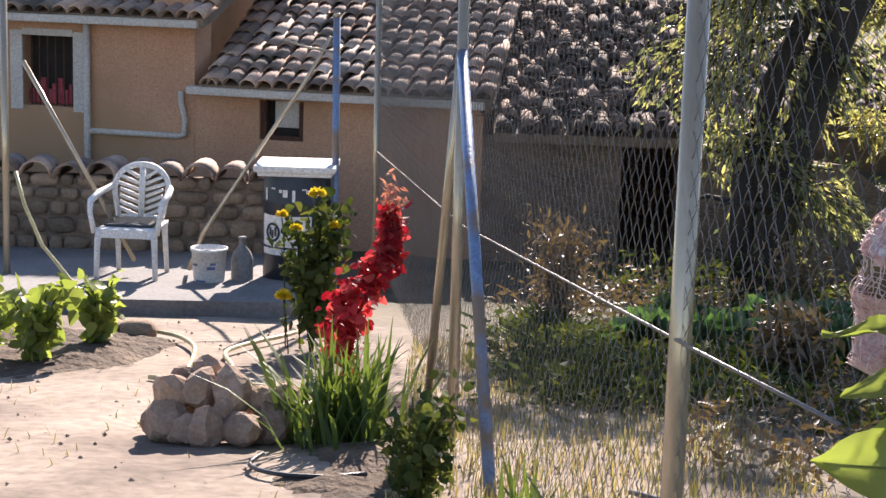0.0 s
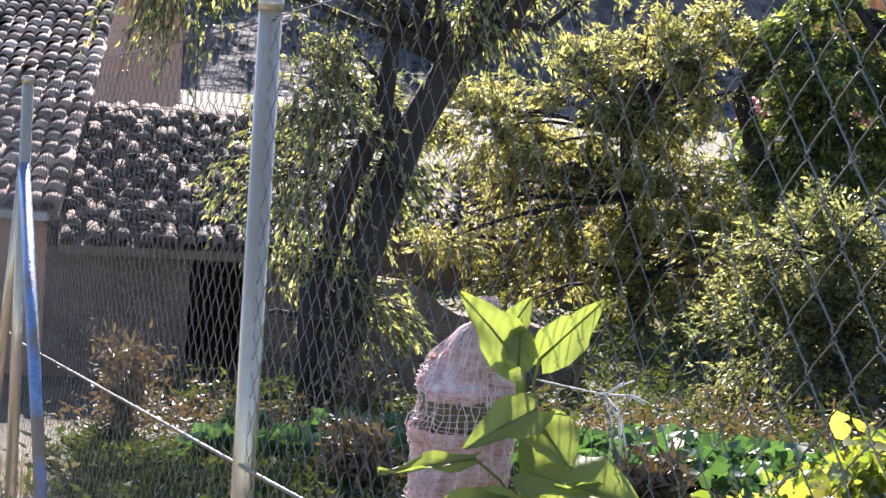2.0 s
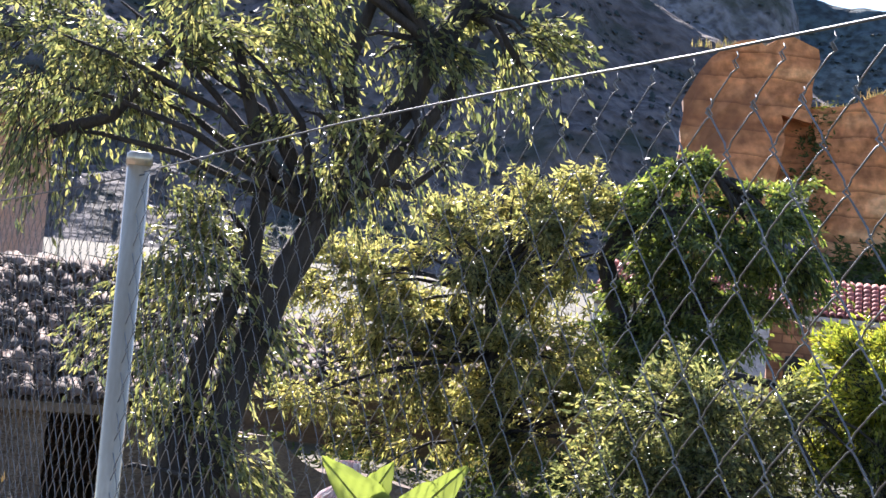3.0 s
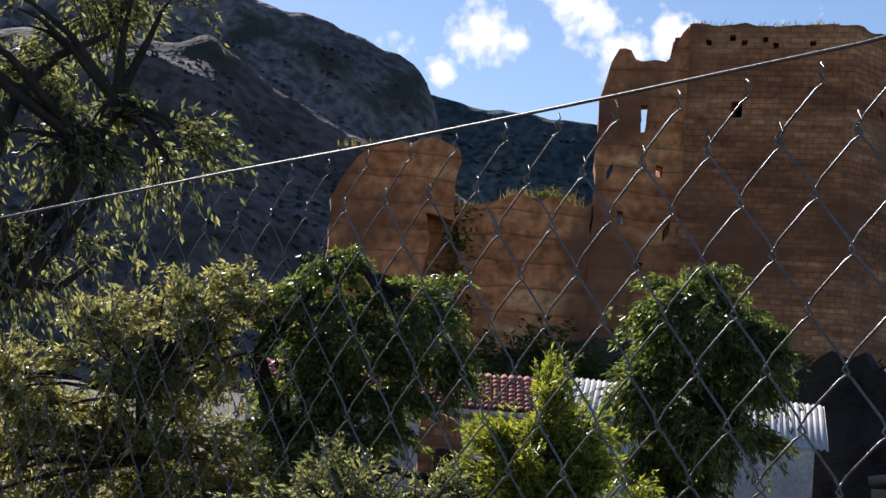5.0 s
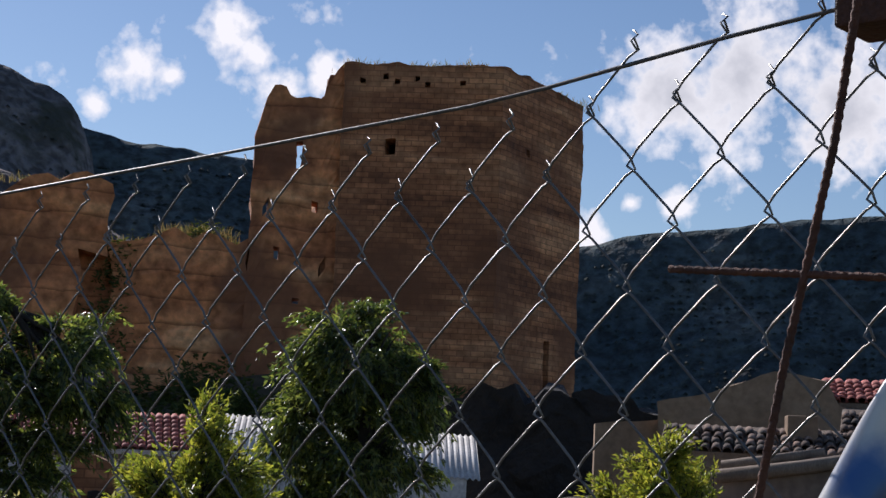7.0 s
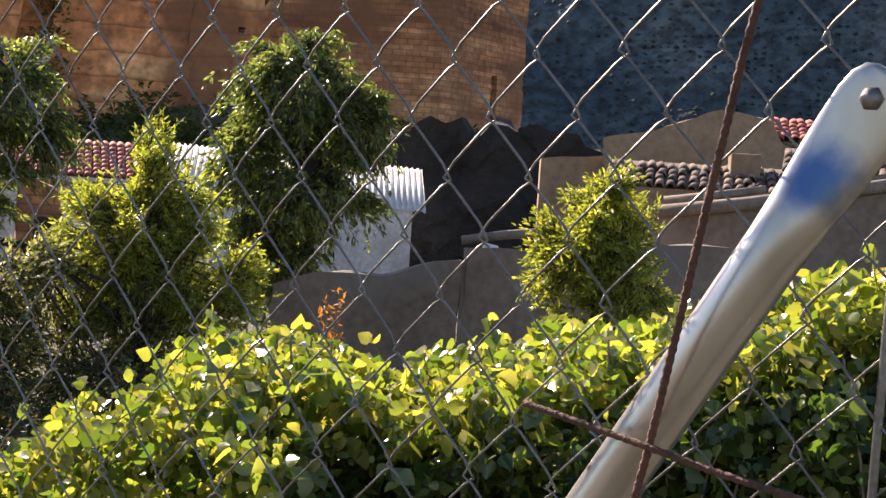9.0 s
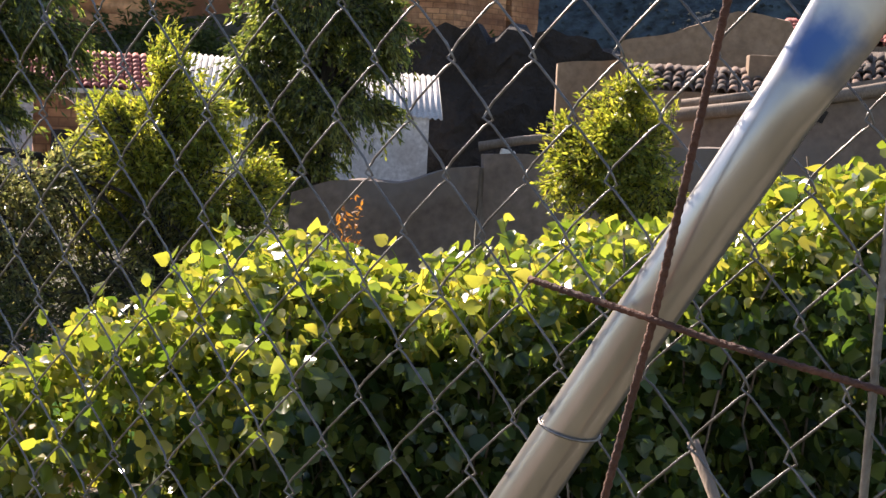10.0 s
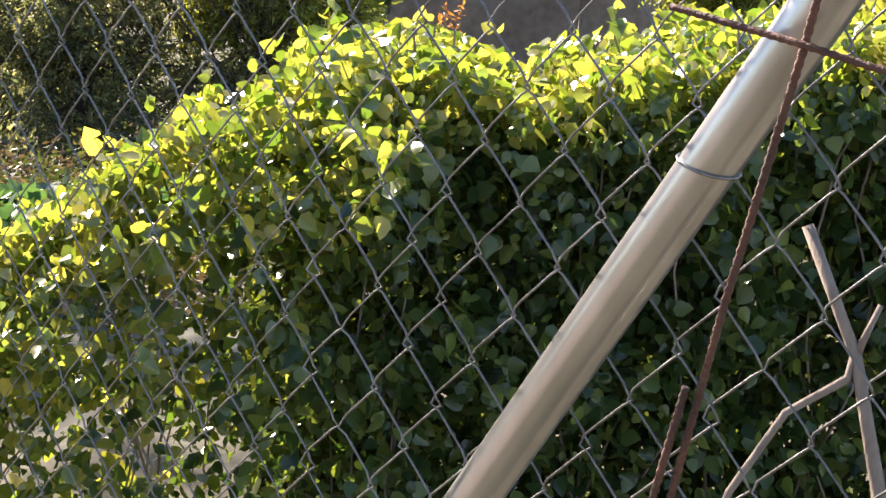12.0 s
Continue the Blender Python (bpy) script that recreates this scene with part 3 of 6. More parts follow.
                if nb is None or nb:
                    fs.append((vert(1, *a), vert(0, *a), vert(0, *b), vert(1, *b)))
    return child(name, mesh_of(name, vs, fs, mat), parent, label)


def toward(p, q, d):
    """A point d metres beyond q, coming from p."""
    u = (Vector(q) - Vector(p)).normalized()
    return tuple(Vector(q) + u * d)


castle = thing("castle", "ruined rammed-earth castle keep with a broken curtain wall", "castle")
TC, TL, TR = (41.5, 41.2), (37.9, 45.4), (47.75, 43.0)
TB, TB2 = (50.0, 50.0), (43.0, 53.0)
ruin_wall("tower_face", TL, toward(TL, TC, 0.385), -1.0, [(0, 15.3), (0.3, 15.25), (1, 15.3)], 1.2, MASON, castle, "brown masonry tower face", seed=1.0, cell=0.2, rugged=0.07, holes=[(0.27, 0.33, 11.9, 12.5)] + [(a, a + 0.03, b, b + 0.2) for a, b in ((0.12, 14.5), (0.23, 14.6), (0.31, 14.5), (0.46, 14.6), (0.53, 14.5), (0.74, 14.5))])
ruin_wall("tower_side", toward(TR, TC, 0.385), TR, -1.0, [(0, 15.3), (1, 15.2)], 1.2, MASON, castle, "brown masonry tower side", seed=1.0, cell=0.25, rugged=0.07, holes=[(0.58, 0.68, 3.6, 5.4), (0.3, 0.34, 12.2, 12.5)])
ruin_wall("tower_back", TR, TB, -1.0, [(0, 15.1), (1, 14.6)], 1.2, MASON, castle, seed=3.0)
ruin_wall("tower_back", TB, TB2, -1.0, [(0, 14.6), (1, 14.6)], 1.2, MASON, castle, seed=4.0)
ruin_wall("tower_back", TB2, TL, -1.0, [(0, 14.6), (1, 15.0)], 1.2, MASON, castle, seed=5.0)
bm = bmesh.new()
f = bm.faces.new([bm.verts.new((x, y, 14.3)) for x, y in (TC, TR, TB, TB2, TL)])
r = bmesh.ops.extrude_face_region(bm, geom=[f])
bmesh.ops.translate(bm, vec=(0, 0, 0.5), verts=[v for v in r["geom"] if isinstance(v, bmesh.types.BMVert)])
bmesh.ops.recalc_face_normals(bm, faces=bm.faces)
part("tower_roof", bm, MASON, castle)
ruin_wall("turret_wall", (35.45, 47.6), (38.1, 45.6), -1.0, [(0, 12.5), (0.1, 13.6), (0.2, 14.3), (0.32, 14.35), (0.42, 13.85), (0.75, 13.9), (0.82, 14.6), (0.9, 15.3), (1, 15.4)], 1.0, RAMMED, castle, "banded rammed-earth wall with a slit window", seed=6.0, cell=0.22, rugged=0.10, holes=[(0.44, 0.54, 11.35, 12.3), (0.14, 0.2, 9.6, 9.9), (0.7, 0.76, 9.7, 10.0), (0.3, 0.36, 8.0, 8.3), (0.8, 0.86, 7.6, 7.9), (0.55, 0.6, 6.2, 6.5)])
ruin_wall("curtain_wall", (32.0, 51.0), (35.7, 47.8), -1.0, [(0, 8.0), (0.2, 8.3), (0.4, 8.7), (0.6, 8.5), (0.75, 8.6), (1, 8.4)], 1.6, RAMMED, castle, "low rammed-earth curtain wall", seed=7.0, rugged=0.22)
ruin_wall("curtain_wall", (29.0, 53.6), (32.3, 51.6), -1.0, [(0, 7.0), (0.4, 7.9), (0.7, 8.6), (1, 8.2)], 1.6, RAMMED, castle, "low rammed-earth curtain wall", seed=9.0, rugged=0.25, holes=[(0.72, 0.97, 2.0, 5.6)])
ruin_wall("ruined_tower", (27.3, 52.8), (31.3, 50.6), -1.0, [(0, 8.0), (0.12, 9.2), (0.3, 10.2), (0.6, 10.5), (0.97, 10.4), (1, 10.2)], 1.4, RAMMED, castle, "stump of a rammed-earth tower", seed=8.0, rugged=0.2, holes=[(0.78, 1.0, 2.5, 7.6)])

# ---------- chain-link fence ----------


def fence_x(y):
    return float(np.interp(y, [-0.5, 0.55, 2.895, 5.9, 11.0], [0.825, 0.715, 0.469, 0.06, -0.48]))


def fence_top(y):
    if y > 2.95:
        return 1.7207 - 0.0565 * (y - 2.95)
    return float(np.interp(y, [-0.4, 0.1, 0.45, 0.525, 0.65, 0.71, 0.945, 1.22, 1.46, 2.01, 2.95], [1.955, 1.905, 1.868, 1.8605, 1.8445, 1.839, 1.8265, 1.8135, 1.805, 1.7805, 1.7207]))


fence = thing("chain_link_fence", "galvanised chain-link fence on steel tube posts", "fence")
STEP, HIGH = 0.0303, 0.0723


def zigzag(rows, sides, r, fine):
    """One wire of the mesh, hanging from z = 0, bent left and right between its two columns."""
    pts = []
    for k in range(rows + 1):
        side = k % 2
        z = -k * HIGH / 2
        y, yn = side * STEP, (1 - side) * STEP
        if fine:
            out = 0.0026 if side else -0.0026
            pts += [(out, y * 1.0 + (0.0012 if side else -0.0012), z + 0.0028), (-out, y + (0.0012 if side else -0.0012), z - 0.0028)]
            for t, u in ((0.2, 0.13), (0.5, 0.5), (0.8, 0.87)):
                pts.append((0, y + (yn - y) * u, z - HIGH / 2 * t))
        else:
            pts.append((0.0015 if side else -0.0015, y, z))
    return tube_data(pts, r, sides, False)


FINE = mesh_of("mesh_wire", *zigzag(56, 6, 0.0008, True), WIRE, True)
PLAIN = mesh_of("mesh_wire_far", *zigzag(46, 4, 0.00062, True), WIRE, True)
AFAR = mesh_of("mesh_wire", *zigzag(46, 4, 0.0009, True), WIRE, True)
rng = np.random.default_rng(4)
far_wires = []
for i in range(-25, 345):
    y = 0.5255 + STEP * i
    if y > 10.9:
        break
    x = fence_x(y)
    tilt = math.atan2(fence_x(y + 0.05) - x, 0.05)
    z = 1.361 - 0.045 * (y - 0.5255) + HIGH * (9 if i % 2 == 0 else 9.5)
    while z > fence_top(y) + 0.016:
        z -= HIGH
    m = Matrix.Translation((x, y, z)) @ Matrix.Rotation(-tilt, 4, "Z") @ Matrix.Rotation(rng.normal(0, 0.004), 4, "X")
    if y < 5.85:
        tube("twist", [(x, y - 0.002, z - 0.004), (x - 0.002, y + 0.0015, z + 0.002), (x + 0.0015, y - 0.001, z + 0.006), (x + 0.002, y + 0.003, z + rng.uniform(0.008, 0.013))], 0.0007, WIRE, fence, 4)
    if i < 250:
        child("mesh_wire", FINE if y < 1.25 else PLAIN if y < 2.4 else AFAR, fence, at=m)
    else:
        far_wires.append(([m @ v.co for v in AFAR.vertices], [tuple(p.vertices) for p in AFAR.polygons]))
tagged(child("mesh_wire_rest", mesh_of("mesh_wire_rest", *joined(far_wires), WIRE, True), fence), kind="stuff")


def post(name, base, top, r, mat, label="", cap=True, sides=16):
    ob = tube(name, [base, top], r, mat, fence, sides, label)
    if cap:
        d = (Vector(top) - Vector(base)).normalized()
        t = Vector(top)
        tube("post_cap", [t - d * 0.012, t + d * 0.008, t + d * 0.013], [r * 1.12, r * 1.1, r * 0.8], GALV, ob, sides, "pressed metal post cap")
    return ob


post("post", (0.46, 2.975, -0.3), (0.458, 3.0, 1.745), 0.0225, GALV)
post("post", (0.058, 5.9, -0.5), (0.051, 5.9, 1.535), 0.021, GALV, "steel corner post")
post("brace", (0.185, 4.86, -0.2), (0.05, 5.86, 1.235), 0.021, BLUE, "blue painted tube brace", False)
post("brace", (-0.052, 6.62, -0.4), (0.047, 5.93, 1.22), 0.018, GALV, "", False)
post("post", (-0.475, 10.95, -1.0), (-0.475, 10.95, 1.30), 0.022, GALV)
post("post", (-0.74, 10.9, -1.0), (-0.755, 10.9, 1.15), 0.024, BLUE, "blue painted gate post")
tube("top_wire", [(fence_x(y), y, fence_top(y)) for y in (-0.4, 0.1, 0.45, 0.525, 0.65, 0.71, 0.945, 1.22, 1.46, 2.01, 2.95)], 0.0013, TOPWIRE, fence, 6)
tube("top_wire", [(fence_x(y), y, fence_top(y) - 0.005) for y in (2.95, 4.4, 5.9, 8.4, 10.95)], 0.0016, TOPWIRE, fence, 6)
tube("middle_wire", [(0.55, 2.12, 0.973), (0.455, 2.91, 0.888), (0.07, 5.88, 0.596), (-0.475, 10.93, 0.24)], 0.0035, WIRE, fence, 6, "twisted tension wire")

# ---------- trees and hedge ----------


def tree(name, label, trunk, crowns, mat, seed, leaf=0.075, per_twig=26, r0=0.1, droop=0.5, twig_len=0.45, bark=BARK, limbs=(), lift=0.15, lumps=9):
    """trunk: points from the ground up; crowns: (centre, radii, twigs). Limbs run from the trunk to each crown, twigs carry the leaves."""
    rng = np.random.default_rng(seed)
    rnd = random.Random(seed)
    base = Vector(trunk[0])
    root = thing(name, label, "tree", at=base)
    tp = [Vector(p) - base for p in trunk]
    n = len(tp)
    me = mesh_of("trunk", *tube_data(tp, [r0 * (1 - 0.55 * i / (n - 1)) for i in range(n)], 10), bark, True)
    trunk_ob = child("trunk", me, root)
    for path, r in limbs:
        q = [Vector(p) - base for p in path]
        child("limb", mesh_of("limb", *tube_data(q, [r * (1 - 0.6 * i / (len(q) - 1)) for i in range(len(q))], 8), bark, True), root)
    P, A, S, twigs = [], [], [], []
    for c, rad, count in crowns:
        c, rad = Vector(c) - base, Vector(rad)
        start = min(tp[1:], key=lambda p: (p - c).length)
        for b in range(max(5, count // 24)):
            d = Vector((rnd.gauss(0, 1), rnd.gauss(0, 1), rnd.gauss(0.25, 1))).normalized()
            e = c + Vector((d.x * rad.x, d.y * rad.y, d.z * rad.z)) * rnd.uniform(0.6, 1.2)
            mid = start.lerp(e, 0.5) + Vector((rnd.gauss(0, 0.12), rnd.gauss(0, 0.12), 0.15)) * (e - start).length * 0.5
            twigs.append(tube_data([start, start.lerp(mid, 0.6), mid, mid.lerp(e, 0.6) + Vector((0, 0, 0.04)), e], [r0 * 0.28, r0 * 0.22, r0 * 0.16, r0 * 0.1, r0 * 0.04], 5, False))
        clumps = []
        for b in range(max(6, count // lumps)):
            d = Vector((rnd.gauss(0, 1), rnd.gauss(0, 1), rnd.gauss(0.1, 1))).normalized()
            k = rnd.uniform(0.35, 1.22)
            clumps.append((c + Vector((d.x * rad.x, d.y * rad.y, d.z * rad.z)) * k, d, rnd.uniform(0.6, 1.5)))
        for b in range(int(count * 2.0)):
            spot, d, wide = clumps[rnd.randrange(len(clumps))]
            g = 0.115 * wide * max(rad) ** 0.5
            s = spot + Vector((rnd.gauss(0, g), rnd.gauss(0, g), rnd.gauss(0, g * 0.8)))
            go = (d + Vector((rnd.gauss(0, 0.5), rnd.gauss(0, 0.5), rnd.gauss(lift, 0.4)))).normalized()
            ln = twig_len * rnd.uniform(0.5, 1.2)
            pts = [s + go * ln * t + Vector((0, 0, -droop * ln * t * t)) for t in (0, 0.35, 0.7, 1)]
            twigs.append(tube_data(pts, [0.006, 0.005, 0.003, 0.002], 3, False))
            for q in range(per_twig):
                t = rnd.random() ** 0.8
                p = s + go * ln * t + Vector((0, 0, -droop * ln * t * t))
                P.append((p.x + rnd.gauss(0, 0.02), p.y + rnd.gauss(0, 0.02), p.z))
                A.append(go)
                S.append(leaf * rnd.uniform(0.6, 1.25))
    tagged(child("branchwork", mesh_of("branchwork", *joined(twigs), bark, True), root), kind="stuff")
    child("crown", leaves_mesh("crown", np.array(P), np.array([tuple(a) for a in A]), np.array(S), mat, rng, LEAF_LONG, droop + 0.35, 0.8), root)
    return root


tree("peach_tree", "tall old peach tree with dark trunk and drooping leaves", [(2.3, 11.24, -1.0), (2.35, 11.24, -0.17), (2.45, 11.28, 0.31), (2.54, 11.29, 0.64), (2.74, 11.28, 1.23), (3.01, 11.22, 1.78), (3.21, 11.15, 2.2), (3.54, 11.01, 2.72), (3.7, 11.02, 3.1), (3.9, 11.0, 3.45)],
     [((2.2, 11.4, 1.25), (0.42, 0.5, 0.9), 190), ((1.5, 11.4, 2.75), (1.15, 0.8, 0.5), 250), ((2.5, 11.1, 3.5), (0.7, 0.7, 0.45), 110), ((3.6, 10.95, 4.1), (0.75, 0.5, 0.22), 120), ((4.1, 10.95, 3.2), (0.3, 0.3, 0.24), 46), ((3.47, 11.19, 3.15), (0.33, 0.33, 0.25), 46), ((2.95, 11.2, 2.5), (0.4, 0.4, 0.35), 50), ((2.1, 11.3, 0.1), (0.5, 0.4, 0.3), 60), ((3.5, 10.9, 2.35), (0.3, 0.3, 0.2), 22)],
     LEAF_PEACH, 11, 0.08, 14, 0.165, droop=0.6, lumps=14, limbs=[([(2.15, 11.3, -1.0), (2.12, 11.3, 0.1), (2.3, 11.32, 0.8), (2.55, 11.3, 1.4), (2.6, 11.32, 2.1), (2.3, 11.35, 3.0)], 0.11), ([(3.12, 11.15, 2.0), (3.4, 11.08, 2.1), (3.61, 11.03, 2.08), (3.85, 11.0, 2.3)], 0.05), ([(2.95, 11.2, 1.75), (3.35, 11.05, 2.1), (3.77, 10.94, 2.7), (3.95, 10.9, 3.2)], 0.075),
     ([(3.25, 11.2, 2.2), (3.66, 11.17, 2.81), (3.89, 11.01, 3.36), (4.12, 10.94, 3.3), (4.3, 10.9, 3.04)], 0.055), ([(3.2, 11.2, 2.4), (3.1, 11.2, 2.9), (3.24, 11.2, 3.4), (3.46, 11.1, 3.71), (3.77, 10.95, 3.9)], 0.06), ([(1.1, 11.5, 2.2), (1.5, 11.45, 2.35), (1.9, 11.4, 2.9), (2.0, 11.4, 3.4)], 0.05)])
tree("almond_tree", "broad yellow-green almond tree in autumn leaf", [(7.6, 18.5, -1.6), (7.5, 18.5, -0.6), (7.3, 18.5, 0.4), (7.2, 18.5, 1.2)],
     [((7.62, 18.5, 2.1), (0.7, 0.7, 0.45), 240), ((8.3, 18.15, 2.1), (0.5, 0.5, 0.45), 160), ((6.95, 18.7, 1.6), (0.9, 0.8, 0.5), 290), ((5.7, 19.2, 1.1), (0.55, 0.6, 0.45), 140), ((6.2, 19.0, 0.65), (0.9, 0.8, 0.55), 220), ((7.6, 18.4, 0.6), (1.1, 0.9, 0.75), 360), ((6.7, 18.7, -0.55), (0.9, 0.7, 0.5), 150), ((8.2, 18.1, -0.4), (1.0, 0.8, 0.8), 300), ((5.3, 19.2, -0.3), (0.5, 0.5, 0.4), 60), ((7.3, 18.3, -1.1), (1.3, 0.7, 0.5), 160)],
     LEAF_YEL, 12, 0.095, 15, 0.13, droop=0.4, lift=0.35, lumps=15)
tree("leaning_tree", "dark green tree with a bowed bare bough", [(9.6, 17.4, -1.8), (9.3, 17.6, -0.5), (8.8, 17.9, 0.8), (8.5, 18.08, 1.75), (8.85, 17.95, 2.4), (9.25, 17.7, 3.0), (9.48, 17.57, 3.1), (9.62, 17.5, 2.9)],
     [((9.35, 17.7, 2.75), (0.45, 0.5, 0.3), 100), ((10.15, 17.2, 2.4), (0.5, 0.5, 0.45), 160), ((9.5, 17.6, 1.9), (0.8, 0.7, 0.6), 320), ((10.3, 17.1, 2.05), (0.3, 0.35, 0.26), 90), ((9.35, 17.6, 0.95), (0.68, 0.6, 0.7), 380), ((9.4, 17.5, -0.1), (0.75, 0.7, 0.75), 300), ((9.5, 17.4, -1.0), (1.1, 0.7, 0.6), 240), ((9.95, 17.3, 1.3), (0.22, 0.35, 0.35), 60)],
     LEAF_GREEN, 13, 0.1, 16, 0.16, droop=0.6, lift=0.25, lumps=15)
tree("pepper_tree", "dense drooping dark green pepper tree", [(14.5, 16.5, -1.6), (14.45, 16.5, 0.0), (14.4, 16.5, 1.2), (14.45, 16.5, 2.2)],
     [((14.2, 16.6, 2.75), (0.55, 0.6, 0.6), 330), ((14.8, 16.1, 2.2), (0.36, 0.45, 0.45), 170), ((13.75, 17.0, 1.85), (0.38, 0.4, 0.5), 150), ((14.35, 16.5, 1.5), (0.66, 0.7, 0.65), 380), ((13.85, 17.0, 1.0), (0.4, 0.4, 0.45), 120), ((14.65, 16.25, 1.15), (0.35, 0.4, 0.4), 130), ((14.2, 16.6, 0.4), (0.5, 0.5, 0.55), 190)],
     LEAF_GREEN, 14, 0.105, 16, 0.14, droop=0.7, lift=0.25, lumps=15)
tree("young_tree", "small sunlit yellow-green tree", [(8.7, 12.2, -1.3), (8.7, 12.2, 0.0), (8.7, 12.2, 0.7), (8.7, 12.2, 1.3)],
     [((8.67, 12.22, 1.27), (0.13, 0.2, 0.3), 60), ((8.92, 12.04, 1.27), (0.12, 0.2, 0.28), 50), ((8.62, 12.27, 0.82), (0.33, 0.35, 0.35), 230), ((9.0, 12.0, 0.68), (0.3, 0.3, 0.35), 200), ((8.2, 12.5, 0.42), (0.2, 0.25, 0.28), 80), ((9.15, 11.85, 0.38), (0.26, 0.3, 0.33), 120), ((8.7, 12.2, 0.08), (0.5, 0.45, 0.4), 150)],
     LEAF_YOUNG, 15, 0.075, 17, 0.07, droop=0.1, lift=0.7, twig_len=0.36, lumps=16)
tree("young_tree", "small bright yellow-green tree beside a grey wall", [(12.6, 9.95, -1.2), (12.55, 9.95, 0.0), (12.5, 9.95, 0.6), (12.5, 9.95, 1.2)],
     [((12.47, 10.0, 1.42), (0.13, 0.2, 0.25), 80), ((12.5, 9.95, 1.1), (0.28, 0.3, 0.3), 220), ((12.32, 10.15, 0.82), (0.22, 0.25, 0.28), 140), ((12.75, 9.65, 0.82), (0.27, 0.3, 0.32), 170), ((12.55, 9.85, 0.42), (0.42, 0.4, 0.32), 180)],
     LEAF_YOUNG, 16, 0.072, 17, 0.06, droop=0.1, lift=0.6, twig_len=0.33, lumps=16)
tree("almond_tree", "gnarled almond tree with bare twisted boughs", [(7.2, 13.0, -1.3), (7.3, 12.9, -0.3), (7.1, 12.9, 0.35), (7.35, 12.8, 0.8), (7.75, 12.7, 0.75)],
     [((7.3, 12.9, 0.3), (0.8, 0.6, 0.5), 260), ((6.9, 12.9, -0.4), (0.8, 0.6, 0.55), 240), ((7.9, 12.6, -0.2), (0.75, 0.5, 0.55), 240), ((8.5, 12.0, -0.3), (0.6, 0.5, 0.4), 150)], LEAF_PEACH, 17, 0.075, 18, 0.09, droop=0.2, lift=0.4, lumps=14)


def vine_top(s):
    """Height of the bean hedge along its length s, from 0 at its near-left end."""
    return float(np.interp(s, [0, 0.27, 0.4, 0.54, 0.62, 0.8, 1.0, 1.23, 1.4, 1.5, 1.7, 1.95, 2.2, 2.38, 3.0, 6.0], [0.53, 0.71, 0.81, 0.90, 0.97, 1.06, 1.15, 1.18, 1.09, 1.13, 1.19, 1.22, 1.29, 1.38, 1.46, 1.55]))


def build_hedge():
    rng = np.random.default_rng(21)
    a, b = Vector((1.45, 3.45, 0)), Vector((4.5, 0.9, 0))
    along = (b - a).normalized()
    across = Vector((along.y, -along.x, 0))
    if across.dot(Vector((0, 0, 0)) - a) < 0:
        across = -across
    root = thing("bean_hedge", "thick hedge of climbing bean vines with broad green leaves", "hedge", at=(2.6, 2.6, 0))
    o = Vector(root.location)
    P, A, S = [], [], []
    while len(P) < 46000:
        s, u, v = rng.uniform(-0.12, 4.2), rng.random(), rng.random()
        top = vine_top(s) + noise.noise(Vector((s * 7.1, 0, 5))) * 0.05
        if s < 0.9 and rng.random() < 0.42:
            continue
        face = rng.random() < 0.62
        if face:
            z, depth = -0.05 + (top + 0.05) * u ** 0.8, 0.26 * abs(rng.normal())
        else:
            z, depth = top - 0.12 * abs(rng.normal()), 0.9 * v
        depth = depth * float(np.interp(s, [-0.1, 0.9], [0.3, 1.0])) + 0.22 * noise.noise(Vector((s * 5, z * 5, 1))) + 0.12 * noise.noise(Vector((s * 12, z * 12, 3))) + 0.12
        if z > top - 0.12:
            depth += 0.10
        p = a + along * s - across * (depth - 0.35 + 0.33 * max(0.0, 0.9 - s) ** 2) + Vector((0, 0, z))
        P.append(tuple(p - o))
        A.append(tuple(across * 0.5 + Vector((0, 0, -0.2))))
        S.append(0.037 * rng.uniform(0.45, 1.5))
    sprigs = []
    for s in [0.84, 0.88, 0.98, 1.02, 1.55, 1.66, 1.88, 2.33, 2.4] + list(rng.uniform(0.0, 4.0, 46)):
        foot = a + along * s - across * rng.uniform(-0.15, 0.45) + Vector((0, 0, vine_top(s) - 0.04))
        tip = foot + along * rng.normal(0, 0.04) + across * rng.normal(0, 0.03) + Vector((0, 0, rng.uniform(0.06, 0.15)))
        sprigs.append(tube_data([foot - o, foot.lerp(tip, 0.5) + along * rng.normal(0, 0.012) - o, tip - o], [0.002, 0.0016, 0.001], 4, False))
        for k in range(rng.integers(3, 8)):
            P.append(tuple(foot.lerp(tip, rng.uniform(0.3, 1.0)) - o))
            A.append((*rng.normal(0, 0.9, 2), 0.3))
            S.append(0.042 * rng.uniform(0.6, 1.35))
    child("vine_tip", mesh_of("vine_tip", *joined(sprigs), LEAF_TOP, True), root, "thin green vine tips")["kind"] = "stuff"
    P, A, S = np.array(P), np.array(A), np.array(S)
    s_all = (P[:, 0] + o.x - a.x) * along.x + (P[:, 1] + o.y - a.y) * along.y
    # brighter leaves on top and down the left end, painting the sun there
    young_lit = P[:, 2] > np.array([vine_top(q) for q in s_all]) - 0.08 - 0.09 * rng.random(len(P)) - np.clip(1.3 - s_all, 0, 1.3) * rng.random(len(P)) * 1.5
    child("leaves", leaves_mesh("leaves", P[~young_lit], A[~young_lit], S[~young_lit], LEAF_VINE, rng, LEAF_WIDE, 0.35, 1.3), root)
    child("young_leaves", leaves_mesh("young_leaves", P[young_lit], A[young_lit], S[young_lit], LEAF_TOP, rng, LEAF_WIDE, 0.2, 0.9), root, "yellow-green young leaves with sunlight put into their colour")
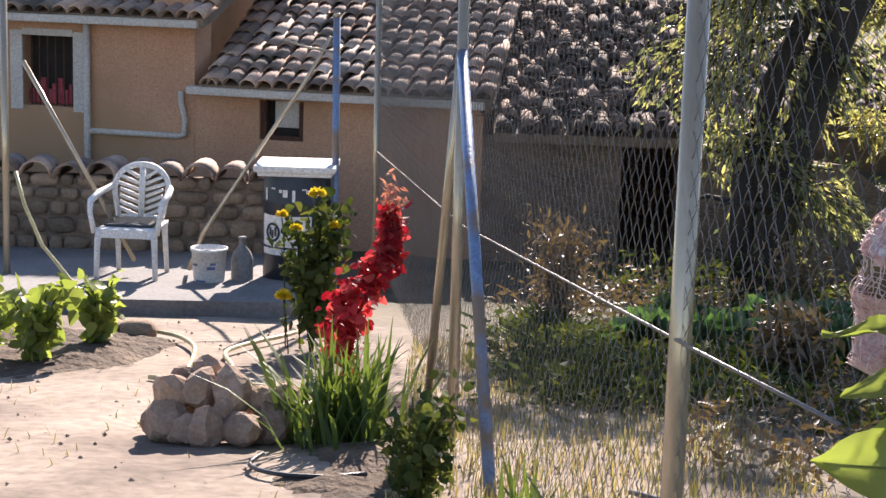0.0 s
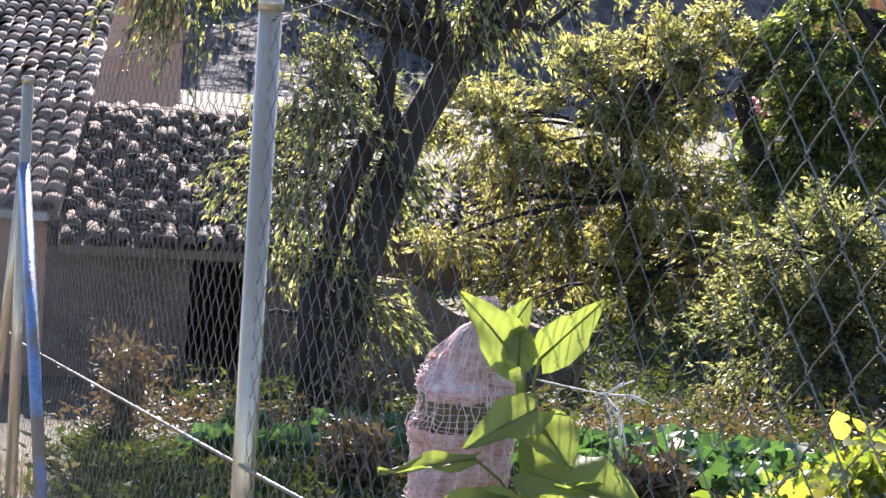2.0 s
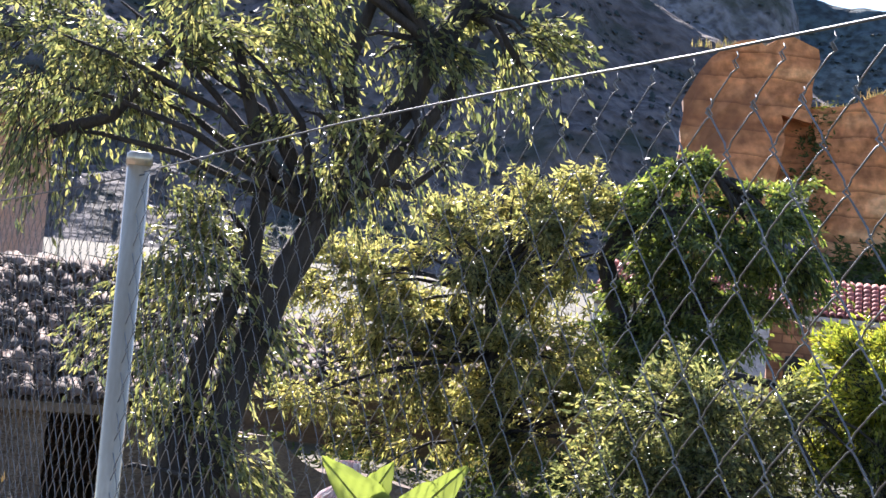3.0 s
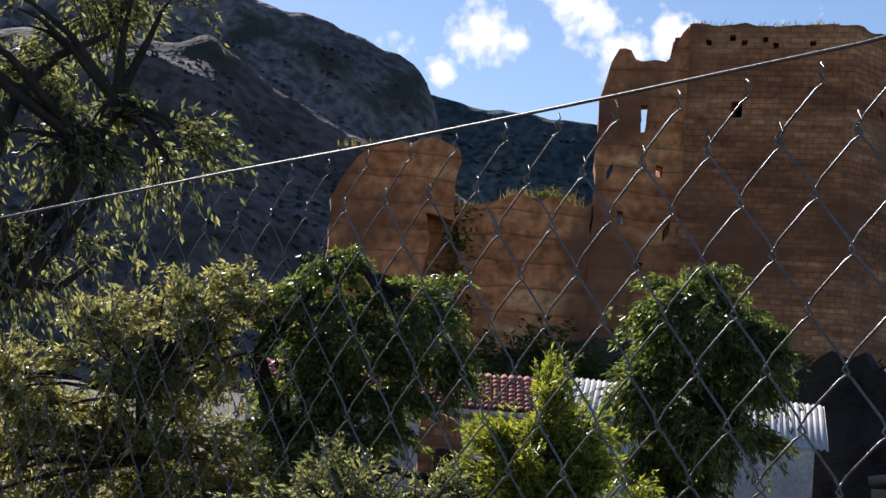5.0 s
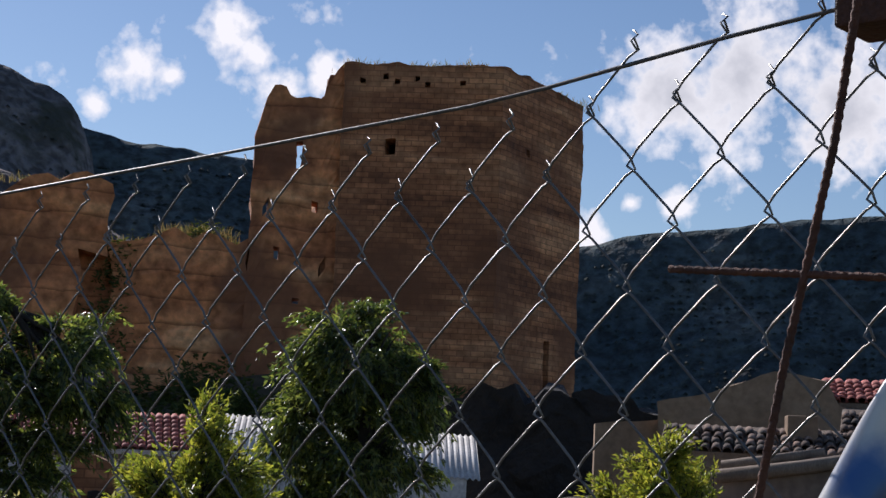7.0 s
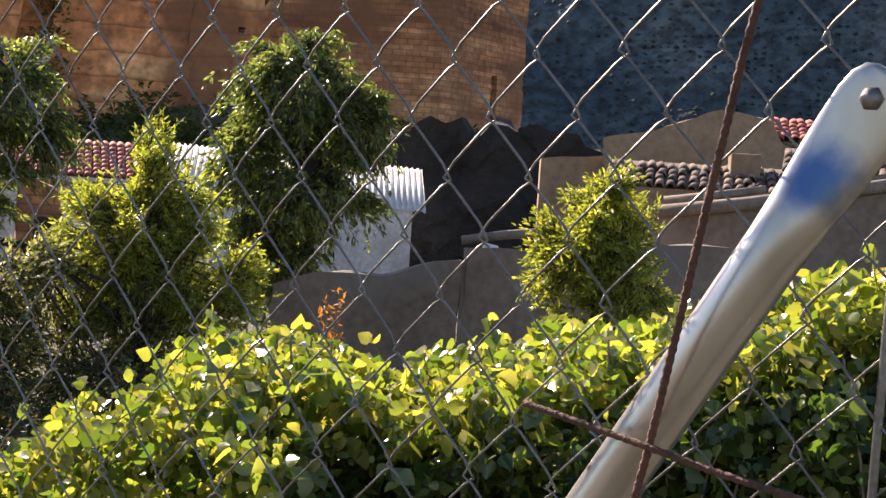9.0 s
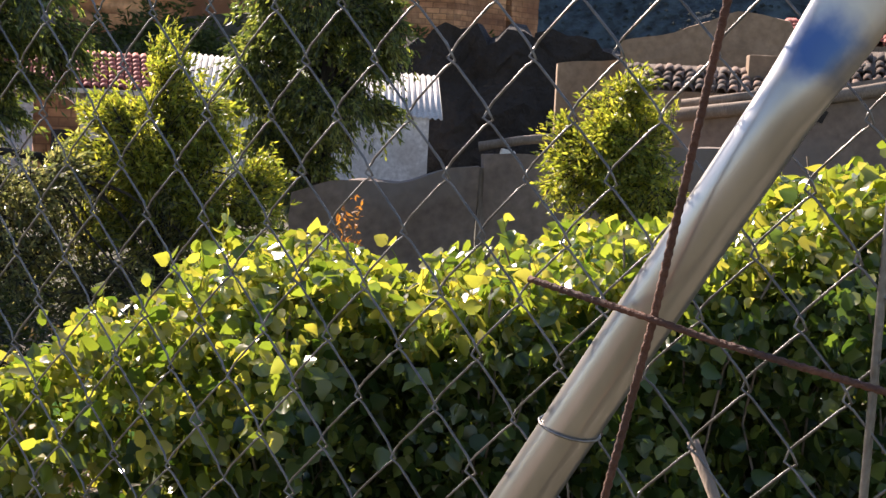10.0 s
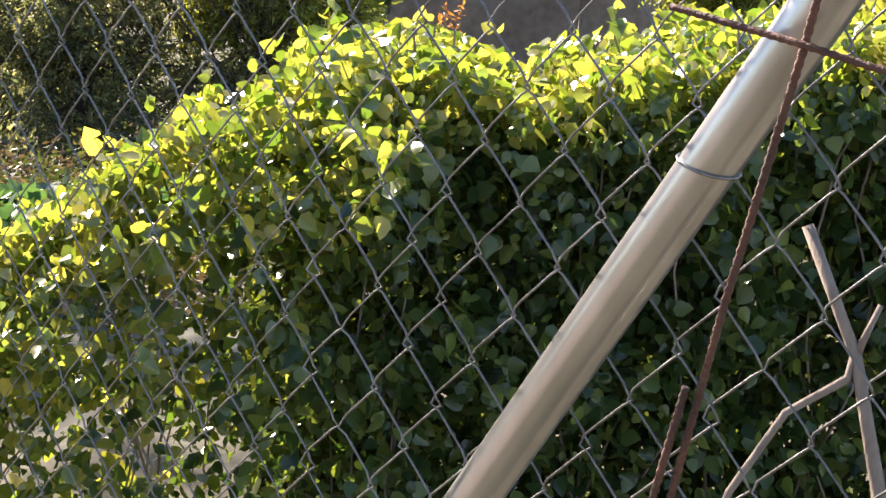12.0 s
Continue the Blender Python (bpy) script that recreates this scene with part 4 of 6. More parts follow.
    # added layer of dark leaves: its colour stands in for shade inside the hedge
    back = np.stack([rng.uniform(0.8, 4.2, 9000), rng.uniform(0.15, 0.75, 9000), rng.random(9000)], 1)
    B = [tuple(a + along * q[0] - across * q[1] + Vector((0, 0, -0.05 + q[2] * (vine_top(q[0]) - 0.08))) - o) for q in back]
    child("inner_leaves", leaves_mesh("inner_leaves", np.array(B), np.tile((0.0, 0.0, -0.2), (9000, 1)), np.full(9000, 0.075), LEAF_DARK, rng, LEAF_WIDE, 0.4, 1.2), root, "inner leaves, the hedge's shade put into their dark colour")
    stems = []
    for q in range(150):
        s, d = rng.uniform(-0.2, 4.2), rng.uniform(-0.15, 0.6)
        pts = []
        h = vine_top(s) * rng.uniform(0.7, 1.06)
        for k in range(7):
            p = a + along * (s + rng.normal(0, 0.035)) - across * (d + rng.normal(0, 0.03)) + Vector((0, 0, -0.1 + (h + 0.1) * k / 6))
            pts.append(p - o)
        stems.append(tube_data(pts, 0.0035, 4, False))
    child("stem_mass", mesh_of("stem_mass", *joined(stems), WOOD, True), root)


build_hedge()

# ---------- houses ----------


def prism(bm, pts, z0, z1):
    """An upright block over a plan polygon."""
    f = bm.faces.new([bm.verts.new((x, y, z0)) for x, y in pts])
    r = bmesh.ops.extrude_face_region(bm, geom=[f])
    bmesh.ops.translate(bm, vec=(0, 0, z1 - z0), verts=[v for v in r["geom"] if isinstance(v, bmesh.types.BMVert)])
    bmesh.ops.recalc_face_normals(bm, faces=bm.faces)


def slab_wall(name, p0, p1, z0, z1, thick, mat, parent, label="", holes=(), back=True):
    """A wall seen from the front at p0-p1 (left to right), going back by thick, with openings cut through (d0, d1, z0, z1)."""
    p0, p1 = Vector((*p0, 0)), Vector((*p1, 0))
    L = (p1 - p0).length
    u = (p1 - p0) / L
    w = Vector((-u.y, u.x, 0)) * thick
    xs = sorted({0.0, L, *[h[0] for h in holes], *[h[1] for h in holes]})
    zs = sorted({z0, z1, *[h[2] for h in holes], *[h[3] for h in holes]})
    bm = bmesh.new()
    grid = {}

    def vt(i, j, k):
        if (i, j, k) not in grid:
            grid[i, j, k] = bm.verts.new(p0 + u * xs[i] + Vector((0, 0, zs[j])) + w * k)
        return grid[i, j, k]

    def hollow(i, j):
        if not (0 <= i < len(xs) - 1 and 0 <= j < len(zs) - 1):
            return True
        cx, cz = (xs[i] + xs[i + 1]) / 2, (zs[j] + zs[j + 1]) / 2
        return any(h[0] < cx < h[1] and h[2] < cz < h[3] for h in holes)

    for i in range(len(xs) - 1):
        for j in range(len(zs) - 1):
            if hollow(i, j):
                continue
            bm.faces.new((vt(i, j, 0), vt(i + 1, j, 0), vt(i + 1, j + 1, 0), vt(i, j + 1, 0)))
            bm.faces.new((vt(i + 1, j, 1), vt(i, j, 1), vt(i, j + 1, 1), vt(i + 1, j + 1, 1)))
            for di, dj, a, b in ((-1, 0, (i, j), (i, j + 1)), (1, 0, (i + 1, j + 1), (i + 1, j)), (0, -1, (i + 1, j), (i, j)), (0, 1, (i, j + 1), (i + 1, j + 1))):
                if hollow(i + di, j + dj):
                    bm.faces.new((vt(*a, 1), vt(*a, 0), vt(*b, 0), vt(*b, 1)))
    return part(name, bm, mat, parent, label)


def barrel(length=0.42, r0=0.095, r1=0.075, thick=0.014, n=6):
    """One curved clay tile, its lower, wider end at the origin, running up along +y."""
    vs, fs = [], []
    for y, r in ((0, r0), (length, r1)):
        for rr in (r, r - thick):
            for k in range(n + 1):
                a = math.pi * k / n
                vs.append((rr * math.cos(a), y, rr * math.sin(a) * 0.95))
    m = n + 1
    for k in range(n):
        fs += [(k, k + 1, 2 * m + k + 1, 2 * m + k), (m + k + 1, m + k, 3 * m + k, 3 * m + k + 1), (k + 1, k, m + k, m + k + 1), (2 * m + k, 2 * m + k + 1, 3 * m + k + 1, 3 * m + k)]
    fs += [(0, 2 * m, 3 * m, m), (n, m + n, 3 * m + n, 2 * m + n)]
    return vs, fs


TILE_UP = mesh_of("tile", *barrel(0.42, 0.080, 0.062), TILE, True)
TILE_OLD = mesh_of("old_tile", *barrel(0.38, 0.068, 0.055), OLD_TILE, True)


def tiled_roof(name, p0, p1, z0, depth, rise, parent, seed, pitch=0.146, row=0.285, mess=0.006, gaps=0.0, skip=None, limit=300, thick=0.08, tile=None, tile_mat=None, lead=None):
    """A roof of barrel tiles: eave from p0 to p1, rising backwards. A deck, and rows of tiles with their channels between."""
    rnd = random.Random(seed)
    p0, p1 = Vector((*p0, z0)), Vector((*p1, z0))
    u = (p1 - p0).normalized()
    back = Vector((*lead, 0)).normalized() if lead else Vector((-u.y, u.x, 0))
    L = (p1 - p0).length
    slope = math.atan2(rise, depth)
    v = (back * math.cos(slope) + Vector((0, 0, math.sin(slope)))).normalized()
    nrm = u.cross(v)
    run = math.hypot(depth, rise)
    bm = bmesh.new()
    q = [bm.verts.new(p) for p in (p0, p1, p1 + v * run, p0 + v * run, p0 - nrm * thick, p1 - nrm * thick, p1 + v * run - nrm * thick, p0 + v * run - nrm * thick)]
    for f in ((0, 1, 2, 3), (7, 6, 5, 4), (0, 4, 5, 1), (1, 5, 6, 2), (2, 6, 7, 3), (3, 7, 4, 0)):
        bm.faces.new([q[i] for i in f])
    roof = part(name, bm, MORTAR, parent)
    rot = Matrix((u, v, nrm)).transposed().to_4x4()
    made, rest = 0, []
    for i in range(int(run / row)):
        for k in range(int(L / pitch) + 1):
            if rnd.random() < gaps or (skip and skip(k * pitch / L, i * row / run)):
                continue
            s = min(max(k * pitch + rnd.gauss(0, mess), 0.08), L - 0.05)
            p = p0 + u * s + v * (i * row - 0.04 + rnd.gauss(0, mess)) + nrm * (0.012 + rnd.random() * mess * 1.5)
            m = Matrix.Translation(p) @ rot @ Matrix.Rotation(rnd.gauss(0, mess * 3), 4, "Z") @ Matrix.Rotation(-0.05 + rnd.gauss(0, mess), 4, "X")
            if made < limit:
                child("tile", tile or TILE_UP, roof, at=m)
                made += 1
            else:
                rest.append(([m @ w.co for w in (tile or TILE_UP).vertices], [tuple(f.vertices) for f in TILE_UP.polygons]))
    if rest:
        tagged(child("upper_tiles", mesh_of("upper_tiles", *joined(rest), tile_mat or TILE, True), roof), kind="stuff")
    return roof


# ochre house: a taller wing and a lower wing with a long tiled roof
house = thing("village_house", "ochre stuccoed village house with old barrel-tile roofs", "house")
HA, HB, HC = (-5.2, 14.71), (-2.18, 13.9), (0.3, 13.23)
slab_wall("wall", HA, HB, -1.6, 0.92, 0.35, STUCCO, house, holes=[(1.485, 1.98, 0.14, 0.76)])
slab_wall("wall", (-2.18, 13.905), HC, -1.6, 0.36, 0.35, STUCCO, house, holes=[(0.60, 1.0, -0.04, 0.30)])
bm = bmesh.new()
prism(bm, [(-2.19, 13.93), (-2.19, 18.5), (-2.55, 18.5), (-2.55, 14.03)], 0.2, 1.15)
part("side_wall", bm, STUCCO, house)
tiled_roof("roof", (-5.2, 14.55), (-2.08, 13.72), 0.97, 3.0, 0.95, house, 1, limit=140)
tiled_roof("roof", (-2.1, 13.70), (0.37, 13.04), 0.42, 6.4, 2.06, house, 2, limit=300, lead=(0.12, 0.99))
bm = bmesh.new()
box(bm, 0, -0.11, 0, 3.2, -0.0, 0.07, 0.015, pose(-5.2, 14.62, 0.885, 0, 0, -14.8))
part("eave_board", bm, TRIM, house, "whitish plaster eave band")
bm = bmesh.new()
box(bm, 0, -0.12, 0, 2.62, -0.0, 0.07, 0.015, pose(-2.2, 13.83, 0.33, 0, 0, -15.1))
part("eave_board", bm, TRIM, house, "whitish plaster eave band")

# roofless adobe outhouse with a fallen tile roof
out = thing("outhouse", "crumbling adobe outhouse with a fallen tile roof", "outbuilding")
slab_wall("wall", (0.3, 13.22), (2.9, 13.1), -1.6, 0.12, 0.4, ADOBE, out, holes=[(1.15, 1.62, -1.6, 0.05)])
tiled_roof("roof", (0.38, 13.0), (2.9, 12.9), 0.16, 3.4, 1.05, out, 5, mess=0.022, gaps=0.07, limit=290, pitch=0.128, row=0.24, tile=TILE_OLD, tile_mat=OLD_TILE)
# dead creeper sprawling over the fallen tiles
rng = np.random.default_rng(66)
twigs = []
for q in range(330):
    x, y = rng.uniform(0.35, 2.9), rng.uniform(12.9, 15.9)
    base = Vector((x, y, 0.22 + (y - 13.0) * 0.309))
    go = Vector((rng.normal(0, 0.35), rng.normal(-0.1, 0.3), rng.uniform(0.0, 0.22)))
    twigs.append(tube_data([base, base + go * 0.4 + Vector((0, 0, 0.06)), base + go + Vector((0, 0, rng.uniform(-0.05, 0.05)))], [0.006, 0.005, 0.002], 4, False))
tagged(new("dead_creeper", mesh_of("dead_creeper", *joined(twigs), BARK, True)), "dead brown creeper stems sprawling over the fallen tiles", "creeper", kind="stuff")
bm = bmesh.new()
prism(bm, [(0.35, 16.2), (2.9, 16.1), (2.9, 16.4), (0.35, 16.5)], -1.6, 1.1)
part("back_wall", bm, ADOBE, out)
bm = bmesh.new()
prism(bm, [(2.6, 13.12), (2.9, 13.12), (2.9, 16.1), (2.6, 16.1)], -1.6, 0.12)
part("side_wall", bm, ADOBE, out)
bm = bmesh.new()
prism(bm, [(-8.0, 20.3), (-1.15, 20.3), (-1.15, 25.0), (-8.0, 25.0)], -1.6, 5.2)
tall = thing("tall_house", "tall pinkish rendered house behind the tiled roofs", "house")
part("wall", bm, GREYWALL, tall)
tiled_roof("roof", (-8.1, 20.0), (-1.05, 20.0), 5.2, 2.6, 0.9, tall, 3, limit=40)

# window in the taller wing, with white surround, grille and curtain
ANG = -14.97


def at_wall(d, z, off=0.0):
    """A frame on the ochre front: d metres along from its left corner."""
    return pose(-5.2, 14.71, 0, 0, 0, ANG) @ pose(d, -off, z)


win = thing("window_1", "small barred window with white surround and red curtain", "window", kind="structure")
bm = bmesh.new()
for x0, x1, z0, z1 in ((1.365, 1.485, 0.10, 0.80), (1.98, 2.10, 0.10, 0.80), (1.485, 1.98, 0.76, 0.82)):
    box(bm, x0, -0.02, z0, x1, 0.05, z1, 0.004, at_wall(0, 0))
part("window_frame", bm, TRIM, win)
bm = bmesh.new()
box(bm, 1.44, 0.16, 0.1, 2.02, 0.20, 0.8, 0, at_wall(0, 0))
part("pane", bm, DARKIN, win, "dark window glass")
for k in range(6):
    bm = bmesh.new()
    box(bm, 1.53 + k * 0.08, 0.05, 0.14, 1.54 + k * 0.08, 0.06, 0.76, 0, at_wall(0, 0))
    part("bar", bm, RUST, win)
REDCLOTH = surface("red_cloth", [(0.30, 0.04, 0.05), (0.42, 0.09, 0.10)], 12.0, 60.0, 0.9, 0.4)
bm = bmesh.new()
for k in range(9):
    box(bm, 1.49 + k * 0.054, 0.10 + 0.01 * (k % 2), 0.15, 1.54 + k * 0.054, 0.125 + 0.01 * (k % 2), 0.28 + 0.05 * (k % 3), 0.008, at_wall(0, 0))
part("curtain", bm, REDCLOTH, win, "red patterned half curtain")
win = thing("window_2", "little deep-set window with wooden frame under the eave", "window", kind="structure")
W2 = pose(-2.18, 13.905, 0, 0, 0, -15.23)
for x0, x1, z0, z1 in ((0.60, 0.65, -0.04, 0.30), (0.95, 1.0, -0.04, 0.30), (0.65, 0.95, -0.04, 0.0)):
    bm = bmesh.new()
    box(bm, x0, 0.03, z0, x1, 0.08, z1, 0.004, W2)
    part("window_frame", bm, RUST, win, "brown wooden frame")
bm = bmesh.new()
box(bm, 0.58, 0.15, -0.06, 1.02, 0.18, 0.34, 0, W2)
part("pane", bm, DARKIN, win, "dark window glass")
bm = bmesh.new()
box(bm, 0.70, 0.11, 0.06, 0.92, 0.13, 0.29, 0.01, W2)
part("curtain", bm, TRIM, win, "pale lace curtain")

pipe = thing("drainpipe", "whitish drainpipe on the ochre wall", "drainpipe")
tube("pipe", [at_wall(2.13, 0.9, 0.05).translation, at_wall(2.13, -1.0, 0.05).translation], 0.03, TRIM, pipe)
tube("pipe", [at_wall(2.15, -0.05, 0.05).translation, at_wall(3.0, -0.05, 0.05).translation, at_wall(3.05, -0.03, 0.05).translation, at_wall(3.06, 0.1, 0.05).translation, at_wall(3.02, 0.24, 0.05).translation, at_wall(3.02, 0.34, 0.05).translation], 0.026, TRIM, pipe)

# low rubble wall capped with tiles
low = thing("garden_wall", "low rubble garden wall capped with clay tiles", "wall")
bm = bmesh.new()
box(bm, -5.0, 12.2, -1.3, -1.25, 12.5, -0.2)
part("core", bm, MORTAR, low)
rnd = random.Random(8)
stones = []
for s in range(6):
    bm = bmesh.new()
    bmesh.ops.create_icosphere(bm, subdivisions=2, radius=1.0)
    for v in bm.verts:
        v.co = Vector([math.copysign(abs(c) ** 0.6, c) for c in v.co]) + noise.noise_vector(v.co * 1.4 + Vector((s * 9, 0, 0))) * 0.22
    me = bpy.data.meshes.new("stone")
    for f in bm.faces:
        f.smooth = True
    bm.to_mesh(me)
    bm.free()
    me.materials.append(RUBBLE)
    stones.append(me)
z = -1.0
while z < -0.24:
    h = rnd.uniform(0.09, 0.15)
    x = -4.9 + rnd.uniform(0, 0.1)
    while x < -1.35:
        w = rnd.uniform(0.09, 0.30)
        m = Matrix.Translation((x + w / 2, 12.2, z + h / 2)) @ Matrix.Diagonal((w * 0.46, 0.05, h * 0.45, 1))
        child("stone", stones[rnd.randrange(6)], low, at=m)
        x += w
    z += h
CAP = mesh_of("cap_tile", *barrel(0.5, 0.125, 0.11, 0.018, 8), TILE, True)
for k in range(15):
    child("cap_tile", CAP, low, at=Matrix.Translation((-1.38 - k * 0.248, 12.12, -0.185 + rnd.gauss(0, 0.010))) @ Matrix.Rotation(rnd.gauss(0, 0.05), 4, "Z"))

bm = bmesh.new()
prism(bm, [(-6.0, 9.5), (-0.9, 9.75), (-0.9, 12.2), (-6.0, 12.2)], -1.4, -0.66)
for v in bm.verts:
    if v.co.z > -1:
        v.co.z = -0.575 if v.co.y < 11 else -0.74
bmesh.ops.recalc_face_normals(bm, faces=bm.faces)
solo("terrace", bm, CONCRETE, "grey concrete strip along the garden wall", "pavement", "structure")

# gate posts and braces by the terrace
gate = thing("gate_posts", "steel tube gate posts with diagonal braces", "gate frame")
for name, pts, r, mt in (("post", [(-2.95, 10.7, -1.0), (-2.95, 10.75, 1.3)], 0.024, GALV), ("brace", [(-2.84, 10.8, 0.79), (-2.10, 10.8, -0.55)], 0.016, GALV),
                         ("brace", [(-0.80, 11.0, 1.0), (-0.985, 11.05, 0.67), (-1.65, 10.9, -0.36), (-1.75, 10.9, -0.62)], 0.014, GALV),
                         ("crossbar", [(-1.12, 10.9, 0.98), (-0.95, 10.9, 0.93), (-0.75, 10.9, 0.90)], 0.009, GALV)):
    tube(name, pts, r, mt, gate)


def build_chair():
    """A moulded garden chair: four splayed legs, seat, arms and a fan-slatted back."""
    root = thing("garden_chair", "white moulded plastic garden chair on the concrete strip", "chair", at=(-2.10, 10.78, -0.69))
    bm = bmesh.new()
    box(bm, -0.215, -0.21, 0.385, 0.215, 0.21, 0.415, 0.014)
    box(bm, -0.20, -0.235, 0.345, 0.20, -0.205, 0.41, 0.01)
    part("seat", bm, WHITEPL, root)
    bm = bmesh.new()
    box(bm, -0.185, -0.17, 0.417, 0.185, 0.18, 0.435, 0.008)
    part("cushion", bm, DARKPL, root, "thin dark seat pad")
    for sx in (-1, 1):
        tube("leg", [(sx * 0.225, -0.235, 0.0), (sx * 0.215, -0.22, 0.3), (sx * 0.205, -0.215, 0.41)], [0.018, 0.024, 0.028], WHITEPL, root, 8)
        tube("leg", [(sx * 0.19, 0.245, 0.0), (sx * 0.185, 0.21, 0.25), (sx * 0.18, 0.19, 0.41)], [0.018, 0.022, 0.026], WHITEPL, root, 8)
        tube("arm", [(sx * 0.235, -0.23, 0.38), (sx * 0.265, -0.235, 0.52), (sx * 0.27, -0.20, 0.595), (sx * 0.265, 0.0, 0.625), (sx * 0.235, 0.18, 0.64), (sx * 0.20, 0.23, 0.66)], [0.022, 0.02, 0.024, 0.026, 0.024, 0.018], WHITEPL, root, 8)
    rim = []
    for k in range(13):
        a = math.pi * k / 12
        x = -math.cos(a) * 0.215 * (1 if k not in (0, 12) else 0.95)
        rim.append((x, 0.20 + 0.06 * min(1.0, math.sin(a) * 1.1), 0.60 + 0.20 * math.sin(a) ** 0.8))
    rim = [(-0.165, 0.17, 0.42)] + rim + [(0.165, 0.17, 0.42)]
    back = tube("backrest", rim, 0.021, WHITEPL, root, 8)
    for sx in (-1, 1):
        for k in range(7):
            z = 0.45 + k * 0.045
            w = 0.165 if k < 4 else 0.19 - 0.03 * (k - 4)
            vs, fs = tube_data([(sx * 0.028, 0.205 + 0.007 * k, z - 0.01), (sx * w, 0.185 + 0.008 * k, z + 0.045)], 0.0135, 6)
            child("slat", mesh_of("slat", vs, fs, WHITEPL, True), back)
    tube("spine", [(0, 0.19, 0.41), (0, 0.22, 0.6), (0, 0.262, 0.79)], 0.024, WHITEPL, root, 8)
    tube("lower_rail", [(-0.17, 0.175, 0.43), (0, 0.2, 0.435), (0.17, 0.175, 0.43)], 0.018, WHITEPL, root, 8)
    root.rotation_euler = (0, 0, radians(-4))
    root.scale = (0.9, 0.95, 0.97)


build_chair()


def lathe(profile, n=24):
    """A turned shape from (radius, height) pairs."""
    vs, fs = [], []
    for r, z in profile:
        for k in range(n):
            a = 2 * math.pi * k / n
            vs.append((r * math.cos(a), r * math.sin(a), z))
    for i in range(len(profile) - 1):
        for k in range(n):
            a, b = i * n + k, i * n + (k + 1) % n
            fs.append((a, b, b + n, a + n))
    fs.append(tuple(range(n))[::-1])
    fs.append(tuple(range(len(vs) - n, len(vs))))
    return vs, fs


def patch(r, a0, a1, z0, z1, mat, name, parent, label="", n=12):
    """A curved sticker on a drum."""
    vs, fs = [], []
    for i in range(n + 1):
        a = radians(a0 + (a1 - a0) * i / n)
        for z in (z0, z1):
            for rr in (r, r + 0.003):
                vs.append((rr * math.cos(a), rr * math.sin(a), z))
        if i:
            b = (i - 1) * 4
            fs += [(b + 1, b + 5, b + 7, b + 3), (b, b + 2, b + 6, b + 4), (b + 2, b + 3, b + 7, b + 6), (b, b + 4, b + 5, b + 1)]
    return child(name, mesh_of(name, vs, fs, mat), parent, label)


drum = thing("storage_drum", "dark blue plastic drum with white label and white board lid", "drum", at=(-1.01, 10.95, -0.70))
child("body", mesh_of("body", *lathe([(0.21, 0), (0.232, 0.02), (0.232, 0.26), (0.24, 0.28), (0.232, 0.30), (0.232, 0.56), (0.24, 0.58), (0.232, 0.60), (0.232, 0.78), (0.22, 0.80)]), DARKPL, True), drum)
patch(0.233, -155, -60, 0.23, 0.50, WHITEPL, "label", drum, "white paper label")
ring = []
for k in range(17):
    a = 2 * math.pi * k / 16
    t = radians(-128 + 13 * math.cos(a))
    ring.append((0.238 * math.cos(t), 0.238 * math.sin(t), 0.385 + 0.058 * math.sin(a)))
tube("emblem", ring, 0.009, DARKPL, drum, 5, "dark round emblem")
for k, (a, z0, z1) in enumerate([(-133, 0.36, 0.42), (-128, 0.345, 0.40), (-122, 0.36, 0.42), (-104, 0.40, 0.44), (-96, 0.40, 0.43)]):
    patch(0.237, a - 2, a + 2, z0, z1, DARKPL, "mark", drum, n=2)
for k in range(9):
    a = -148 + k * 13 + (k % 3) * 3
    patch(0.233, a, a + 5 + (k % 2) * 3, 0.60 + 0.03 * ((k * 7) % 4), 0.68, WHITEPL, "paint_drip", drum, "white paint drip", n=3)
bm = bmesh.new()
box(bm, -0.275, -0.26, 0.80, 0.275, 0.24, 0.845, 0.012)
box(bm, -0.25, -0.235, 0.77, 0.25, 0.215, 0.80, 0.01)
part("lid", bm, WHITEPL, drum, "white board lid")

pail = thing("bucket", "white plastic bucket with faded blue print", "bucket", at=(-1.565, 10.62, -0.675))
child("body", mesh_of("body", *lathe([(0.095, 0), (0.1, 0.01), (0.118, 0.25), (0.126, 0.25), (0.126, 0.268), (0.116, 0.27), (0.108, 0.22), (0.10, 0.2)]), WHITEPL, True), pail)
PRINT = surface("blue_print", [(0.10, 0.13, 0.25), (0.16, 0.19, 0.32)], 8.0, 50.0, 0.6, 0.1)
for a0, a1, z0, z1 in ((-150, -125, 0.155, 0.17), (-90, -62, 0.135, 0.155), (-130, -95, 0.05, 0.062), (-145, -120, 0.03, 0.045), (-80, -60, 0.165, 0.18)):
    patch(0.1135, a0, a1, z0, z1, PRINT, "print_bar", pail, n=4)
jug = thing("water_jug", "translucent grey plastic water jug beside the bucket", "jug", at=(-1.36, 10.75, -0.675))
child("body", mesh_of("body", *lathe([(0.07, 0), (0.075, 0.02), (0.075, 0.17), (0.06, 0.22), (0.025, 0.26), (0.022, 0.3), (0.026, 0.3), (0.026, 0.325)]), CONCRETE, True), jug)
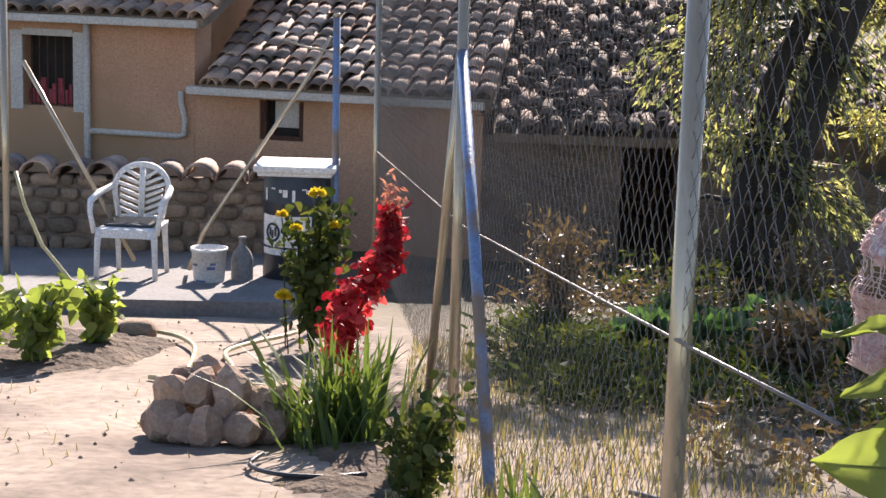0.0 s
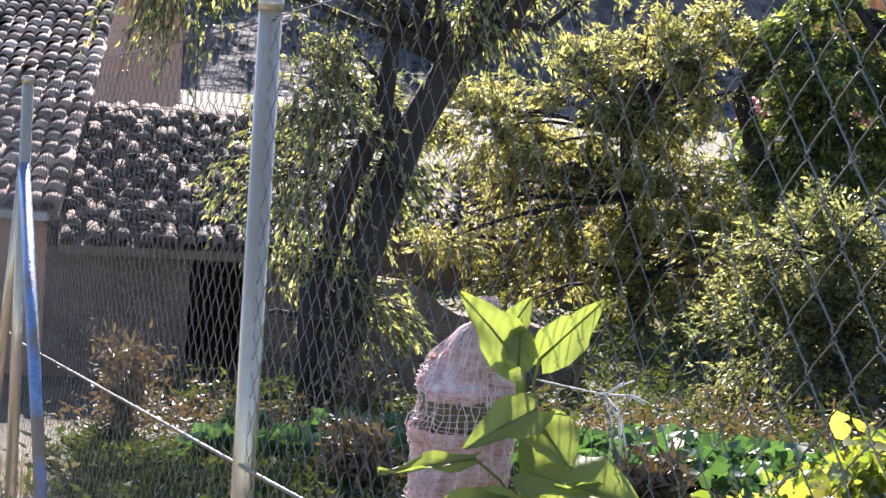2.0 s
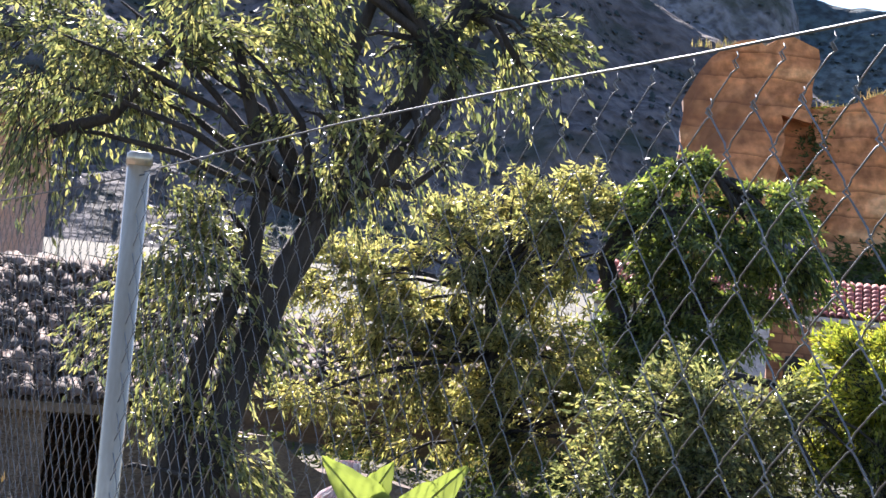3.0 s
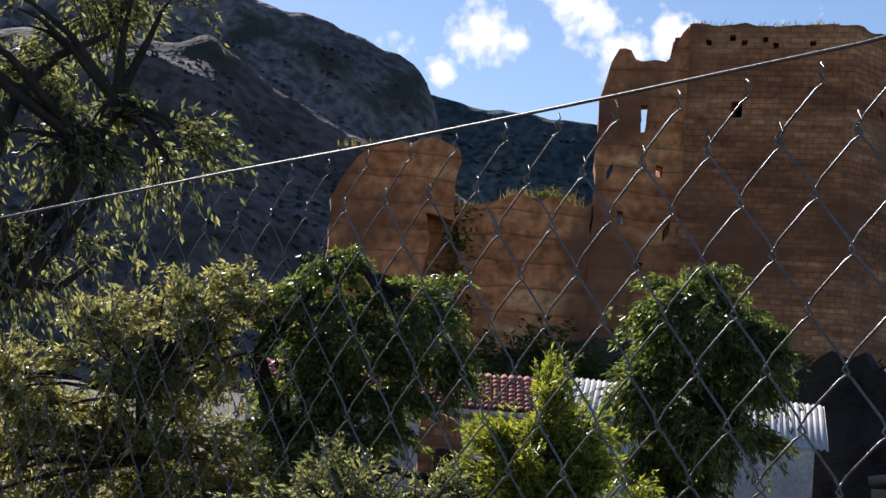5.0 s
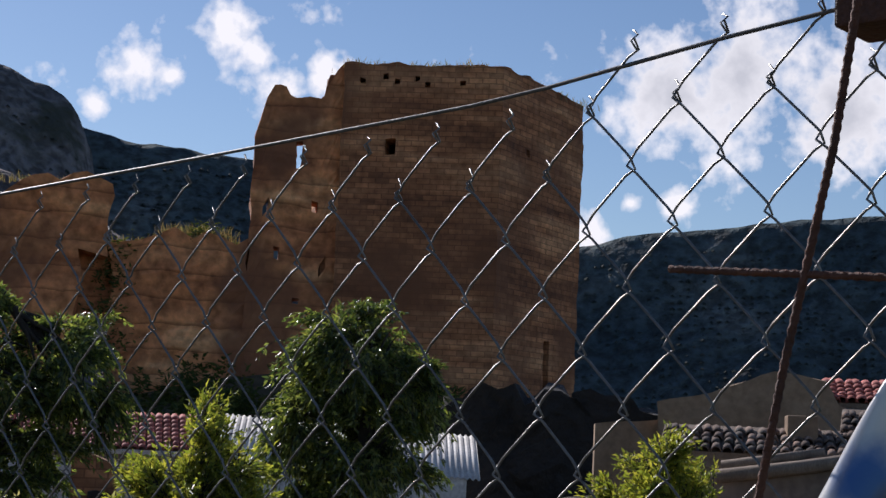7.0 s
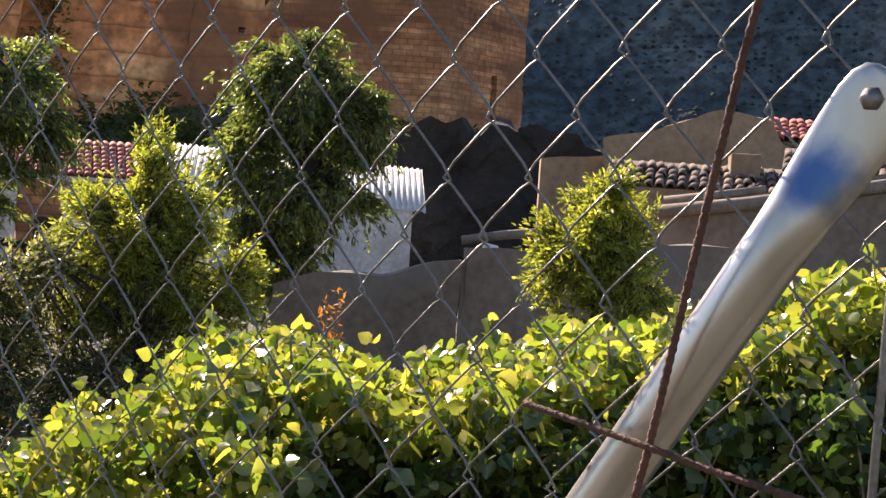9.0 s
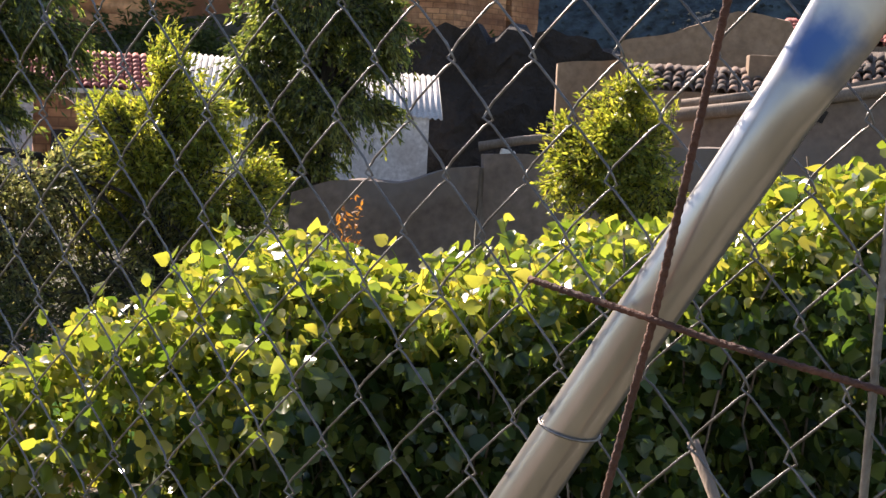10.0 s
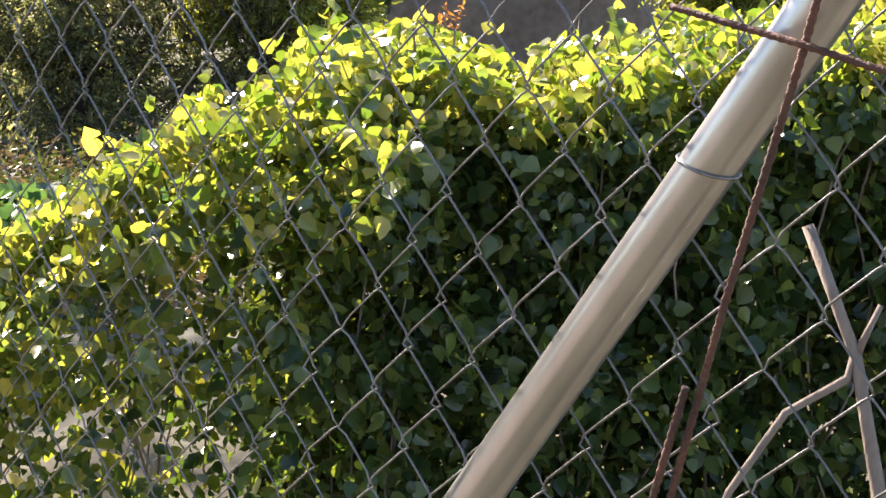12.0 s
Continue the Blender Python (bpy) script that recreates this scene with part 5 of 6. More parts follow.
for k, (x, y, s) in enumerate([(-1.72, 10.85, 0.10), (-1.22, 10.7, 0.09), (-1.30, 10.95, 0.12), (-1.66, 8.62, 0.085), (-1.80, 8.65, 0.07), (3.25, 6.05, 0.14)]):
    tagged(new("stone", stones[k % 6]), "rough grey field stone on the ground", "stone").matrix_world = Matrix.Translation((x, y, ground_z(x, y) + s * 0.45 + (0.02 if y > 10 else 0))) @ Matrix.Rotation(k, 4, "Z") @ Matrix.Diagonal((s * 1.2, s, s * 0.8, 1))

# heap of stones
rnd = random.Random(3)
heap_stone = []
for s in range(5):
    bm = bmesh.new()
    bmesh.ops.create_icosphere(bm, subdivisions=2, radius=1.0)
    for v in bm.verts:
        n = noise.noise_vector(v.co * 1.1 + Vector((s * 7 + 3, 1, 0)))
        v.co = v.co + n * 0.42
        v.co = Vector([round(c * 2.2) / 2.2 * 0.45 + c * 0.55 for c in v.co])
    me = bpy.data.meshes.new("stone")
    bm.to_mesh(me)
    bm.free()
    me.materials.append(ROCKS)
    heap_stone.append(me)
spots = []
for x, y, z, s in [(-1.0, 5.72, 0.07, 0.085), (-0.92, 5.65, 0.05, 0.06), (-0.84, 5.62, 0.06, 0.072), (-0.71, 5.63, 0.06, 0.075), (-0.62, 5.72, 0.06, 0.075), (-0.97, 5.9, 0.07, 0.08), (-0.8, 5.9, 0.06, 0.09), (-0.66, 5.92, 0.06, 0.08), (-0.53, 5.8, 0.05, 0.06),
                   (-0.98, 5.76, 0.17, 0.07), (-0.88, 5.78, 0.18, 0.075), (-0.76, 5.76, 0.17, 0.078), (-0.66, 5.8, 0.15, 0.06), (-0.86, 5.86, 0.24, 0.06), (-0.95, 5.84, 0.2, 0.055), (-0.58, 5.84, 0.13, 0.06), (-1.05, 5.82, 0.05, 0.06), (-0.78, 5.68, 0.12, 0.045)]:
    m = Matrix.Translation((x, y, ground_z(x, y) + z)) @ Euler((rnd.random() * 6, rnd.random() * 6, rnd.random() * 6)).to_matrix().to_4x4() @ Matrix.Diagonal((s * 1.15, s, s * 0.9, 1))
    tagged(new("stone", heap_stone[rnd.randrange(5)]), "reddish-buff field stone in a heap on bare earth", "stone", "stone heap").matrix_world = m

# hoses
HZ = 0.02
for name, label, path, r, mt in (
        ("garden_hose", "yellow garden hose lying loosely on the earth", [(-1.6, 8.7), (-1.42, 8.5), (-1.27, 8.1), (-1.2, 7.6), (-1.16, 7.2), (-1.08, 6.95), (-0.95, 6.95), (-0.98, 7.4), (-1.08, 7.9), (-1.0, 8.3), (-0.86, 8.65), (-0.8, 8.9)], 0.012, HOSE),
        ("garden_hose", "pale yellow hose trailing towards the iris clump", [(-1.3, 7.0), (-1.1, 6.95), (-0.9, 6.88), (-0.7, 6.8), (-0.55, 6.72), (-0.5, 6.5), (-0.58, 6.25)], 0.012, HOSE),
        ("black_pipe", "black irrigation pipe curled on the soil", [(-0.6, 5.35), (-0.62, 5.15), (-0.52, 5.02), (-0.35, 5.0), (-0.2, 5.08)], 0.008, DARKPL),
        ("irrigation_pipe", "pale irrigation pipe along the fence foot", [(0.62, 4.9), (0.75, 4.75), (0.95, 4.66), (1.2, 4.6)], 0.01, CONCRETE)):
    pts = []
    for i in range(len(path) - 1):
        for k in range(4):
            t = k / 4
            p0, p1, p2, p3 = (Vector((*path[max(0, min(len(path) - 1, i + q))], 0)) for q in (-1, 0, 1, 2))
            p = 0.5 * ((2 * p1) + (-p0 + p2) * t + (2 * p0 - 5 * p1 + 4 * p2 - p3) * t * t + (-p0 + 3 * p1 - 3 * p2 + p3) * t ** 3)
            pts.append((p.x, p.y, ground_z(p.x, p.y) + HZ + r))
    vs, fs = tube_data(pts, r, 8)
    tagged(new(name, mesh_of(name, vs, fs, mt, True)), label, "hose")
vs, fs = tube_data([(-2.42, 9.0, 0.30), (-2.36, 8.95, 0.12), (-2.25, 8.9, -0.1), (-2.05, 8.86, -0.33), (-1.9, 8.8, -0.5)], 0.011, 8)
tagged(new("tie_rope", mesh_of("tie_rope", vs, fs, HOSE, True)), "yellow rope hanging slack beside the gate post", "rope")

# dug beds
soil_lump("pepper_bed", "dark dug soil round the pepper plants", -3.4, 6.85, -1.2, 8.9, 0.08, DARKSOIL, 2.0, 0.045)
soil_lump("iris_bed", "dark crumbly soil strip along the fence", -0.62, 4.2, 0.15, 7.2, 0.06, DARKSOIL, 4.0, 0.045)


def herb(name, label, cat, at, h, rad, n, size, mat, seed, leaf=LEAF_WIDE, droop=0.3, stems=9, lean=(0, 0), stem_mat=None):
    """A leafy plant: stems from the foot, leaves clustered along them."""
    rng = np.random.default_rng(seed)
    root = thing(name, label, cat, at=(at[0], at[1], ground_z(*at) + 0.02))
    P, A, st = [], [], []
    for k in range(stems):
        a = rng.uniform(0, 6.283)
        top = Vector((math.cos(a) * rad * rng.random() ** 0.5 + lean[0], math.sin(a) * rad * rng.random() ** 0.5 + lean[1], h * rng.uniform(0.65, 1.0)))
        mid = Vector((top.x * 0.3, top.y * 0.3, top.z * 0.55))
        st.append(tube_data([(0, 0, -0.06), mid, top], [0.007, 0.005, 0.003], 5, False))
        for q in range(n // stems):
            t = rng.uniform(0.15, 1.05)
            p = mid * (2 * t * (1 - t)) + top * (t * t) if t < 1 else top
            P.append(tuple(p + Vector(rng.normal(0, rad * 0.22, 3))))
            A.append(tuple(Vector(rng.normal(0, 1, 3)) + Vector((0, 0, 0.3))))
    child("stalk_mass", mesh_of("stalk_mass", *joined(st), stem_mat or LEAF_DARK, True), root)
    P = np.array(P)
    P[:, 2] = np.maximum(P[:, 2], 0.02)
    child("foliage", leaves_mesh("foliage", P, np.array(A), size * rng.uniform(0.6, 1.3, len(P)), mat, rng, leaf, droop, 0.7), root)
    return root


herb("pepper_plant", "green pepper plant with glossy leaves", "plant", (-1.93, 7.45), 0.37, 0.15, 230, 0.075, LEAF_SUN, 31)
herb("pepper_plant", "yellowing green pepper plant in dug soil", "plant", (-1.74, 7.95), 0.37, 0.13, 210, 0.075, LEAF_SUN, 32)
herb("pepper_plant", "green pepper plant at the bed's edge", "plant", (-2.2, 7.6), 0.36, 0.14, 170, 0.075, LEAF_SUN, 33)
herb("dahlia", "bushy dark green dahlia with yellow blooms", "plant", (-0.68, 8.3), 0.78, 0.18, 760, 0.055, LEAF_DARK, 34, droop=0.4, stems=16)
for x, y, z, r in ((-0.66, 8.3, 0.325, 0.042), (-0.80, 8.0, -0.16, 0.042), (-0.76, 8.2, 0.16, 0.03), (-0.56, 8.25, 0.17, 0.03), (-0.84, 8.25, 0.22, 0.03)):
    rng = np.random.default_rng(int(abs(x * 1000)))
    d = rng.normal(0, 1, (46, 3))
    d /= np.linalg.norm(d, axis=1)[:, None]
    d[:, 2] = np.abs(d[:, 2]) * 0.7
    root = thing("dahlia_bloom", "round yellow dahlia bloom on a thin stalk", "flower", at=(x, y, z))
    child("petals", leaves_mesh("petals", d * r * 0.25, d, np.full(46, r), PETAL, rng, LEAF_WIDE, 0.0, 0.1), root)
    tube("stalk", [(0, 0, 0.0), (0.01, 0.03, -0.12), (0.02, 0.08, ground_z(x, y) - z)], 0.004, LEAF_DARK, root, 5)
# amaranth: dark red stalk, scarlet plume bending over
rng = np.random.default_rng(41)
root = thing("amaranth", "scarlet amaranth plant with tall red leaf plumes", "plant", at=(-0.43, 7.45, ground_z(-0.4, 7.45)))
P, A, S = [], [], []
spine = [(-0.02, 0, 0.05), (-0.03, 0, 0.22), (0.0, 0, 0.36), (0.11, 0, 0.50), (0.19, 0, 0.62), (0.19, 0, 0.80)]
for q in range(700):
    t = rng.random() ** 0.9 * 5
    i = min(4, int(t))
    p = Vector(spine[i]).lerp(Vector(spine[i + 1]), t - i)
    w = (0.05, 0.085, 0.085, 0.06, 0.04, 0.03)[i]
    P.append(tuple(p + Vector(rng.normal(0, w * 0.58, 3))))
    A.append((rng.normal(0, 1), rng.normal(0, 1), 0.2))
    S.append(0.055 * rng.uniform(0.6, 1.3))
tagged(child("plume", leaves_mesh("plume", np.array(P), np.array(A), np.array(S), LEAF_RED, rng, LEAF_WIDE, 0.5, 0.6), root), kind="stuff")
P = np.array([(0.19 + rng.normal(0, 0.03), rng.normal(0, 0.03), 0.87 + rng.normal(0, 0.05)) for q in range(90)])
LEAF_PINK = foliage("pink_leaves", [(0.55, 0.20, 0.14), (0.62, 0.30, 0.2)], 0.4, thin=(1.3, 1.2, 1.1))
tagged(child("tip", leaves_mesh("tip", P, rng.normal(0, 1, (90, 3)), np.full(90, 0.045), LEAF_PINK, rng, LEAF_LONG, 0.5, 0.6), root, "withered pink tip"), kind="stuff")
tube("stem", [(-0.02, 0, -0.05), (0.0, 0, 0.2), (0.1, 0, 0.45), (0.19, 0, 0.75)], [0.014, 0.012, 0.008, 0.004], LEAF_RED, root, 6)


def blades(name, label, cat, at, n, h, spread, mat, seed, width=0.016, kind="", area=None):
    """Strap leaves or grass: curved tapering blades."""
    rng = np.random.default_rng(seed)
    vs, fs = [], []
    root = None if kind else thing(name, label, cat, at=(at[0], at[1], ground_z(*at)))
    for q in range(n):
        if area:
            bx, by = rng.uniform(area[0], area[2]), rng.uniform(area[1], area[3])
        else:
            bx, by = at[0] + rng.normal(0, spread * 0.28), at[1] + rng.normal(0, spread * 0.28)
        a = rng.uniform(0, 6.283)
        ln, tilt = h * rng.uniform(0.5, 1.1), rng.uniform(0.05, 0.85) * (1 if area is None else 0.8)
        d, sd = np.array([math.cos(a), math.sin(a)]), np.array([-math.sin(a), math.cos(a)])
        z0, o = ground_z(bx, by), len(vs)
        for k, t in enumerate((0, 0.35, 0.7, 1.0)):
            r, z = ln * tilt * t ** 1.5, ln * (t - 0.35 * tilt * t * t)
            w = width * (1, 1, 0.7, 0.05)[k] / 2
            for sgn in (-1, 1):
                vs.append((bx + d[0] * r + sd[0] * w * sgn, by + d[1] * r + sd[1] * w * sgn, z0 + z))
            if k:
                b = o + 2 * k
                fs.append((b - 2, b - 1, b + 1, b))
        if root:
            foot = root.location
            child("blade", mesh_of("blade", [Vector(v) - foot for v in vs], fs, mat, True), root)
            vs, fs = [], []
    if root:
        return root
    ob = new(name, mesh_of(name, vs, fs, mat, True))
    return tagged(ob, label, cat, kind=kind)


blades("iris_clump", "clump of grey-green sword-shaped iris leaves", "plant", (-0.36, 5.75), 190, 0.46, 0.34, BLADE, 51, 0.02)
blades("iris_clump", "small clump of upright sword-shaped leaves", "plant", (0.25, 4.2), 26, 0.34, 0.14, BLADE, 52, 0.02)
herb("rose_bush", "young rose bush with dark glossy leaves", "plant", (-0.06, 4.66), 0.36, 0.13, 420, 0.036, LEAF_DARK, 53, stems=12)
herb("rose_bush", "low leafy shrub beside the iris", "plant", (-0.10, 5.0), 0.22, 0.10, 150, 0.036, LEAF_DARK, 54, stems=10)
blades("dry_grass", "sparse dry and green grass along the fence foot", "grass", None, 6000, 0.085, 0, GRASS, 55, 0.005, "stuff", (-0.15, 4.0, 1.3, 8.8))
blades("weeds", "scattered dry weeds on bare earth", "grass", None, 160, 0.05, 0, GRASS, 56, 0.006, "stuff", (-2.6, 4.4, -0.4, 7.4))
# loose clods and pebbles
rng = np.random.default_rng(61)
items = []
for q in range(700):
    x, y = rng.uniform(-2.8, 1.6), rng.uniform(4.2, 9.4)
    s = 0.003 + 0.010 * rng.random() ** 3
    c = np.array((x, y, ground_z(x, y) + s * 0.6))
    tv = np.array([(1, 0, 0), (0, 1, 0), (-1, 0, 0), (0, -1, 0), (0, 0, 0.8), (0, 0, -0.8)])
    items.append(([tuple(c + v * s * rng.uniform(0.6, 1.3, 3)) for v in tv], [(0, 1, 4), (1, 2, 4), (2, 3, 4), (3, 0, 4), (1, 0, 5), (2, 1, 5), (3, 2, 5), (0, 3, 5)]))
tagged(new("clods", mesh_of("clods", *joined(items), SOIL)), "loose clods and pebbles on the bare earth", "clods", kind="stuff")

# ---------- village beyond the hedge ----------
TILE_RED = mesh_of("red_tile", *barrel(0.44, 0.10, 0.085, 0.014, 6), REDTILE, True)
# near-black stone: stain and shadow of the tower base in one colour
SHADESTONE = surface("shaded_stone", [(0.018, 0.015, 0.013), (0.04, 0.033, 0.028)], 0.5, 3.0, 0.95, 1.0, depth=0.3)


def slope_wall(name, p0, p1, z0, za, zb, thick, mat, parent, label=""):
    """A wall whose top runs from za to zb."""
    bm = bmesh.new()
    u = (Vector((*p1, 0)) - Vector((*p0, 0))).normalized()
    w = Vector((-u.y, u.x, 0)) * thick
    n = 10
    rows = []
    for i in range(n + 1):
        p = Vector((*p0, 0)).lerp(Vector((*p1, 0)), i / n)
        zt = za + (zb - za) * i / n + noise.noise(p * 1.7) * 0.03
        rows.append([bm.verts.new(p + Vector((0, 0, z0))), bm.verts.new(p + Vector((0, 0, zt))), bm.verts.new(p + w + Vector((0, 0, zt))), bm.verts.new(p + w + Vector((0, 0, z0)))])
    for a, b in zip(rows, rows[1:]):
        for k in range(4):
            bm.faces.new((a[k], b[k], b[(k + 1) % 4], a[(k + 1) % 4]))
    bm.faces.new(rows[0])
    bm.faces.new(rows[-1][::-1])
    bmesh.ops.recalc_face_normals(bm, faces=bm.faces)
    return part(name, bm, mat, parent, label)


red = thing("red_roofed_house", "low whitewashed house with a red tile roof", "house")
slab_wall("wall", (17.0, 36.55), (23.15, 32.62), -2.0, 1.0, 0.4, LIME, red, holes=[(4.35, 4.75, -2.0, 0.72)])
tiled_roof("roof", (16.9, 36.45), (23.2, 32.42), 1.02, 2.4, 0.88, red, 21, pitch=0.2, row=0.3, mess=0.004, tile=TILE_RED, tile_mat=REDTILE)
bm = bmesh.new()
box(bm, 0, -0.12, 0.78, 7.3, 0.0, 0.9, 0.01, pose(17.0, 36.5, 0, 0, 0, -32.6))
part("eave_beam", bm, WOOD, red, "dark wooden eave beam")
bm = bmesh.new()
box(bm, 0, -0.2, 0.9, 7.3, 0.0, 1.02, 0.01, pose(17.0, 36.5, 0, 0, 0, -32.6))
part("eave_board", bm, TRIM, red, "cream painted eave board")
pil = thing("ruined_pillar", "broken brown masonry pillar before the white house", "ruin")
ruin_wall("pillar", (19.1, 31.65), (19.95, 31.14), -1.6, [(0, 0.85), (0.5, 0.88), (0.85, 0.8), (1, 0.3)], 0.5, MASON, pil, seed=12.0, cell=0.12, rugged=0.05)
ruin_wall("rubble", (19.3, 31.2), (21.5, 30.0), -1.6, [(0, 0.1), (0.4, -0.05), (1, 0.0)], 0.8, SHADESTONE, pil, "dark fallen masonry", seed=13.0, cell=0.2, rugged=0.1)

shed = thing("white_shed", "whitewashed shed with a corrugated fibre-cement roof", "shed")
slab_wall("wall", (22.6, 30.55), (26.75, 26.9), -2.0, 0.75, 0.3, LIME, shed)
bm = bmesh.new()
prism(bm, [(26.75, 26.9), (28.9, 29.3), (28.6, 29.55), (26.5, 27.15)], -2.0, 0.70)
part("side_wall", bm, LIME, shed)
vs, fs = [], []
p0, p1 = Vector((22.3, 30.7, 0.98)), Vector((26.95, 26.65, 0.72))
u = (p1 - p0).normalized()
back = Vector((-u.y, u.x, 0)).normalized() * 2.2 + Vector((0, 0, 1.0))
n = 44 * 6
for i in range(n + 1):
    p = p0.lerp(p1, i / n) + Vector((0, 0, 0.026 * math.sin(i / 6 * 2 * math.pi)))
    for k in range(2):
        vs += [p + back * k, p + back * k - Vector((0, 0, 0.012))]
    if i:
        a, b = (i - 1) * 4, i * 4
        fs += [(a, b, b + 2, a + 2), (a + 1, a + 3, b + 3, b + 1), (a, a + 1, b + 1, b), (a + 2, b + 2, b + 3, a + 3)]
child("roof", mesh_of("roof", vs, fs, FIBRE, True), shed, "pale corrugated sheet roof")

# stands in for the stained tower base, whose shadow is painted by the dark stone
tower_foot = thing("shaded_tower_base", "stained base of the castle tower, its shadow put into the dark colour", "rock")
ruin_wall("rock_face", (30.6, 33.2), (34.1, 29.4), -2.0, [(0, 1.2), (0.25, 2.6), (0.6, 3.1), (0.85, 3.0), (1, 2.2)], 2.5, SHADESTONE, tower_foot, seed=20.0, cell=0.3, rugged=0.4)
ruin_wall("rock_face", (33.6, 29.9), (38.0, 24.6), -2.0, [(0, 3.1), (0.2, 2.7), (0.7, 2.75), (1, 2.3)], 2.0, SHADESTONE, tower_foot, seed=21.0, cell=0.4, rugged=0.4)

far = thing("earth_wall", "long weathered rammed-earth wall on the village edge", "wall")
EARTH = surface("pale_earth", [(0.26, 0.175, 0.11), (0.34, 0.24, 0.155)], 0.9, 8.0, 0.95, 0.6)
ruin_wall("wall", (21.1, 16.8), (24.2, 12.4), -1.5, [(0, 2.4), (0.15, 2.55), (0.35, 2.95), (0.5, 2.85), (0.55, 2.35), (1, 2.4)], 0.5, EARTH, far, seed=22.0, cell=0.2, rugged=0.06)
old = thing("old_house", "old village house of pale render with sagging tile roofs", "house")
slope_wall("wall", (20.45, 17.6), (21.25, 16.7), -1.5, 2.0, 2.12, 1.5, EARTH, old, "pale yellowish rendered wall")
slope_wall("wall", (16.1, 11.83), (19.2, 7.0), -1.6, 1.36, 2.7, 0.4, GREYWALL, old, "grey-brown rendered wall")
# solid near-black block set in the wall, painting the shade of a hole
bm = bmesh.new()
box(bm, -0.08, -0.03, -0.08, 0.08, 0.3, 0.08, 0.0, pose(17.0, 10.45, 1.42, 0, 25, -57))
part("vent_hole", bm, DARKIN, old, "dark block painted as the shade of a wall hole")
tiled_roof("roof", (16.6, 13.2), (18.2, 10.9), 1.62, 1.3, 0.36, old, 24, mess=0.012, gaps=0.0, tile=TILE_OLD, tile_mat=OLD_TILE)
tiled_roof("roof", (18.3, 11.6), (19.9, 8.9), 1.75, 1.6, 0.55, old, 25, mess=0.02, tile=TILE_OLD, tile_mat=OLD_TILE)
tiled_roof("roof", (22.6, 14.6), (24.0, 12.6), 2.5, 1.5, 0.4, old, 26, mess=0.01, tile=TILE_RED, tile_mat=REDTILE)
bm = bmesh.new()
box(bm, -0.2, -0.2, 1.6, 0.2, 0.2, 2.15, 0.02, pose(18.35, 12.2, 0, 0, 0, -50))
part("chimney", bm, EARTH, old, "stubby earthen chimney")
for pts, r in (([(15.95, 11.8, 1.34), (16.6, 10.95, 1.5), (17.2, 10.05, 1.72), (18.2, 8.5, 2.1)], 0.085), ([(16.2, 11.9, 1.46), (16.9, 10.9, 1.66)], 0.06)):
    vs, fs = tube_data([Vector(p) + noise.noise_vector(Vector(p) * 3) * 0.03 for p in pts], r, 8)
    tagged(new("log_beam", mesh_of("log_beam", vs, fs, WOOD, True)), "weathered log lying along the top of a wall", "beam")

yard = thing("yard_wall", "grey rendered yard wall with a broken top", "wall")
ruin_wall("wall", (12.2, 14.5), (13.78, 13.0), -1.6, [(0, 0.2), (0.2, 0.4), (0.6, 0.42), (0.85, 0.58), (1, 0.62)], 0.3, GREYWALL, yard, seed=41.0, cell=0.15, rugged=0.05)
ruin_wall("wall", (13.84, 12.97), (16.1, 10.6), -1.6, [(0, 0.76), (0.3, 0.8), (0.6, 0.92), (1, 1.0)], 0.3, GREYWALL, yard, seed=42.0, cell=0.15, rugged=0.05)
bm = bmesh.new()
box(bm, -0.05, -0.06, -1.0, 0.05, 0.02, 0.62, 0.01, pose(13.78, 12.92, 0, 0, 0, -45))
part("post", bm, WOOD, yard, "dark wooden post")
vs, fs = tube_data([(13.75, 12.98, 0.86), (14.1, 12.6, 0.96), (14.55, 12.1, 1.04)], 0.055, 8)
tagged(new("roof_beam", mesh_of("roof_beam", vs, fs, WOOD, True)), "greyish wooden beam end on the yard wall", "beam")
bm = bmesh.new()
box(bm, -0.09, -0.03, -0.17, 0.09, 0.03, 0.14, 0.02, pose(13.98, 12.75, 0.70, 0, 12, -40))
solo("white_sack", bm, WHITEPL, "torn white plastic sheet hung on the yard wall", "sheet")

farhouse = thing("distant_house", "pinkish stuccoed house wall seen behind the tiled roofs", "house")
slab_wall("wall", (0.9, 29.9), (2.9, 29.8), -1.5, 3.4, 0.4, surface("pink_stucco", [(0.50, 0.34, 0.275), (0.60, 0.43, 0.36)], 0.8, 20.0, 0.9, 0.3, stain=(0.52, 0.29, 0.17), stain_scale=0.5), farhouse)
tiled_roof("roof", (0.7, 29.6), (3.0, 29.5), 3.4, 1.5, 0.5, farhouse, 27, limit=60)
hut = thing("tiled_hut", "low stone hut with an old tile roof among the trees", "hut")
ruin_wall("wall", (4.0, 21.5), (10.2, 20.3), -1.8, [(0, -0.4), (0.5, -0.45), (1, -0.4)], 0.4, ADOBE, hut, seed=31.0, cell=0.25, rugged=0.05)
tiled_roof("roof", (3.9, 21.3), (10.3, 20.05), -0.4, 2.6, 0.85, hut, 28, mess=0.03, gaps=0.04, tile=TILE_OLD, tile_mat=OLD_TILE)
fieldwall = thing("field_wall", "low crumbling stone field wall", "wall")
ruin_wall("wall", (2.9, 13.0), (5.0, 13.8), -1.8, [(0, 0.0), (0.3, -0.3), (0.6, -0.3), (1, -0.6)], 0.5, ADOBE, fieldwall, seed=32.0, cell=0.2, rugged=0.1)

# ---------- neighbour's plot ----------
rnd = random.Random(77)


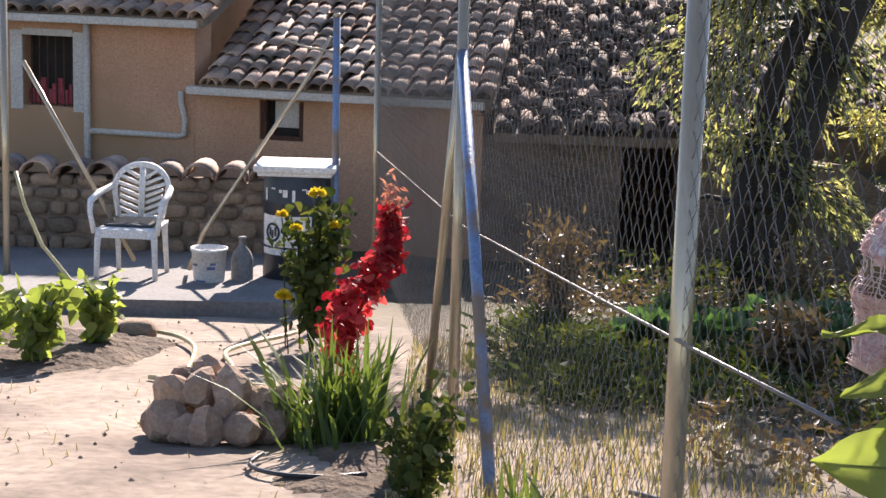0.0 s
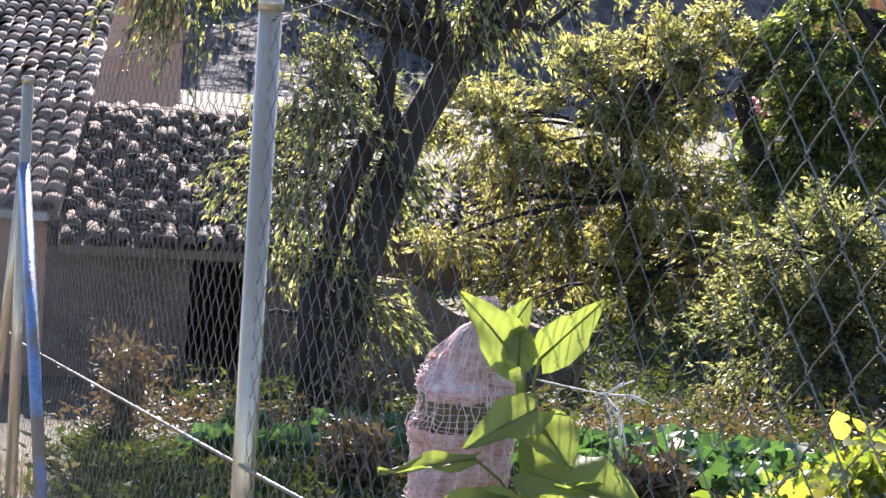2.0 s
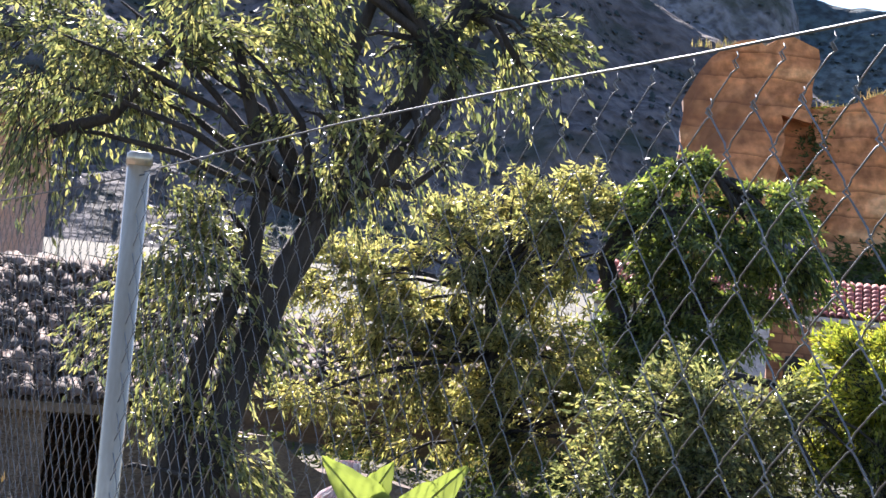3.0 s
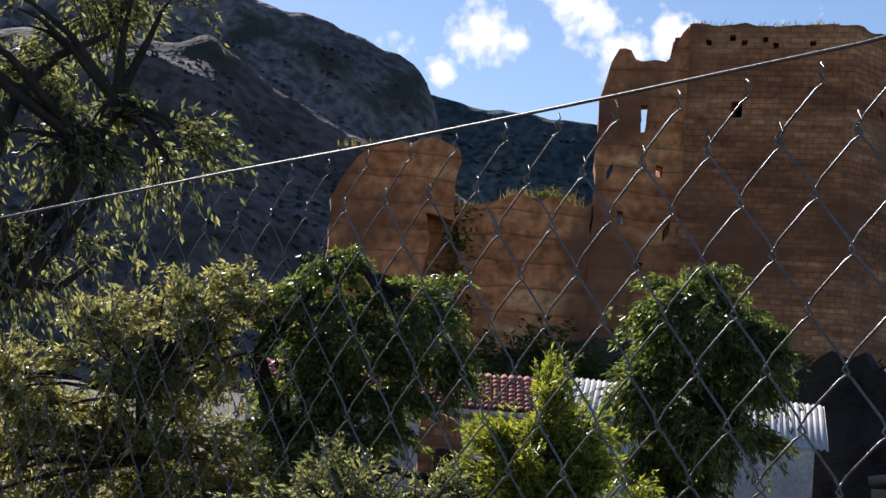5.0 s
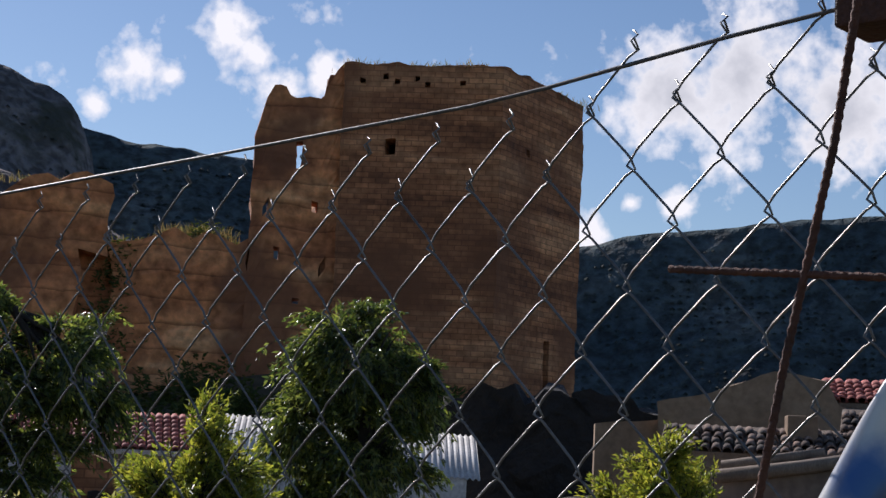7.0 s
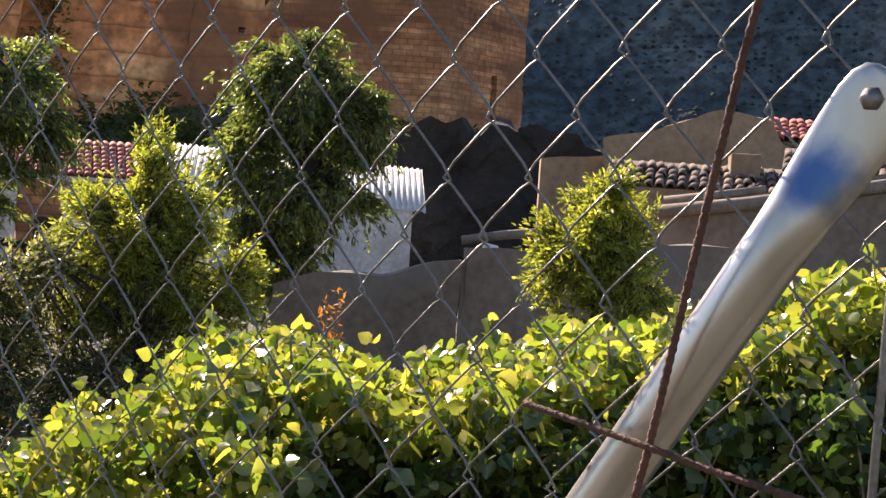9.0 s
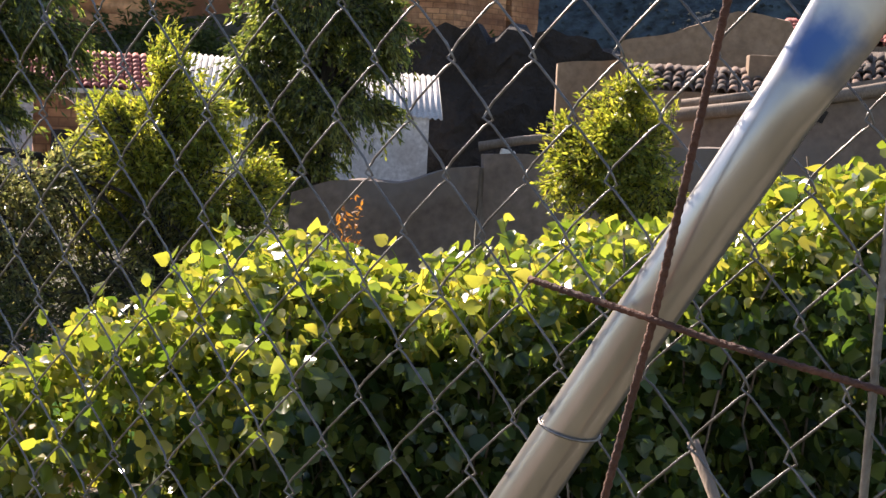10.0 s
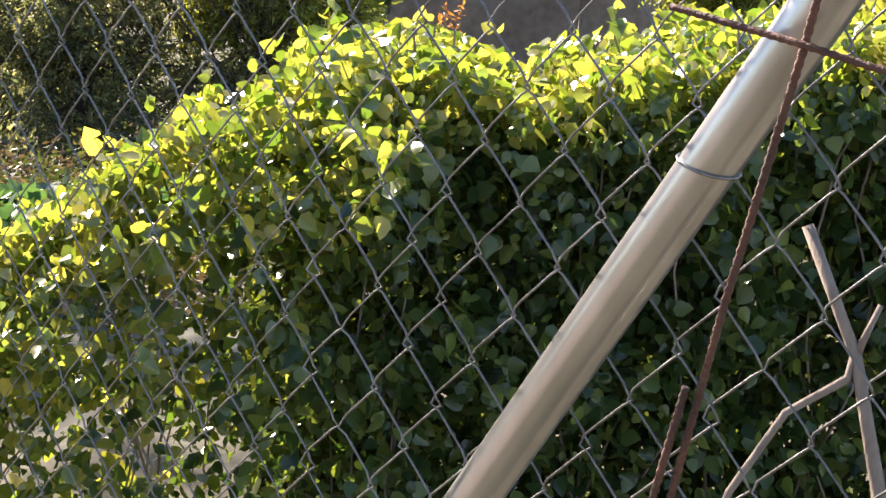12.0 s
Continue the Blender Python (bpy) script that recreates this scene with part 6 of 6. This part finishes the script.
def cabbage(at, size, seed):
    rng = np.random.default_rng(seed)
    root = thing("cabbage", "blue-green cabbage plant in a tended row", "cabbage", "cabbage row", at=(at[0], at[1], ground_z(*at)))
    n = 26
    a = np.arange(n) * 2.4
    ring = (np.arange(n) / n)
    d = np.stack([np.cos(a) * (0.25 + ring), np.sin(a) * (0.25 + ring), 1.1 - 0.9 * ring], 1)
    p = np.stack([np.cos(a) * 0.02, np.sin(a) * 0.02, 0.10 - 0.05 * ring], 1)
    child("leaves", leaves_mesh("leaves", p, d, size * (0.65 + 0.45 * ring), LEAF_CAB, rng, LEAF_WIDE, 0.0, 0.15), root)
    tube("stalk", [(0, 0, -0.03), (0, 0, 0.1)], 0.015, LEAF_CAB, root, 6)


for k in range(9):
    cabbage((1.15 + k * 0.36 + rnd.gauss(0, 0.04), 8.75 - k * 0.08 + rnd.gauss(0, 0.06)), 0.27 * rnd.uniform(0.85, 1.2), 300 + k)
for k in range(8):
    cabbage((1.5 + k * 0.42 + rnd.gauss(0, 0.05), 9.6 - k * 0.08 + rnd.gauss(0, 0.06)), 0.27 * rnd.uniform(0.8, 1.15), 320 + k)
DRYLEAF = foliage("dry_stalks", [(0.13, 0.085, 0.05), (0.21, 0.145, 0.088), (0.17, 0.125, 0.085)], 0.15)
herb("dry_bush", "dried brown bush of bean stalks", "bush", (0.72, 9.75), 0.68, 0.22, 900, 0.07, DRYLEAF, 401, LEAF_LONG, 0.2, 40, stem_mat=WOOD)
herb("straw_heap", "low heap of dry straw and weeds", "heap", (1.72, 7.55), 0.32, 0.17, 1200, 0.10, DRYLEAF, 402, LEAF_LONG, 0.3, 40, stem_mat=WOOD)
herb("straw_heap", "low heap of withered weeds", "heap", (3.1, 7.3), 0.28, 0.2, 900, 0.10, DRYLEAF, 403, LEAF_LONG, 0.3, 40, stem_mat=WOOD)
herb("dry_bush", "grey dried weed bush", "bush", (2.25, 10.2), 0.6, 0.25, 700, 0.07, DRYLEAF, 404, LEAF_LONG, 0.2, 30, stem_mat=WOOD)
herb("dry_shrub", "rusty orange dried shrub beside the yard wall", "bush", (9.4, 10.4), 1.65, 0.13, 300, 0.07, foliage("rust_leaves", [(0.30, 0.12, 0.04), (0.40, 0.19, 0.06)], 0.4), 405, LEAF_LONG, 0.2, 12, stem_mat=WOOD)


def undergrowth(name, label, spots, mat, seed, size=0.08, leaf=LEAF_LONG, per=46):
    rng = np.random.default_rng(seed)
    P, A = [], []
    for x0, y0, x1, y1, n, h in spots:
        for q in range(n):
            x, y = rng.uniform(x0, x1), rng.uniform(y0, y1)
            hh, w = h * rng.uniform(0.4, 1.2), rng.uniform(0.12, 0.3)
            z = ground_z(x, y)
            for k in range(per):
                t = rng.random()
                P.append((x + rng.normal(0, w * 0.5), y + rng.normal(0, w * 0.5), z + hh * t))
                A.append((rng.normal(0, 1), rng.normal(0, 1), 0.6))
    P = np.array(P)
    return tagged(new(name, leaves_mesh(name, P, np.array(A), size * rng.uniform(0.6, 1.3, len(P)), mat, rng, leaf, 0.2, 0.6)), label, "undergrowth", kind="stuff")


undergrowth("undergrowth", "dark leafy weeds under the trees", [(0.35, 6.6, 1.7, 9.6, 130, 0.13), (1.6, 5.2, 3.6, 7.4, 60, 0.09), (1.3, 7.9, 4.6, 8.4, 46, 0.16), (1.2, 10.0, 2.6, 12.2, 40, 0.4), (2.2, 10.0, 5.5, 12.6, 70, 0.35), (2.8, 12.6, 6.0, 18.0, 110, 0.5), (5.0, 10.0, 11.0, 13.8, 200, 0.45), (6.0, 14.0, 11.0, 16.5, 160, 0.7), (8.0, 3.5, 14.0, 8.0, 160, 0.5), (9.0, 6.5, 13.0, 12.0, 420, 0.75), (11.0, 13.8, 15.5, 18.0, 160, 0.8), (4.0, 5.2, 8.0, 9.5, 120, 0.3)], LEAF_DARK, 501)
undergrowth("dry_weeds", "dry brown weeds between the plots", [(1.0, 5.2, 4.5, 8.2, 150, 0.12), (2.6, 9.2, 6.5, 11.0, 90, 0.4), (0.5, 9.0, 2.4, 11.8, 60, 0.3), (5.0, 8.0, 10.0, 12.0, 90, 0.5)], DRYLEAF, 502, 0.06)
undergrowth("leafy_greens", "low green vegetable rows", [(3.4, 7.6, 5.5, 8.8, 60, 0.28), (4.5, 6.2, 7.0, 7.6, 60, 0.3), (1.9, 9.0, 4.5, 9.4, 30, 0.25)], LEAF_CAB, 503, 0.10, LEAF_WIDE, 26)
undergrowth("mound_scrub", "dark scrub on the castle mound", [(30.0, 36.0, 46.0, 44.0, 260, 1.3), (26.0, 40.0, 34.0, 49.0, 160, 1.2)], LEAF_DARK, 504, 0.3)

# shrubs rooted in the broken walls
rng = np.random.default_rng(95)
P, A = [], []
for x, y, z, r, n in ((34.3, 48.9, 8.6, 0.55, 260), (33.4, 49.7, 8.3, 0.35, 130), (31.9, 50.5, 7.9, 0.6, 260), (31.6, 50.4, 6.9, 0.6, 260), (31.3, 50.2, 5.6, 0.6, 220), (31.4, 50.1, 4.4, 0.7, 220), (35.0, 47.9, 8.0, 0.3, 90)):
    P += [(x + rng.normal(0, r * 0.6), y + rng.normal(0, r * 0.5), z + rng.normal(0, r * 0.45)) for q in range(n)]
    A += [(rng.normal(0, 1), rng.normal(0, 1), 0.5) for q in range(n)]
tagged(new("ruin_shrubs", leaves_mesh("ruin_shrubs", np.array(P), np.array(A), 0.24 * rng.uniform(0.6, 1.3, len(P)), LEAF_DARK, rng, LEAF_LONG, 0.2, 0.7)), "dark scrubby bushes rooted in the broken castle walls", "shrubs", kind="stuff")

# grass on the ruin's broken tops
rng = np.random.default_rng(91)
vs, fs = [], []
for x0, y0, x1, y1, z, n, h in ((33.2, 49.9, 35.2, 48.2, 8.5, 330, 0.55), (38.0, 45.3, 41.5, 41.3, 15.2, 420, 0.32), (41.5, 41.3, 48.0, 42.6, 15.1, 380, 0.3), (32.1, 50.9, 33.3, 49.8, 8.2, 100, 0.3), (27.6, 52.6, 31.0, 50.8, 10.2, 120, 0.25)):
    for q in range(n):
        t = rng.random()
        bx, by, o = x0 + (x1 - x0) * t + rng.normal(0, 0.25), y0 + (y1 - y0) * t + rng.normal(0, 0.25), len(vs)
        hh = h * rng.uniform(0.4, 1.2)
        dx, dy = rng.normal(0, 0.25, 2) * hh
        vs += [(bx - 0.02, by, z - 0.1), (bx + 0.02, by + 0.01, z - 0.1), (bx + dx * 0.5, by + dy * 0.5, z + hh * 0.6), (bx + dx, by + dy, z + hh)]
        fs += [(o, o + 1, o + 2), (o, o + 2, o + 3)]
tagged(new("ruin_grass", mesh_of("ruin_grass", vs, fs, GRASS)), "dry grass growing on the broken castle walls", "grass", kind="stuff")

# ---------- things at the fence ----------
# flattened tube brace, bolted at its upper end
strut = thing("fence_brace", "galvanised tube brace with a flattened bolted end", "brace")
top, foot = Vector((0.7025, 0.383, 1.666)), Vector((0.600, 1.365, 0.13))
ax = (foot - top).normalized()
side = Vector((-0.1045, 0.9945, 0)).cross(ax).normalized()
flat = ax.cross(side).normalized()
vs, fs = [], []
N = 20
keys = [(-0.004, 0.010, 0.0022), (-0.001, 0.016, 0.0022), (0.006, 0.0200, 0.0022), (0.016, 0.0215, 0.0022), (0.03, 0.0215, 0.0025), (0.05, 0.0208, 0.0040), (0.075, 0.0186, 0.009), (0.10, 0.0168, 0.0135), (0.16, 0.0161, 0.0161), (0.45, 0.0161, 0.0161), (0.9, 0.0161, 0.0161), ((foot - top).length + 0.25, 0.0161, 0.0161)]
for i, (d, w, t) in enumerate(keys):
    for k in range(N):
        a = 2 * math.pi * k / N
        vs.append(top + ax * d + flat * (w * math.cos(a)) + side * (t * math.sin(a)))
    if i:
        for k in range(N):
            a0, b0 = (i - 1) * N + k, (i - 1) * N + (k + 1) % N
            fs.append((a0, b0, b0 + N, a0 + N))
fs.append(tuple(range(N))[::-1])


def galv_with_paint():
    """Galvanised steel with a smear of blue paint near its upper end."""
    m, nt, out = nodes_of("brace_steel")
    b = nt.nodes.new("ShaderNodeBsdfPrincipled")
    geo = nt.nodes.new("ShaderNodeNewGeometry")
    gap = nt.nodes.new("ShaderNodeVectorMath")
    gap.operation = "DISTANCE"
    nt.links.new(geo.outputs["Position"], gap.inputs[0])
    gap.inputs[1].default_value = top + ax * 0.060
    add = nt.nodes.new("ShaderNodeMath")
    add.operation = "ADD"
    sc = nt.nodes.new("ShaderNodeMath")
    sc.operation = "MULTIPLY"
    nt.links.new(noise_at(nt, 45.0, 4.0), sc.inputs[0])
    sc.inputs[1].default_value = 0.022
    nt.links.new(gap.outputs["Value"], add.inputs[0])
    nt.links.new(sc.outputs[0], add.inputs[1])
    fac = ramp_of(nt, add.outputs[0], [(1, 1, 1), (0, 0, 0)], 0.022, 0.034)
    steel = ramp_of(nt, noise_at(nt, 25.0, 5.0, (1, 1, 0.3)), [(0.34, 0.325, 0.30), (0.50, 0.48, 0.45)])
    nt.links.new(mixed(nt, "MIX", fac, steel, (0.06, 0.12, 0.26)), b.inputs["Base Color"])
    b.inputs["Metallic"].default_value, b.inputs["Roughness"].default_value = 0.85, 0.30
    nt.links.new(b.outputs[0], out.inputs[0])
    return m


BRACE = galv_with_paint()
child("tube", mesh_of("tube", vs, fs, BRACE, True), strut)
bp = Vector((0.702, 0.391, 1.6575)) - side * 0.002
if side.x > 0:
    side = -side
tube("bolt", [bp, bp + side * 0.006, bp + side * 0.009], [0.0062, 0.0062, 0.004], WIRE, strut, 6, "hexagonal steel bolt head")
tube("washer", [bp, bp + side * 0.003], [0.0095, 0.0095], WIRE, strut, 16)
loop = []
c = top + ax * 0.315
for k in range(15):
    a = 2 * math.pi * k / 14
    loop.append(c + flat * (0.0171 * math.cos(a)) + side * (0.0171 * math.sin(a)) + ax * (0.006 * math.cos(a)))
tube("wire_tie", loop, 0.0009, WIRE, strut, 5, "thin twisted tie wire")


def rebar(name, label, pts, r, seed):
    """A ribbed, rusty reinforcing bar along points."""
    pts = [Vector(p) for p in pts]
    fine, rad = [], []
    for a, b in zip(pts, pts[1:]):
        n = max(2, int((b - a).length / 0.0028))
        for k in range(n):
            fine.append(a.lerp(b, k / n))
            rad.append(r * (1.16 if len(fine) % 2 else 0.9))
    fine.append(pts[-1])
    rad.append(r)
    vs, fs = tube_data(fine, rad, 7)
    return tagged(new(name, mesh_of(name, vs, fs, RUST, True)), label, "rebar")


rebar("reinforcing_bar", "rusty ribbed steel bar leaning upright by the fence", [(0.672, 0.398, 1.93), (0.670, 0.410, 1.848), (0.668, 0.420, 1.78), (0.666, 0.445, 1.671), (0.662, 0.482, 1.473), (0.659, 0.514, 1.336), (0.656, 0.536, 1.223), (0.648, 0.60, 0.9), (0.64, 0.75, -0.12)], 0.0022, 1)
rebar("reinforcing_bar", "short rusty ribbed bar tied beside the long one", [(0.652, 0.529, 1.288), (0.650, 0.544, 1.22), (0.645, 0.60, 0.95), (0.635, 0.72, -0.12)], 0.0022, 2)
rebar("reinforcing_bar", "rusty ribbed bar laid across through the mesh", [(0.655, 0.562, 1.486), (0.659, 0.482, 1.475), (0.666, 0.447, 1.468), (0.677, 0.353, 1.456), (0.69, 0.25, 1.44)], 0.0019, 3)
rebar("reinforcing_bar", "dark iron bar laid level across the fence", [(0.660, 0.514, 1.721), (0.671, 0.393, 1.713), (0.682, 0.27, 1.705)], 0.002, 4)
tube("tension_bar", [(0.7335, 0.389, 1.70), (0.732, 0.3915, 1.511), (0.7325, 0.394, 1.352), (0.733, 0.40, 0.9), (0.735, 0.41, -0.1)], 0.0024, WIRE, fence, 8, "slim steel tension bar")
bm = bmesh.new()
box(bm, -0.012, -0.06, -0.008, 0.03, 0.022, 0.03, 0.002, pose(0.727, 0.43, 1.862, 0, 0, 6))
part("bracket", bm, RUST, fence, "dark iron bracket at the fence top")
# dead sticks before the hedge
stick = thing("dead_branch", "bare forked dead branch leaning on the vines", "branch")
tube("stem", [(2.098, 1.465, 1.04), (2.110, 1.380, 0.882), (2.112, 1.362, 0.85), (2.089, 1.281, 0.656), (2.06, 1.2, 0.3), (2.02, 1.15, -0.08)], [0.010, 0.0095, 0.010, 0.012, 0.013, 0.015], WOOD, stick, 7)
tube("fork", [(2.112, 1.362, 0.85), (2.128, 1.355, 0.89), (2.145, 1.348, 0.93)], [0.008, 0.006, 0.005], WOOD, stick, 6)
tube("fork", [(2.112, 1.364, 0.852), (2.099, 1.364, 0.814), (2.034, 1.427, 0.753), (1.954, 1.462, 0.627), (1.9, 1.5, 0.4)], [0.008, 0.008, 0.007, 0.007, 0.006], WOOD, stick, 6)

# sunflower with its head wrapped in a net bag
flower = thing("sunflower", "sunflower plant with large green leaves by the fence", "sunflower", at=(0.55, 1.56, 0))


def big_leaf(base, tip, width, face, curl=0.15, stalk=None):
    """A heart-shaped leaf from base to tip, its upper side towards face."""
    o = Vector((0.55, 1.56, 0))
    base, tip = Vector(base), Vector(tip)
    d = tip - base
    ln = d.length
    d.normalize()
    nrm = (Vector(face) - Vector(face).dot(d) * d).normalized()
    sx = d.cross(nrm)
    vs, fs = [], []
    rows, cols = 10, 8
    for i in range(rows + 1):
        t = i / rows
        w = width * (math.sin(math.pi * min(1, (t * 0.93 + 0.05) ** 0.62)) ** 0.9) * (1 - 0.15 * t) + 0.001
        for k in range(cols + 1):
            s = (k / cols - 0.5) * 2
            back = -0.10 * ln * abs(s) if t < 0.12 else 0
            ripple = 0.06 * ln * math.sin(9 * t + 4 * s) * abs(s)
            vs.append(base + d * (ln * t + back) + sx * (s * w * 0.62 * (1 + 0.07 * math.sin(40 * t))) + nrm * (abs(s) ** 1.3 * width * 0.20 - curl * ln * t * t + ripple) - o)
    for i in range(rows):
        for k in range(cols):
            a = i * (cols + 1) + k
            fs.append((a, a + 1, a + cols + 2, a + cols + 1))
    leaf = child("leaf", mesh_of("leaf", vs, fs, LEAF_SUN, True), flower)
    tube("midrib", [base - o, base.lerp(tip, 0.5) - nrm * (curl * ln * 0.25) - o, tip - nrm * curl * ln - o], [0.0015, 0.0011, 0.0004], LEAF_TOP, leaf, 5)
    if stalk:
        s = Vector(stalk)
        tube("leafstalk", [s - o, s.lerp(base, 0.5) + Vector((0, 0, 0.006)) - o, base - o], 0.0017, LEAF_SUN, leaf, 5)


tube("stem", [(0.02, 0.02, -0.06), (0.0, 0.0, 0.6), (-0.008, 0.0, 1.12), (-0.010, 0.01, 1.23), (-0.016, 0.02, 1.285), (-0.02, 0.028, 1.32)], [0.014, 0.011, 0.0085, 0.008, 0.006, 0.004], LEAF_SUN, flower, 8)
big_leaf((0.522, 1.558, 1.340), (0.453, 1.548, 1.413), 0.044, (0.4, -0.8, -0.3), 0.12, (0.526, 1.552, 1.312))
big_leaf((0.513, 1.587, 1.367), (0.536, 1.585, 1.407), 0.024, (-0.2, -0.9, 0.2), 0.1)
big_leaf((0.516, 1.550, 1.340), (0.517, 1.557, 1.389), 0.028, (-0.4, -0.8, 0.3), 0.05)
big_leaf((0.540, 1.554, 1.348), (0.601, 1.542, 1.412), 0.038, (0.35, -0.8, 0.45), 0.06, (0.532, 1.549, 1.307))
big_leaf((0.531, 1.527, 1.301), (0.448, 1.483, 1.275), 0.040, (-0.1, -0.8, 0.6), 0.12, (0.529, 1.546, 1.284))
big_leaf((0.539, 1.531, 1.284), (0.562, 1.493, 1.248), 0.048, (0.1, -0.95, 0.25), 0.05, (0.532, 1.544, 1.279))
big_leaf((0.467, 1.515, 1.252), (0.364, 1.496, 1.238), 0.020, (-0.1, -0.45, 0.9), -0.05, (0.524, 1.526, 1.196))
big_leaf((0.529, 1.513, 1.237), (0.610, 1.416, 1.234), 0.066, (0.1, -0.7, 0.7), 0.08, (0.530, 1.531, 1.223))
big_leaf((0.495, 1.495, 1.205), (0.381, 1.442, 1.208), 0.042, (-0.1, -0.7, 0.7), 0.15, (0.525, 1.520, 1.174))
big_leaf((0.510, 1.500, 1.203), (0.450, 1.512, 1.221), 0.028, (-0.1, -0.85, 0.5), 0.1, (0.526, 1.521, 1.180))
big_leaf((0.533, 1.502, 1.197), (0.576, 1.454, 1.243), 0.036, (0.1, -0.85, 0.5), 0.1, (0.529, 1.518, 1.175))
big_leaf((0.537, 1.494, 1.176), (0.572, 1.412, 1.167), 0.060, (0.1, -0.75, 0.6), 0.2, (0.528, 1.512, 1.153))
big_leaf((0.505, 1.489, 1.160), (0.415, 1.436, 1.146), 0.060, (-0.2, -0.75, 0.6), 0.2, (0.526, 1.510, 1.142))
big_leaf((0.461, 1.438, 1.128), (0.347, 1.410, 1.146), 0.078, (-0.1, -0.9, 0.4), 0.1, (0.526, 1.496, 1.100))

DRYHEAD = surface("dry_seed_head", [(0.12, 0.085, 0.04), (0.21, 0.155, 0.075)], 40.0, 200.0, 0.9, 0.5)
NET = surface("pink_net", [(0.64, 0.27, 0.25), (0.82, 0.50, 0.46), (0.90, 0.74, 0.70)], 70.0, 420.0, 0.55, 0.9, depth=0.003, speck=(0.55, 1.3), stretch=(1, 1, 2.2))
STRAND = surface("net_strand", [(0.80, 0.56, 0.53), (0.90, 0.78, 0.75)], 60.0, 300.0, 0.6, 0.1)
bag = thing("net_bag", "pink net onion bag tied over a sunflower head", "bag", at=(0.492, 1.645, 1.165))


def bag_r(t):
    """Radius and lean of the bag at height share t."""
    return float(np.interp(t, [0, 0.05, 0.2, 0.38, 0.52, 0.58, 0.62, 0.68, 0.76, 0.84, 0.88, 0.94, 1.0], [0.034, 0.052, 0.057, 0.058, 0.057, 0.062, 0.056, 0.046, 0.036, 0.020, 0.012, 0.015, 0.009]))


def bag_at(t, a, out=0.0):
    r = bag_r(t) * 0.93 + out
    p = Vector((math.cos(a), math.sin(a), t * 4))
    r *= 1 + 0.2 * noise.noise(p * 1.6) + 0.26 * noise.noise(Vector((p.x * 5, p.y * 5, p.z * 1.5))) + 0.12 * noise.noise(Vector((p.x * 11, p.y * 11, p.z * 4))) * (1.8 if t > 0.62 else 1)
    lean = 0.02 * max(0, t - 0.6)
    return Vector((r * math.cos(a) + lean + (0.008 if t > 0.85 else 0), r * math.sin(a) * 0.9, t * 0.232))


vs, fs = [], []
NR, NA = 60, 64
for i in range(NR + 1):
    for k in range(NA):
        vs.append(bag_at(i / NR, 2 * math.pi * k / NA))
    if i and not 0.41 < i / NR < 0.545:
        for k in range(NA):
            a0, b0 = (i - 1) * NA + k, (i - 1) * NA + (k + 1) % NA
            fs.append((a0, b0, b0 + NA, a0 + NA))
child("cloth", mesh_of("cloth", vs, fs, NET, True), bag, "creased pink net cloth")
strands = []
for k in range(40):
    for sgn in (-1, 1):
        strands.append(tube_data([bag_at(t / 26, 2 * math.pi * k / 40 + sgn * 0.55 * t / 26 + 0.04 * math.sin(t * 1.3 + k), 0.0012) for t in range(27)], 0.0006, 3, False))
for j in range(40):
    strands.append(tube_data([bag_at(min(1, 0.02 + j / 41 + 0.006 * math.sin(k + j)), 2 * math.pi * k / 28, 0.0012) for k in range(29)], 0.00045, 3, False))
child("netting", mesh_of("netting", *joined(strands), STRAND, True), bag, "pale pink netting")
child("seed_head", mesh_of("seed_head", *lathe([(0.02, 0.075), (0.044, 0.085), (0.050, 0.097), (0.051, 0.112), (0.050, 0.127), (0.035, 0.14)]), DRYHEAD, True), bag, "dry seed head inside the net")
RAFFIA = surface("white_raffia", [(0.62, 0.60, 0.55), (0.74, 0.72, 0.67)], 40.0, 200.0, 0.7, 0.1)
tie = thing("raffia_tie", "white raffia bow tied to the sunflower stem", "tie", at=(0.61, 1.545, 1.31))
rnd = random.Random(5)
for k in range(11):
    e = Vector((rnd.uniform(0.005, 0.03), rnd.uniform(-0.02, 0.0), -rnd.uniform(0.035, 0.065))) if k < 6 else Vector((rnd.uniform(0.02, 0.06), 0.0, rnd.uniform(-0.01, 0.022)))
    tube("strand", [(-0.065 if k % 3 == 0 else 0, 0.03 if k % 3 == 0 else 0, 0.012 if k % 3 == 0 else 0), (0, 0, 0.004), e * 0.5 + Vector((0.006, 0, 0.006)), e], 0.0009, RAFFIA, tie, 4)
